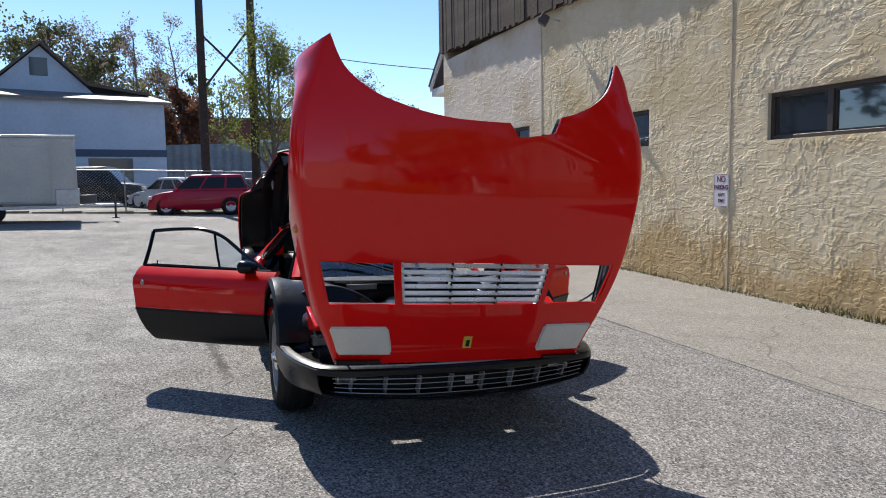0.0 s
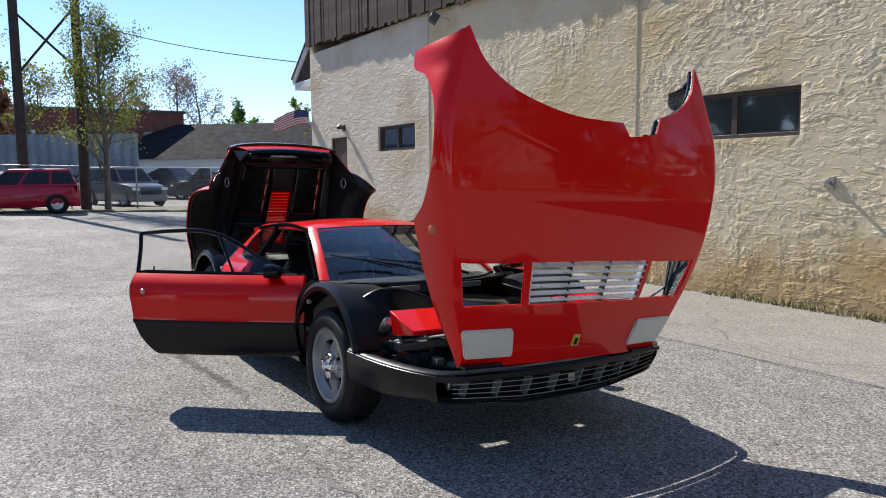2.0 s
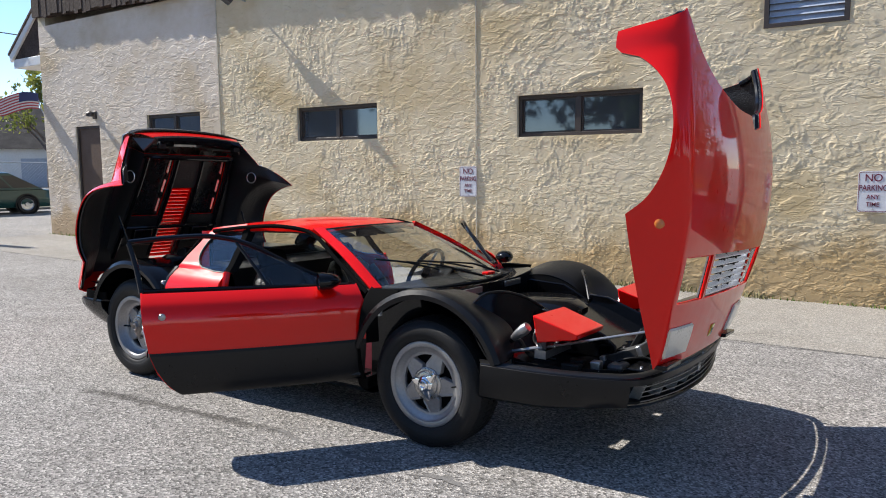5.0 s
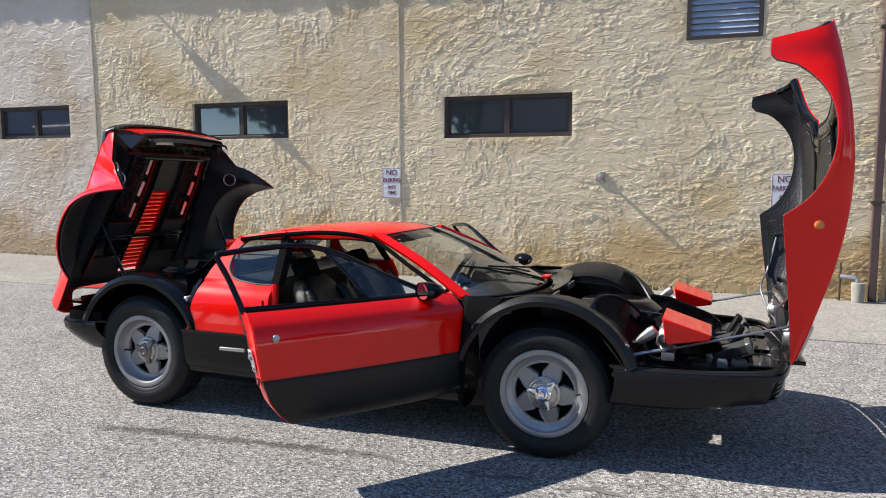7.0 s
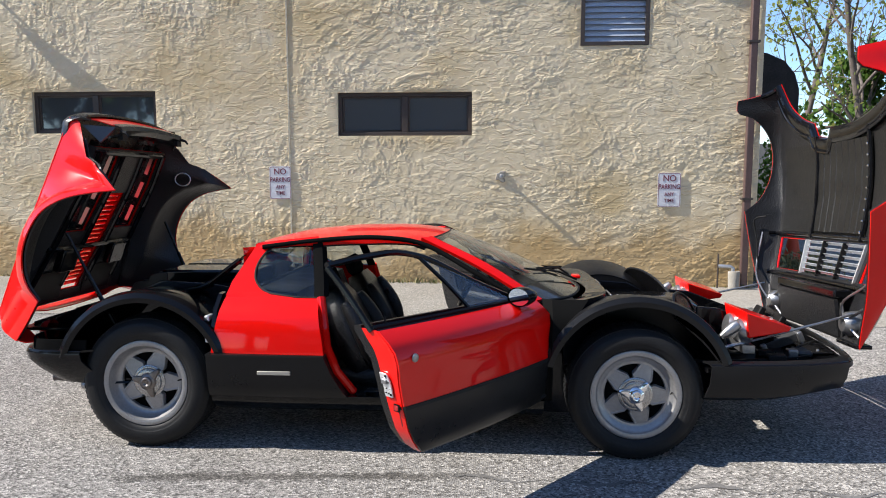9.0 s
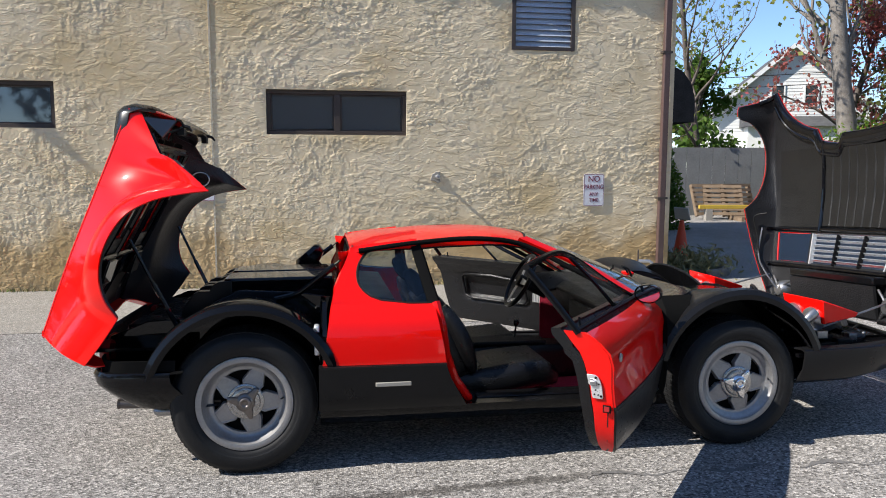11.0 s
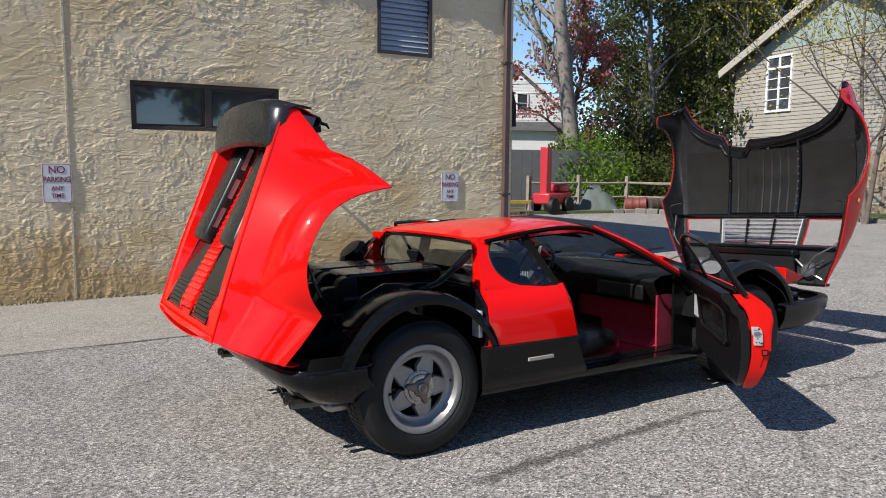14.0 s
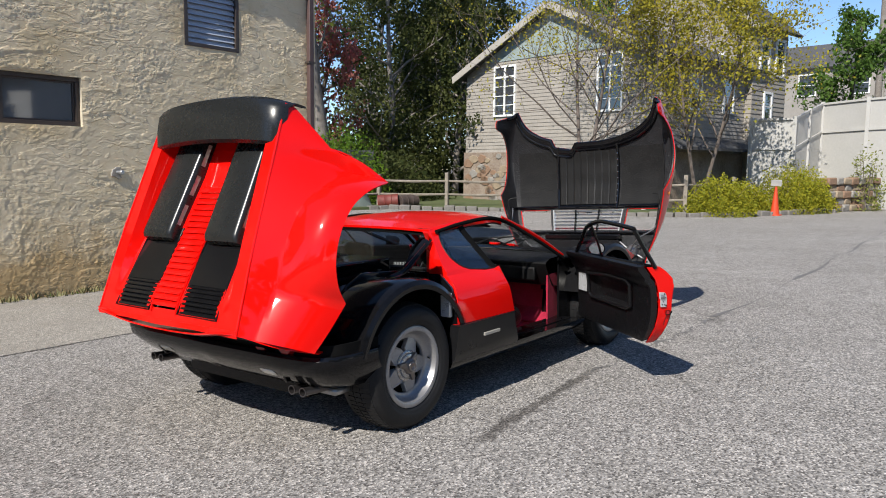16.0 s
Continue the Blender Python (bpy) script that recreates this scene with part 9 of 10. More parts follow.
def flag():
    """A striped flag that streams from a short pole at the building corner."""
    root = thing("flag", pose(-14.18, 5.58, 2.60), "red and white striped flag streaming from a short wall pole", "flag")
    b = Build()
    b.tube([(0.12, 0.06, -0.12), (-0.03, -0.04, 0.30), (-0.10, -0.08, 0.62)], 0.014, 8)
    part("staff", b, GALV, root)
    red = shade("flag_red", (0.42, 0.05, 0.06), 0.8)
    white = shade("flag_white", (0.66, 0.63, 0.62), 0.8)
    navy = shade("flag_navy", (0.04, 0.05, 0.14), 0.8)

    def cloth(q, f, out=0.0):
        """q along the flag from the staff, f down it."""
        wave = 0.06 * math.sin(7 * q + 2.2 * f) * q
        return (-0.06 - 0.35 * q + wave - out, -0.06 - 0.92 * q + 0.4 * wave, 0.62 - 0.40 * f * (1 - 0.25 * q) - 0.03 * q - 0.19 * q * q + 0.05 * math.sin(5 * q + f) - 0.04 * f * q)
    for k in range(13):
        b = Build()
        b.sheet([[cloth(q, f) for q in np.linspace(0, 1, 16)] for f in (k / 13, (k + 1) / 13)], 0.003)
        part("stripe", b, red if k % 2 == 0 else white, root)
    for side in (-0.005, 0.008):
        b = Build()
        b.sheet([[cloth(q, f, side) for q in np.linspace(0, 0.4, 8)] for f in (0, 0.18, 0.36, 0.54)], 0.003)
        part("canton", b, navy, root)


flag()

tree("tree", -26.0, 1.95, 7.5, 2.9, 0.13, BARK, LEAF_SPRING, 11000, 0.085, 3, "young spring tree with sparse yellow-green leaves", base=0.15, limbs=18, up=0.72)
tree("tree", -57, -2.2, 8.2, 3.4, 0.25, BARK, LEAF_RUST, 5200, 0.32, 4, "rust-leaved tree behind the lot", base=0.25)
tree("tree", -60, 1.6, 9.8, 3.6, 0.25, BARK_FAR, LEAF_SPRING, 900, 0.25, 5, "thin spring tree in the distance", base=0.25)
for k, (x, y, h, sp, lf, n) in enumerate(((-86, 21.7, 13.5, 5.0, None, 0), (-80, 12, 11.5, 4.5, None, 0), (-88, 28, 9.5, 4.0, LEAF_GREEN, 2600), (-86, 15.5, 9.5, 3.2, LEAF_DARK, 2600), (-84, 33, 10.5, 3.2, LEAF_SPRING, 1500), (-90, 4, 13, 5, None, 0), (-90, -3, 14.5, 5, LEAF_SPRING, 1600),
                                         (-78, -6.5, 17.5, 4.6, None, 0), (-84, -11, 16.5, 5.5, LEAF_TWIG, 3200), (-84, -15, 18.5, 6.0, None, 0), (-86, -20, 19.5, 6.0, LEAF_TWIG, 3600), (-82, -24, 19, 6.0, None, 0), (-88, -30, 20, 6.5, LEAF_TWIG, 3200), (-92, -16, 21, 6.5, LEAF_TWIG, 3600), (-92, -23, 23, 6.5, LEAF_TWIG, 3600), (-94, -10, 18.5, 6, LEAF_TWIG, 3000), (-80, -1.0, 12, 4.0, LEAF_TWIG, 1600), (-88, -7, 14, 5, LEAF_TWIG, 2400), (-52, 26, 9, 3.5, LEAF_SPRING, 1500), (-50, 30, 10, 3.5, None, 0), (-78, 8.5, 15, 4.5, None, 0), (-82, 17.5, 14.5, 5.0, None, 0), (-84, -2.5, 19, 5.5, None, 0))):
    tree("tree", x, y, h, sp, 0.22, BARK_FAR, lf or LEAF_BUD, n or 2600, 0.34 if lf else 0.2, 20 + k, "bare spring tree on the skyline" if not lf else "tree in early leaf on the skyline", base=0.28, limbs=13, group="skyline trees", twigs=5)
# ---- the street side ahead of the car ----
lawn = [(12.6, 16.6), (17, 15.6), (20.2, 10.0), (20.5, 5.4), (22.5, 3.4), (25.8, 1.9), (33, 0.4), (60, 0), (60, 40), (14, 40)]
ground_patch("verge", lawn, GRASS, "short spring grass behind the kerb", 0.10)
kerb_line = line([(16.2, 15.9), (17, 15.5), (20.1, 9.9), (20.4, 5.35), (22.4, 3.3), (25.7, 1.8), (33, 0.3)], 61)
kerb_root = thing("kerb", Matrix(), "low weathered stone kerb along the grass", "kerb", kind="structure")
for k in range(60):
    p, q = kerb_line[k], kerb_line[k + 1]
    L, a = math.hypot(*(q - p)), math.atan2(q[1] - p[1], q[0] - p[0])
    b = Build()
    b.slab((0, 0, 0), (L - 0.02 - 0.05 * bit(k + 3), 0.2 + 0.1 * bit(k + 9), 0.2 + 0.14 * bit(k)))
    ob = part("kerb_stone", b, KERB, kerb_root, bevel=0.02)
    ob.matrix_basis = pose((p[0] + q[0]) / 2, (p[1] + q[1]) / 2, gz(*((p + q) / 2)) + 0.02, 6 * bit(k) - 3, 5 * bit(k + 5) - 2.5, math.degrees(a) + 8 * bit(k + 2) - 4)


def rail_fence(points):
    root = thing("split_rail_fence", Matrix(), "weathered grey split-rail fence behind the kerb", "fence")
    for (xa, ya), (xb, yb) in zip(points, points[1:]):
        L = math.hypot(xb - xa, yb - ya)
        n = max(1, round(L / 2.4))
        for k in range(n):
            f0, f1 = k / n, (k + 1) / n
            x, y = xa + (xb - xa) * f0, ya + (yb - ya) * f0
            x2, y2 = xa + (xb - xa) * f1, ya + (yb - ya) * f1
            b = Build()
            b.box(-0.07, 0.07, -0.07, 0.07, -0.2, 1.25 + 0.1 * bit(k + xa))
            ob = part("post", b, RAIL_WOOD, root, bevel=0.015)
            ob.matrix_basis = pose(x, y, gz(x, y) + 0.08, 3 * bit(k) - 1.5, 3 * bit(k + 7) - 1.5, 20 * bit(k))
            for h in (0.45, 0.98):
                b = Build()
                b.tube([(x, y, gz(x, y) + h + 0.1), ((x + x2) / 2, (y + y2) / 2, gz(x, y) + h + 0.07), (x2, y2, gz(x2, y2) + h + 0.1)], [0.04, 0.055, 0.04], 6)
                part("rail", b, RAIL_WOOD, root)
    return root


rail_fence([(13.5, 17.4), (17.6, 16.6), (21.2, 12.5), (21.4, 5.6), (23.6, 4.6), (26.7, 4.7)])

clap = gable_house("clapboard_house", (24.2, 12.57), -101.7, 10.8, 7.1, 6.1, 8.6, CLAP_GREY, ROOF_GREY, "weathered grey clapboard house with a stone base", 2.45, FIELD,
                   windows=((-2.8, 4.17, 1.2, 2.12, 2, 5), (3.05, 4.12, 1.1, 2.15, 2, 5)), siding_step=0.16, side_windows=((2.3, 4.2, 0.7, 1.2), (4.9, 4.2, 0.7, 1.2)))


def house_parts():
    b = Build()
    for k in range(120):
        x, z = -5.2 + 10.4 * bit(k * 1.37), 0.15 + 2.15 * bit(k * 2.91)
        n = 7
        r = 0.16 + 0.14 * bit(k * 5.3)
        pts = [(x + r * 1.25 * math.cos(a) * (0.8 + 0.4 * bit(k + a)), z + r * 0.8 * math.sin(a) * (0.8 + 0.4 * bit(k * 2 + a))) for a in np.linspace(0, 6.28, n, endpoint=False)]
        q = Build()
        q.prism(pts, pose(0, -0.075, 0, 90), 0.05)
        part("stone", q, (FIELD_A, FIELD_B, FIELD_C)[k % 3], clap, bevel=0.02)
    # triangle of paler shingles under the ridge
    q = Build()
    q.add([(-4.3, -0.05, 6.58), (4.3, -0.05, 6.58), (0, -0.05, 8.55), (-4.3, -0.03, 6.58), (4.3, -0.03, 6.58), (0, -0.03, 8.55)], [(0, 1, 2), (5, 4, 3), (0, 3, 4, 1), (1, 4, 5, 2), (2, 5, 3, 0)])
    part("gable_panel", q, PALE_SHINGLE, clap, "pale green shingled gable peak")
    q = Build()
    q.box(3.85, 4.9, -0.14, -0.03, 0.3, 2.3)
    dr = part("door", q, WHITE_PAINT, clap, "white glazed entry door", bevel=0.01)
    for a in range(3):
        for c in range(3):
            q = Build()
            q.box(4.02 + 0.24 * a, 4.22 + 0.24 * a, -0.15, -0.138, 1.25 + 0.3 * c, 1.5 + 0.3 * c)
            part("pane", q, PANE, dr)
    q = Build()
    q.add([(3.2, -1.0, 2.55), (5.5, -1.0, 2.55), (5.5, -0.05, 2.95), (3.2, -0.05, 2.95), (3.2, -1.0, 2.68), (5.5, -1.0, 2.68), (5.5, -0.05, 3.08), (3.2, -0.05, 3.08)], [(0, 1, 2, 3), (7, 6, 5, 4), (0, 4, 5, 1), (1, 5, 6, 2), (2, 6, 7, 3), (3, 7, 4, 0)])
    part("porch_roof", q, ROOF_GREY, clap)
    # pent roof along the side of the house
    q = Build()
    q.add([(6.35, 0.0, 2.5), (6.35, 7.0, 2.5), (5.45, 7.0, 2.95), (5.45, 0.0, 2.95), (6.35, 0.0, 2.62), (6.35, 7.0, 2.62), (5.45, 7.0, 3.07), (5.45, 0.0, 3.07)], [(0, 1, 2, 3), (7, 6, 5, 4), (0, 4, 5, 1), (1, 5, 6, 2), (2, 6, 7, 3), (3, 7, 4, 0)])
    part("pent_roof", q, ROOF_GREY, clap)
    for x in (5.4,):
        q = Build()
        q.box(x - 0.06, x + 0.06, -0.95, -0.83, 0.1, 2.56)
        part("porch_post", q, WHITE_PAINT, clap)


FIELD_A = shade("stone_tan", (0.33, 0.26, 0.18), 0.9, vary=0.6, scale=3, bump=0.6, bump_scale=12)
FIELD_B = shade("stone_rust", (0.27, 0.17, 0.11), 0.9, vary=0.6, scale=3, bump=0.6, bump_scale=12)
FIELD_C = shade("stone_grey", (0.30, 0.28, 0.25), 0.9, vary=0.6, scale=3, bump=0.6, bump_scale=12)
PALE_SHINGLE = shade("pale_green_shingle", (0.30, 0.36, 0.35), 0.85, vary=0.6, scale=3, bump=0.4, bump_scale=14)
house_parts()
gable_house("rear_house", (30.06, 9.37), -101.7, 7.5, 3.1, 8.0, 11.0, CLAP_GREY, ROOF_GREY, "taller grey clapboard wing with white windows", windows=((1.9, 5.2, 0.9, 1.6, 2, 4), (-1.5, 5.2, 0.9, 1.6, 2, 4), (2.2, 2.2, 0.9, 1.6, 2, 4)), siding_step=0.2, side_windows=((0.9, 6.0, 0.7, 1.35), (2.35, 6.0, 0.7, 1.45), (1.4, 4.0, 0.6, 1.1)))
gable_house("far_house", (72, 5.0), -8, 5, 9, 11.2, 13.3, shade("cream_siding", (0.30, 0.275, 0.245), 0.7, vary=0.3, scale=1), ROOF_GREY, "cream two-storey house behind the fence", windows=(), side_windows=((2.2, 8.6, 1.4, 1.7), (6.6, 8.6, 1.4, 1.8)), side=-1)
gable_house("white_house", (30.3, 41.9), -22, 10.0, 9, 5.6, 9.8, CLAP_WHITE, ROOF_GREY, "white clapboard house with a steep gable", windows=((-0.9, 5.9, 0.75, 1.3, 1, 2), (1.2, 5.9, 0.75, 1.3, 1, 2), (-2.4, 2.9, 0.9, 1.5, 1, 2), (1.6, 2.9, 0.9, 1.5, 1, 2)), siding_step=0.22)


def white_wing():
    root = thing("white_annex", pose(30.2, 40.2, 0, 0, 0, -22), "low white clapboard annex of a house", "house")
    b = Build()
    b.box(-3.5, 3.5, 0, 6, 0, 4.2)
    part("wall", b, CLAP_WHITE, root)
    b = Build()
    b.add([(-3.8, -0.4, 4.1), (3.8, -0.4, 4.1), (3.8, 3, 5.4), (-3.8, 3, 5.4), (-3.8, 6.4, 4.1), (3.8, 6.4, 4.1)], [(0, 1, 2, 3), (3, 2, 5, 4), (0, 3, 4), (1, 5, 2), (0, 4, 5, 1)])
    part("roof", b, ROOF_GREY, root)
    b = Build()
    b.box(-1.6, -0.6, -0.05, 0.02, 2.4, 3.8)
    part("window", b, PANE, root)


white_wing()
for dz in (0.0, 0.55):
    b = Build()
    b.tube([Vector((8.1, 39.4, 5.9 + dz)).lerp(Vector((27.1, 27.3, 5.7 + dz)), t) - Vector((0, 0, 0.3 * math.sin(math.pi * t))) for t in np.linspace(0, 1, 12)], 0.02, 5)
    solid("overhead_wire", b, RUBBER, "black overhead wire along the street", "wire", "street wires")


def grey_panel_fence():
    root = thing("grey_board_fence", pose(8.6, 19.6, 0, 0, 0, -6), "tall plain grey board fence", "fence")
    gm = shade("grey_boards", (0.19, 0.195, 0.195), 0.8, vary=0.4, scale=2)
    for k in range(24):
        b = Build()
        b.box(0.45 * k, 0.45 * k + 0.435, 0, 0.03, -0.3, 2.1)
        part("board", b, gm, root)


grey_panel_fence()


def vinyl_fence():
    root = thing("vinyl_fence", Matrix(), "tall white vinyl panel fence", "fence")
    pts = [(26.9, 5.0), (27.0, 3.4), (28.5, 3.2), (29.9, 3.0), (28.9, 1.2), (28.3, -0.9), (27.8, -2.8)]
    tops = [3.45, 3.45, 3.85, 4.2, 4.25, 4.3, 4.3]
    for k in range(len(pts) - 1):
        (xa, ya), (xb, yb) = pts[k], pts[k + 1]
        b = Build()
        b.add([(xa, ya, 0), (xb, yb, 0), (xb, yb, tops[k + 1]), (xa, ya, tops[k]), (xa + 0.05, ya, 0), (xb + 0.05, yb, 0), (xb + 0.05, yb, tops[k + 1]), (xa + 0.05, ya, tops[k])], [(3, 2, 1, 0), (4, 5, 6, 7), (0, 1, 5, 4), (3, 7, 6, 2)])
        part("panel", b, VINYL_WHITE, root)
        for h in (0.0, -1.15):
            b = Build()
            b.tube([(xa - 0.02, ya, tops[k] + h), (xb - 0.02, yb, tops[k + 1] + h)], 0.06, 4)
            part("rail", b, VINYL_WHITE, root)
    for (x, y), h in zip(pts, tops):
        b = Build()
        b.box(x - 0.07, x + 0.07, y - 0.07, y + 0.07, 0, h + 0.1)
        part("post", b, VINYL_WHITE, root)


vinyl_fence()


def stone_wall():
    root = thing("stone_retaining_wall", Matrix(), "low fieldstone retaining wall below the vinyl fence", "wall", kind="structure")
    rng = np.random.RandomState(8)
    mats = (FIELD_A, FIELD_B, FIELD_C)
    for r in range(5):
        for k in range(14):
            x, y = 26.2 + 0.40 * k + rng.rand() * 0.1, 1.95 - 0.19 * k
            b = Build()
            b.slab((0, 0, 0), (0.42 + 0.1 * rng.rand(), 0.35, 0.24 + 0.05 * rng.rand()))
            ob = part("stone", b, mats[(r + k) % 3], root, bevel=0.05)
            ob.matrix_basis = pose(x + 0.2 * (r % 2), y, gz(x, y) + 0.14 + 0.25 * r, rng.rand() * 8 - 4, rng.rand() * 8 - 4, -25 + rng.rand() * 10)


stone_wall()
for k, (x, y, w, h) in enumerate(((21.9, 4.6, 2.6, 1.35), (22.9, 4.15, 1.9, 1.1), (24.9, 2.9, 2.7, 1.75), (26.1, 2.6, 2.0, 1.3))):
    shrub("shrub", x, y, w, h, LEAF_SHRUB, 11000, 0.085, 40 + k, "feathery yellow-green evergreen shrub by the kerb", group="kerb shrubs")
shrub("shrub", 27.9, 1.0, 1.5, 2.4, LEAF_SPRING, 900, 0.12, 47, "thin leggy shrub above the stone wall")


def cone(x, y, h, label, board=True):
    root = thing("traffic_cone", pose(x, y, gz(x, y)), label, "cone", "traffic cones")
    b = Build()
    b.box(-0.2, 0.2, -0.2, 0.2, 0, 0.04)
    part("foot", b, CONE_ORANGE, root, bevel=0.01)
    b = Build()
    b.lathe([(0.15, 0.04), (0.035, h), (0.0, h)], Matrix(), 20)
    part("body", b, CONE_ORANGE, root)
    if board:
        b = Build()
        b.slab((0, 0, h + 0.12), (0.03, 0.34, 0.22), Euler((0, radians(-15), radians(20))).to_matrix())
        part("board", b, VINYL_WHITE, root, "small blank white board", bevel=0.01)


cone(22.9, 3.0, 1.0, "orange traffic cone with a white board on it")
cone(5.35, 7.9, 0.72, "orange traffic cone with a pale board leaning on it")

tree("tree", 19.6, 8.6, 9.5, 4.8, 0.085, BARK, LEAF_YELLOW, 8000, 0.08, 61, "spring tree with yellow-green catkins before the house", base=0.22, limbs=13, stems=2, up=0.6, twigs=6)
tree("tree", 23.2, 5.7, 7.8, 4.2, 0.09, BARK, LEAF_YELLOW, 14000, 0.105, 62, "small spring tree with sparse yellow-green leaves", base=0.3, limbs=13, stems=2, up=0.55, lean=-0.05)
tree("tree", 18.4, 20.2, 17, 5.5, 0.40, BARK_PALE, LEAF_SPRING, 1600, 0.2, 63, "large grey-barked tree with forking limbs", base=0.24, limbs=15, stems=1, up=0.85)
tree("tree", 19.8, 23.9, 9.5, 2.9, 0.2, BARK, LEAF_PINK, 4500, 0.17, 64, "sparse pink-budded maple beyond the street", base=0.25, limbs=14)
for k, (x, y, h, sp, lf, n, s_) in enumerate(((25.0, 22.5, 15, 4.5, LEAF_OLIVE, 15000, 0.17), (28, 20.5, 16, 4.5, LEAF_DARK, 15000, 0.18), (31, 24, 16, 5.0, LEAF_OLIVE, 13000, 0.19), (30, 28, 17, 5.0, LEAF_DARK, 12000, 0.22), (35, 24, 17, 5.0, LEAF_OLIVE, 12000, 0.22), (36, 29, 16, 5.0, LEAF_DARK, 8000, 0.30), (40, 31, 18, 5.5, LEAF_DARK, 7000, 0.32), (45, 22, 15, 5, LEAF_GREEN, 5000, 0.38))):
    tree("tree", x, y, h, sp, 0.2, BARK_PALE, lf, n, s_, 70 + k, "dense green spring tree behind the house", base=0.08, limbs=20, group="dense trees", up=0.35)
tree("tree", 12.8, 21.0, 12, 3.4, 0.16, BARK, LEAF_SPRING, 900, 0.13, 81, "slender bare tree with thin spring leaves", base=0.2, limbs=16, up=0.55, lean=-0.06)
tree("tree", 13.5, 23.6, 5.5, 2.6, 0.16, BARK, LEAF_GREEN, 5000, 0.2, 82, "green tree behind the grey fence", base=0.1, limbs=16)
tree("tree", 14.0, 30, 13, 5, 0.2, BARK, LEAF_SPRING, 2200, 0.2, 83, "thin spring tree behind the grey fence", base=0.2, limbs=15)
shrub("shrub", 17.9, 19.2, 4.3, 3.1, LEAF_BRIGHT, 11000, 0.15, 90, "bright green leafy shrub")
shrub("shrub", 7.8, 14.4, 1.7, 2.6, LEAF_GREEN, 6500, 0.14, 91, "dark green bush by the grey fence")
for k, (x, y, w, h) in enumerate(((24.5, 21.5, 5.0, 4.2), (28.5, 22.5, 5.5, 4.6), (32.5, 21.0, 5.5, 4.8), (27.0, 26.5, 6.0, 5.0), (22.5, 24.5, 4.5, 4.0))):
    shrub("shrub", x, y, w, h, LEAF_DARK if k % 2 else LEAF_OLIVE, 6500, 0.22, 140 + k, "dense shaded undergrowth below the spring trees", group="undergrowth")
shrub("shrub", 21.4, 20.0, 6.0, 2.4, LEAF_DARK, 7000, 0.2, 92, "dark shade-grown bush under the trees")


def red_lift():
    root = thing("tow_behind_lift", pose(13.9, 16.6, gz(13.9, 16.6), 0, 0, 20), "red tow-behind lift with a raised mast", "machine")
    b = Build()
    b.box(-0.7, 0.9, -0.35, 0.35, 0.35, 0.75)
    part("chassis", b, RED_MACHINE, root, bevel=0.06)
    b = Build()
    b.box(-0.55, -0.25, -0.15, 0.15, 0.7, 2.35)
    part("mast", b, RED_MACHINE, root, bevel=0.03)
    b = Build()
    b.box(0.2, 0.85, -0.3, 0.3, 0.75, 1.05)
    part("engine_cover", b, RED_MACHINE, root, bevel=0.1)
    for s in (-1, 1):
        for x in (-0.45, 0.55):
            b = Build()
            b.lathe([(0, 0.02), (0.15, 0.03), (0.28, 0.02), (0.3, -0.02), (0.3, -0.16)], pose(x, s * 0.45, 0.3, -90 * s), 18)
            part("wheel", b, TYRE, root)


red_lift()


def tarp_heap():
    b = Build()
    rng = np.random.RandomState(5)
    rows = []
    for i, f in enumerate(np.linspace(0, 1, 14)):
        rows.append([((f - 0.5) * 2.4, w, max(0, 0.95 * math.sin(math.pi * f) ** 0.6 * math.cos(w * 1.5) ** 0.8 if abs(w) < 1.0 else 0) * (0.8 + 0.35 * rng.rand())) for w in np.linspace(-1.0, 1.0, 12)])
    b.grid(rows)
    solid("tarpaulin_mound", b, shade("faded_tarp", (0.11, 0.135, 0.12), 0.7, vary=0.6, scale=3), "heap covered with a faded green tarpaulin", "tarp", m=pose(16.35, 17.1, gz(16.35, 17.1), 0, 0, -40) @ Matrix.Diagonal((0.8, 0.8, 1.0, 1)), angle=60)


tarp_heap()


def pallets():
    wood = shade("pallet_wood", (0.24, 0.17, 0.11), 0.9, vary=0.8, scale=4)
    for x, y, up, lean, turn in ((12.3, 16.8, 0.0, 0, -8), (11.35, 17.9, 0.12, 68, 6), (11.7, 17.65, 0.10, 62, -14), (12.4, 18.0, 0.12, 72, 16)):
        root = thing("pallet", pose(x, y, gz(x, y) + up + (0.42 if lean else 0.0), lean, 0, turn), "weathered wooden shipping pallet", "pallet", "pallets")
        for k in range(7):
            b = Build()
            b.box(-0.6, 0.6, -0.5 + 0.16 * k, -0.40 + 0.16 * k, 0.12, 0.14)
            part("slat", b, wood, root)
        for x in (-0.55, 0, 0.55):
            b = Build()
            b.box(x - 0.05, x + 0.05, -0.5, 0.56, 0.0, 0.118)
            part("bearer", b, wood, root)
    root = thing("yellow_beam", pose(12.2, 16.9, gz(12.2, 16.9) + 0.36, 0, 0, -8), "long yellow steel beam on blocks", "beam")
    b = Build()
    b.box(-1.6, 1.2, -0.06, 0.06, 0.0, 0.12)
    part("bar", b, shade("yellow_paint", (0.55, 0.38, 0.05), 0.5, vary=0.4, scale=4), root, bevel=0.01)
    for x in (-1.3, 0.9):
        b = Build()
        b.box(x - 0.1, x + 0.1, -0.1, 0.1, -0.38, -0.002)
        part("block", b, CONCRETE, root)


pallets()


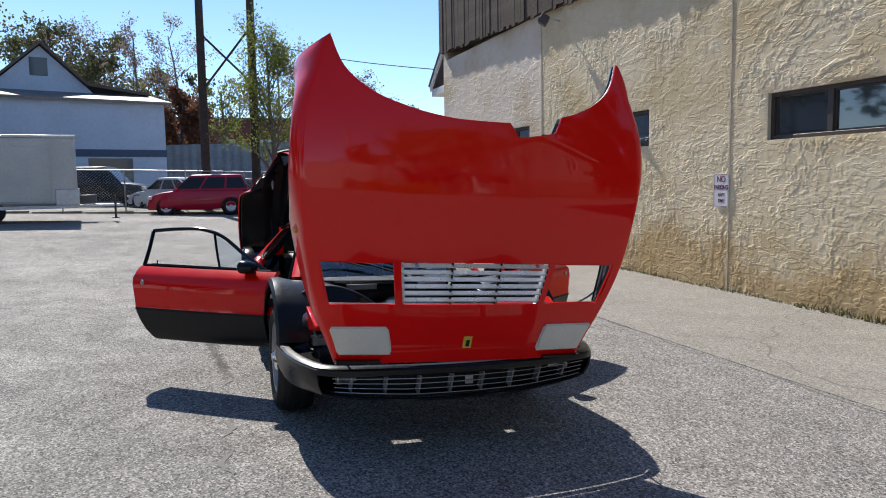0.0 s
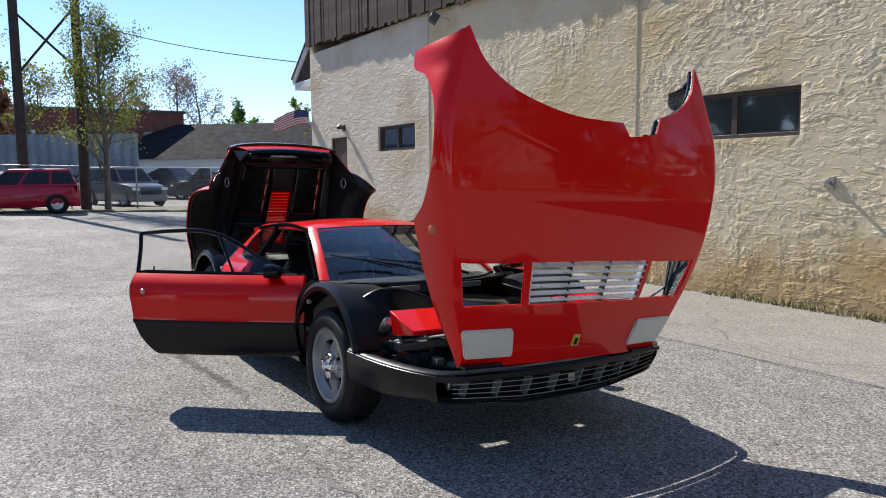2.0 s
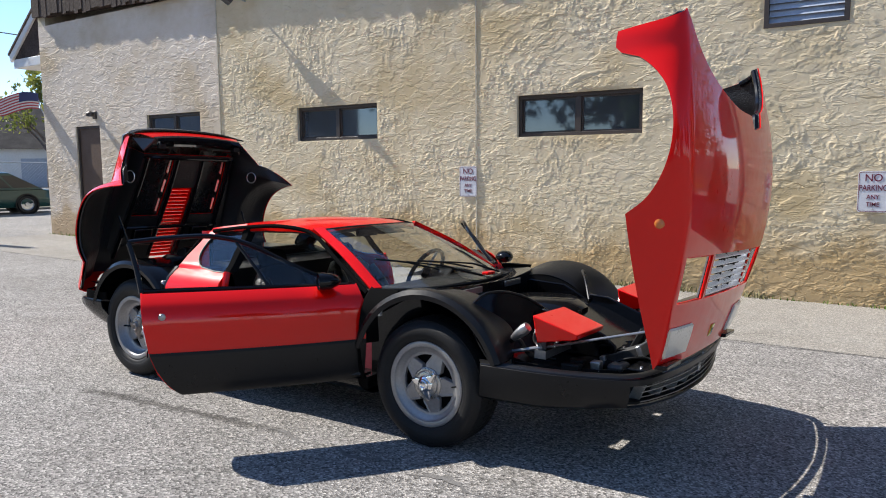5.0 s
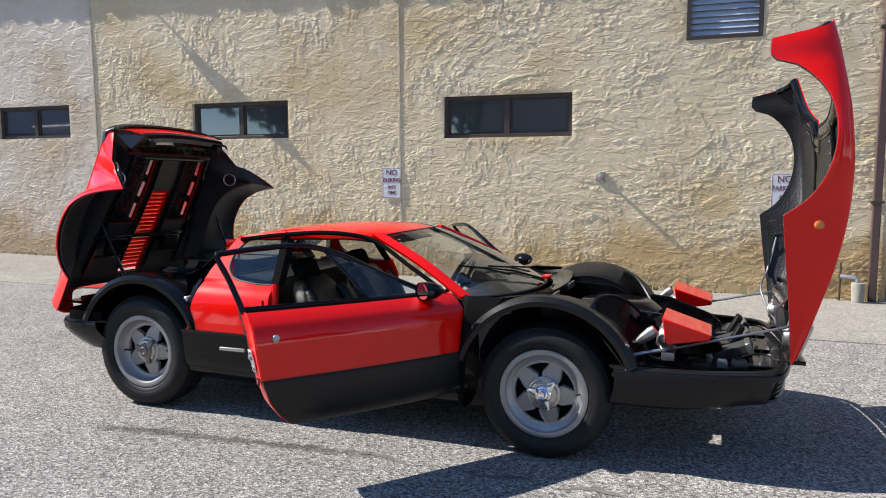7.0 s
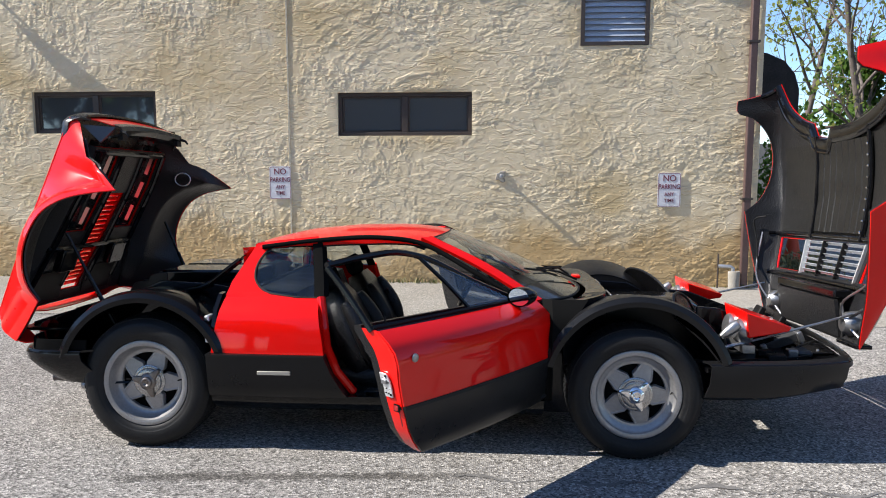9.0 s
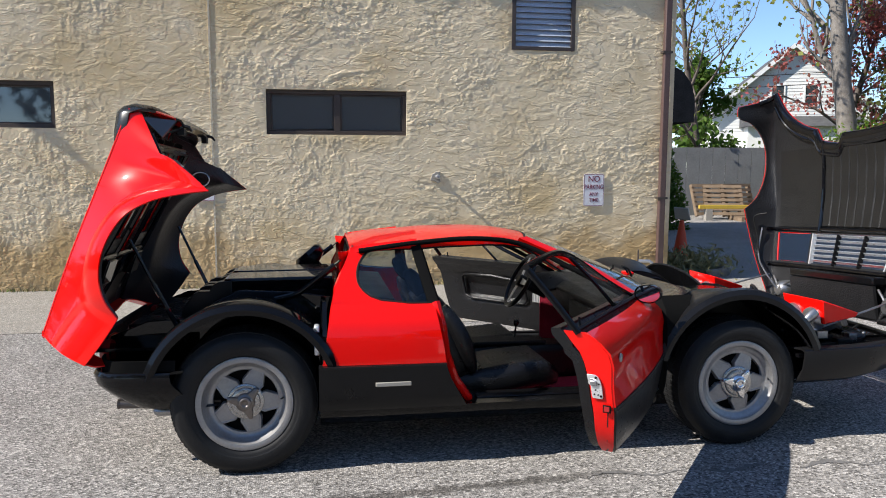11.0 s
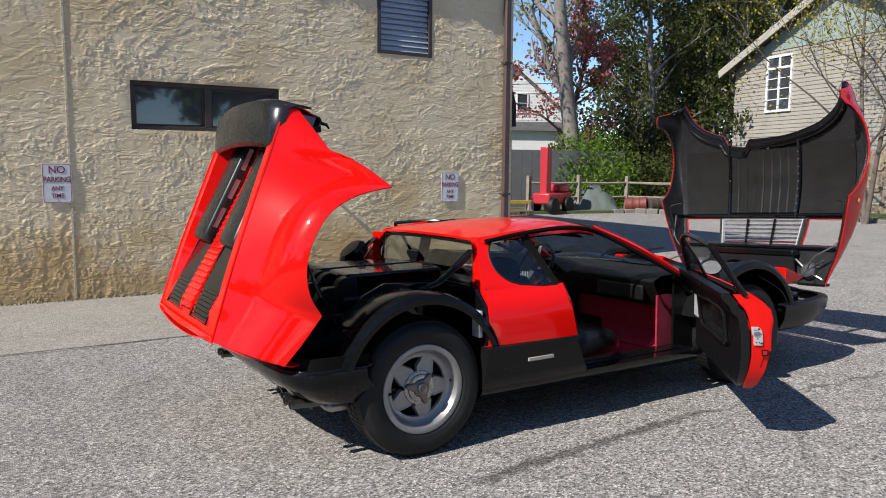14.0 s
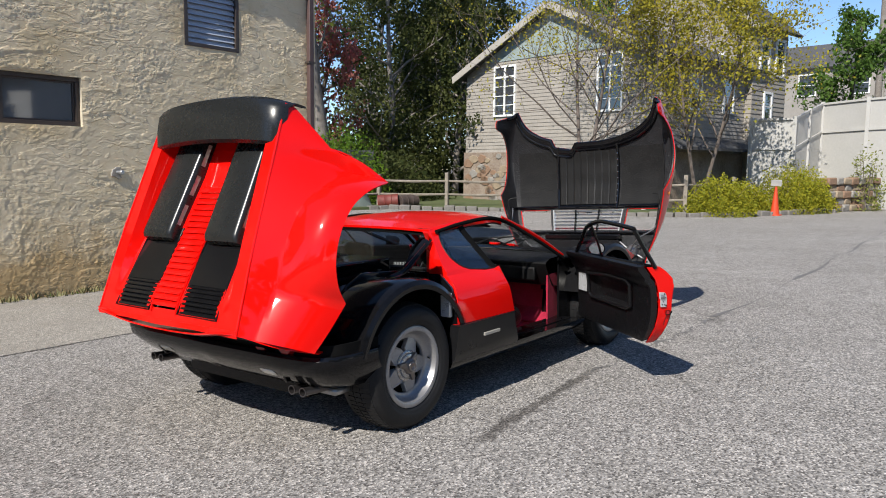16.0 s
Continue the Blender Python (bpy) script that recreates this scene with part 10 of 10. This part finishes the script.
def plant_bed():
    b = Build()
    rng = np.random.RandomState(3)
    pts = rng.randn(1500, 3) * [0.30, 0.35, 0.10] + [4.75, 6.5, gz(4.7, 6.4) + 0.16]
    pts[:, 2] = np.maximum(pts[:, 2], gz(4.7, 6.4) + 0.02)
    ob = new("bedding_plants", leaf_cloud(pts, 0.11, rng, DRY_WEED, "bedding_plants", 0.25))
    tagged(ob, "dry grassy plants in a bed at the building corner", "plants", kind="stuff")
    root = thing("bed_edging", Matrix(), "curved stone edging round a plant bed", "edging")
    for k in range(9):
        a = radians(-70 + 17 * k)
        x, y = 4.55 + 0.75 * math.cos(a), 6.5 + 0.75 * math.sin(a)
        q = Build()
        q.slab((0, 0, 0), (0.2, 0.12, 0.14))
        ob = part("stone", q, KERB, root, bevel=0.03)
        ob.matrix_basis = pose(x, y, gz(x, y) + 0.05, 0, 0, math.degrees(a) + 90)


plant_bed()
q = Build()
q.tube([(43.5, 2.2, 0), (43.5, 2.2, 13)], [0.22, 0.16], 10)
solid("street_pole", q, shade("pale_pole", (0.45, 0.44, 0.42), 0.7, vary=0.4, scale=3), "pale weathered street pole behind the fence", "pole")
# plain neighbours that close the place behind the camera
gable_house("neighbour_house", (-4, -30), 180, 16, 9, 5.5, 8.5, shade("buff_render", (0.5, 0.44, 0.36), 0.8, vary=0.4, scale=1), ROOF_BROWN, "buff rendered house across the lot", windows=((-4, 1.2, 1.2, 1.5, 2, 2), (0, 1.2, 1.2, 1.5, 2, 2), (4, 1.2, 1.2, 1.5, 2, 2)))
gable_house("neighbour_house", (20, -28), 160, 14, 9, 5.5, 8.5, CLAP_WHITE, ROOF_GREY, "white house across the lot", windows=((-4, 1.2, 1.2, 1.5, 2, 2), (0, 1.2, 1.2, 1.5, 2, 2), (4, 1.2, 1.2, 1.5, 2, 2)))
# trees out of view, added so that paint and panes reflect something dark
for k, (x, y) in enumerate(((-22, -30), (-18, -26), (-27, -29), (-13, -29), (8, -32), (34, -20), (38, -10), (-34, -26), (-15, -34), (-28, -36), (3, -37), (-8, -41), (15, -38), (28, -33), (41, -26), (46, -16), (-40, -32))):
    tree("tree", x, y, 11 + 5 * bit(k + 0.3), 4.8, 0.25, BARK, LEAF_GREEN if k % 3 else LEAF_DARK, 3600, 0.55, 110 + k, "unseen green spring tree added across the lot for dark reflections", base=0.2, limbs=13, group="trees across the lot")

tree("tree", 36.5, 3.2, 9.3, 3.0, 0.18, BARK, LEAF_GREEN, 6500, 0.17, 131, "dense green tree behind the white vinyl fence", base=0.12, limbs=18)
b = Build()
b.tube([(40.6, 2.4, gz(40.6, 2.4) - 0.3), (40.6, 2.4, 14.0)], [0.19, 0.14], 12)
solid("utility_pole", b, BARK_PALE, "pale weathered wooden utility pole behind the fence", "pole")



def scrap_drum(x, y, turn, label, colour):
    root = thing("scrap_drum", pose(x, y, gz(x, y) + 0.26, 0, 0, turn) @ pose(0, 0, 0, 86), label, "drum", "scrap drums")
    b = Build()
    b.lathe([(0.0, -0.40), (0.26, -0.40), (0.275, -0.38), (0.265, -0.14), (0.28, -0.12), (0.265, -0.10), (0.265, 0.12), (0.28, 0.14), (0.265, 0.16), (0.275, 0.40), (0.25, 0.40), (0.245, -0.36), (0.0, -0.37)], Matrix(), 28)
    part("shell", b, colour, root)
    b = Build()
    b.lathe([(0.255, 0.395), (0.27, 0.41), (0.285, 0.40), (0.27, 0.385)], Matrix(), 28)
    part("rim", b, colour, root)


scrap_drum(17.7, 16.2, 40, "faded maroon open steel drum lying by the tarpaulin", shade("maroon_drum", (0.20, 0.035, 0.03), 0.6, vary=0.8, scale=6, second=(0.09, 0.03, 0.02)))
scrap_drum(18.3, 15.7, 75, "rusty dark steel drum lying on the grass", shade("rusty_drum", (0.07, 0.045, 0.035), 0.8, vary=0.8, scale=6, second=(0.03, 0.025, 0.025)))
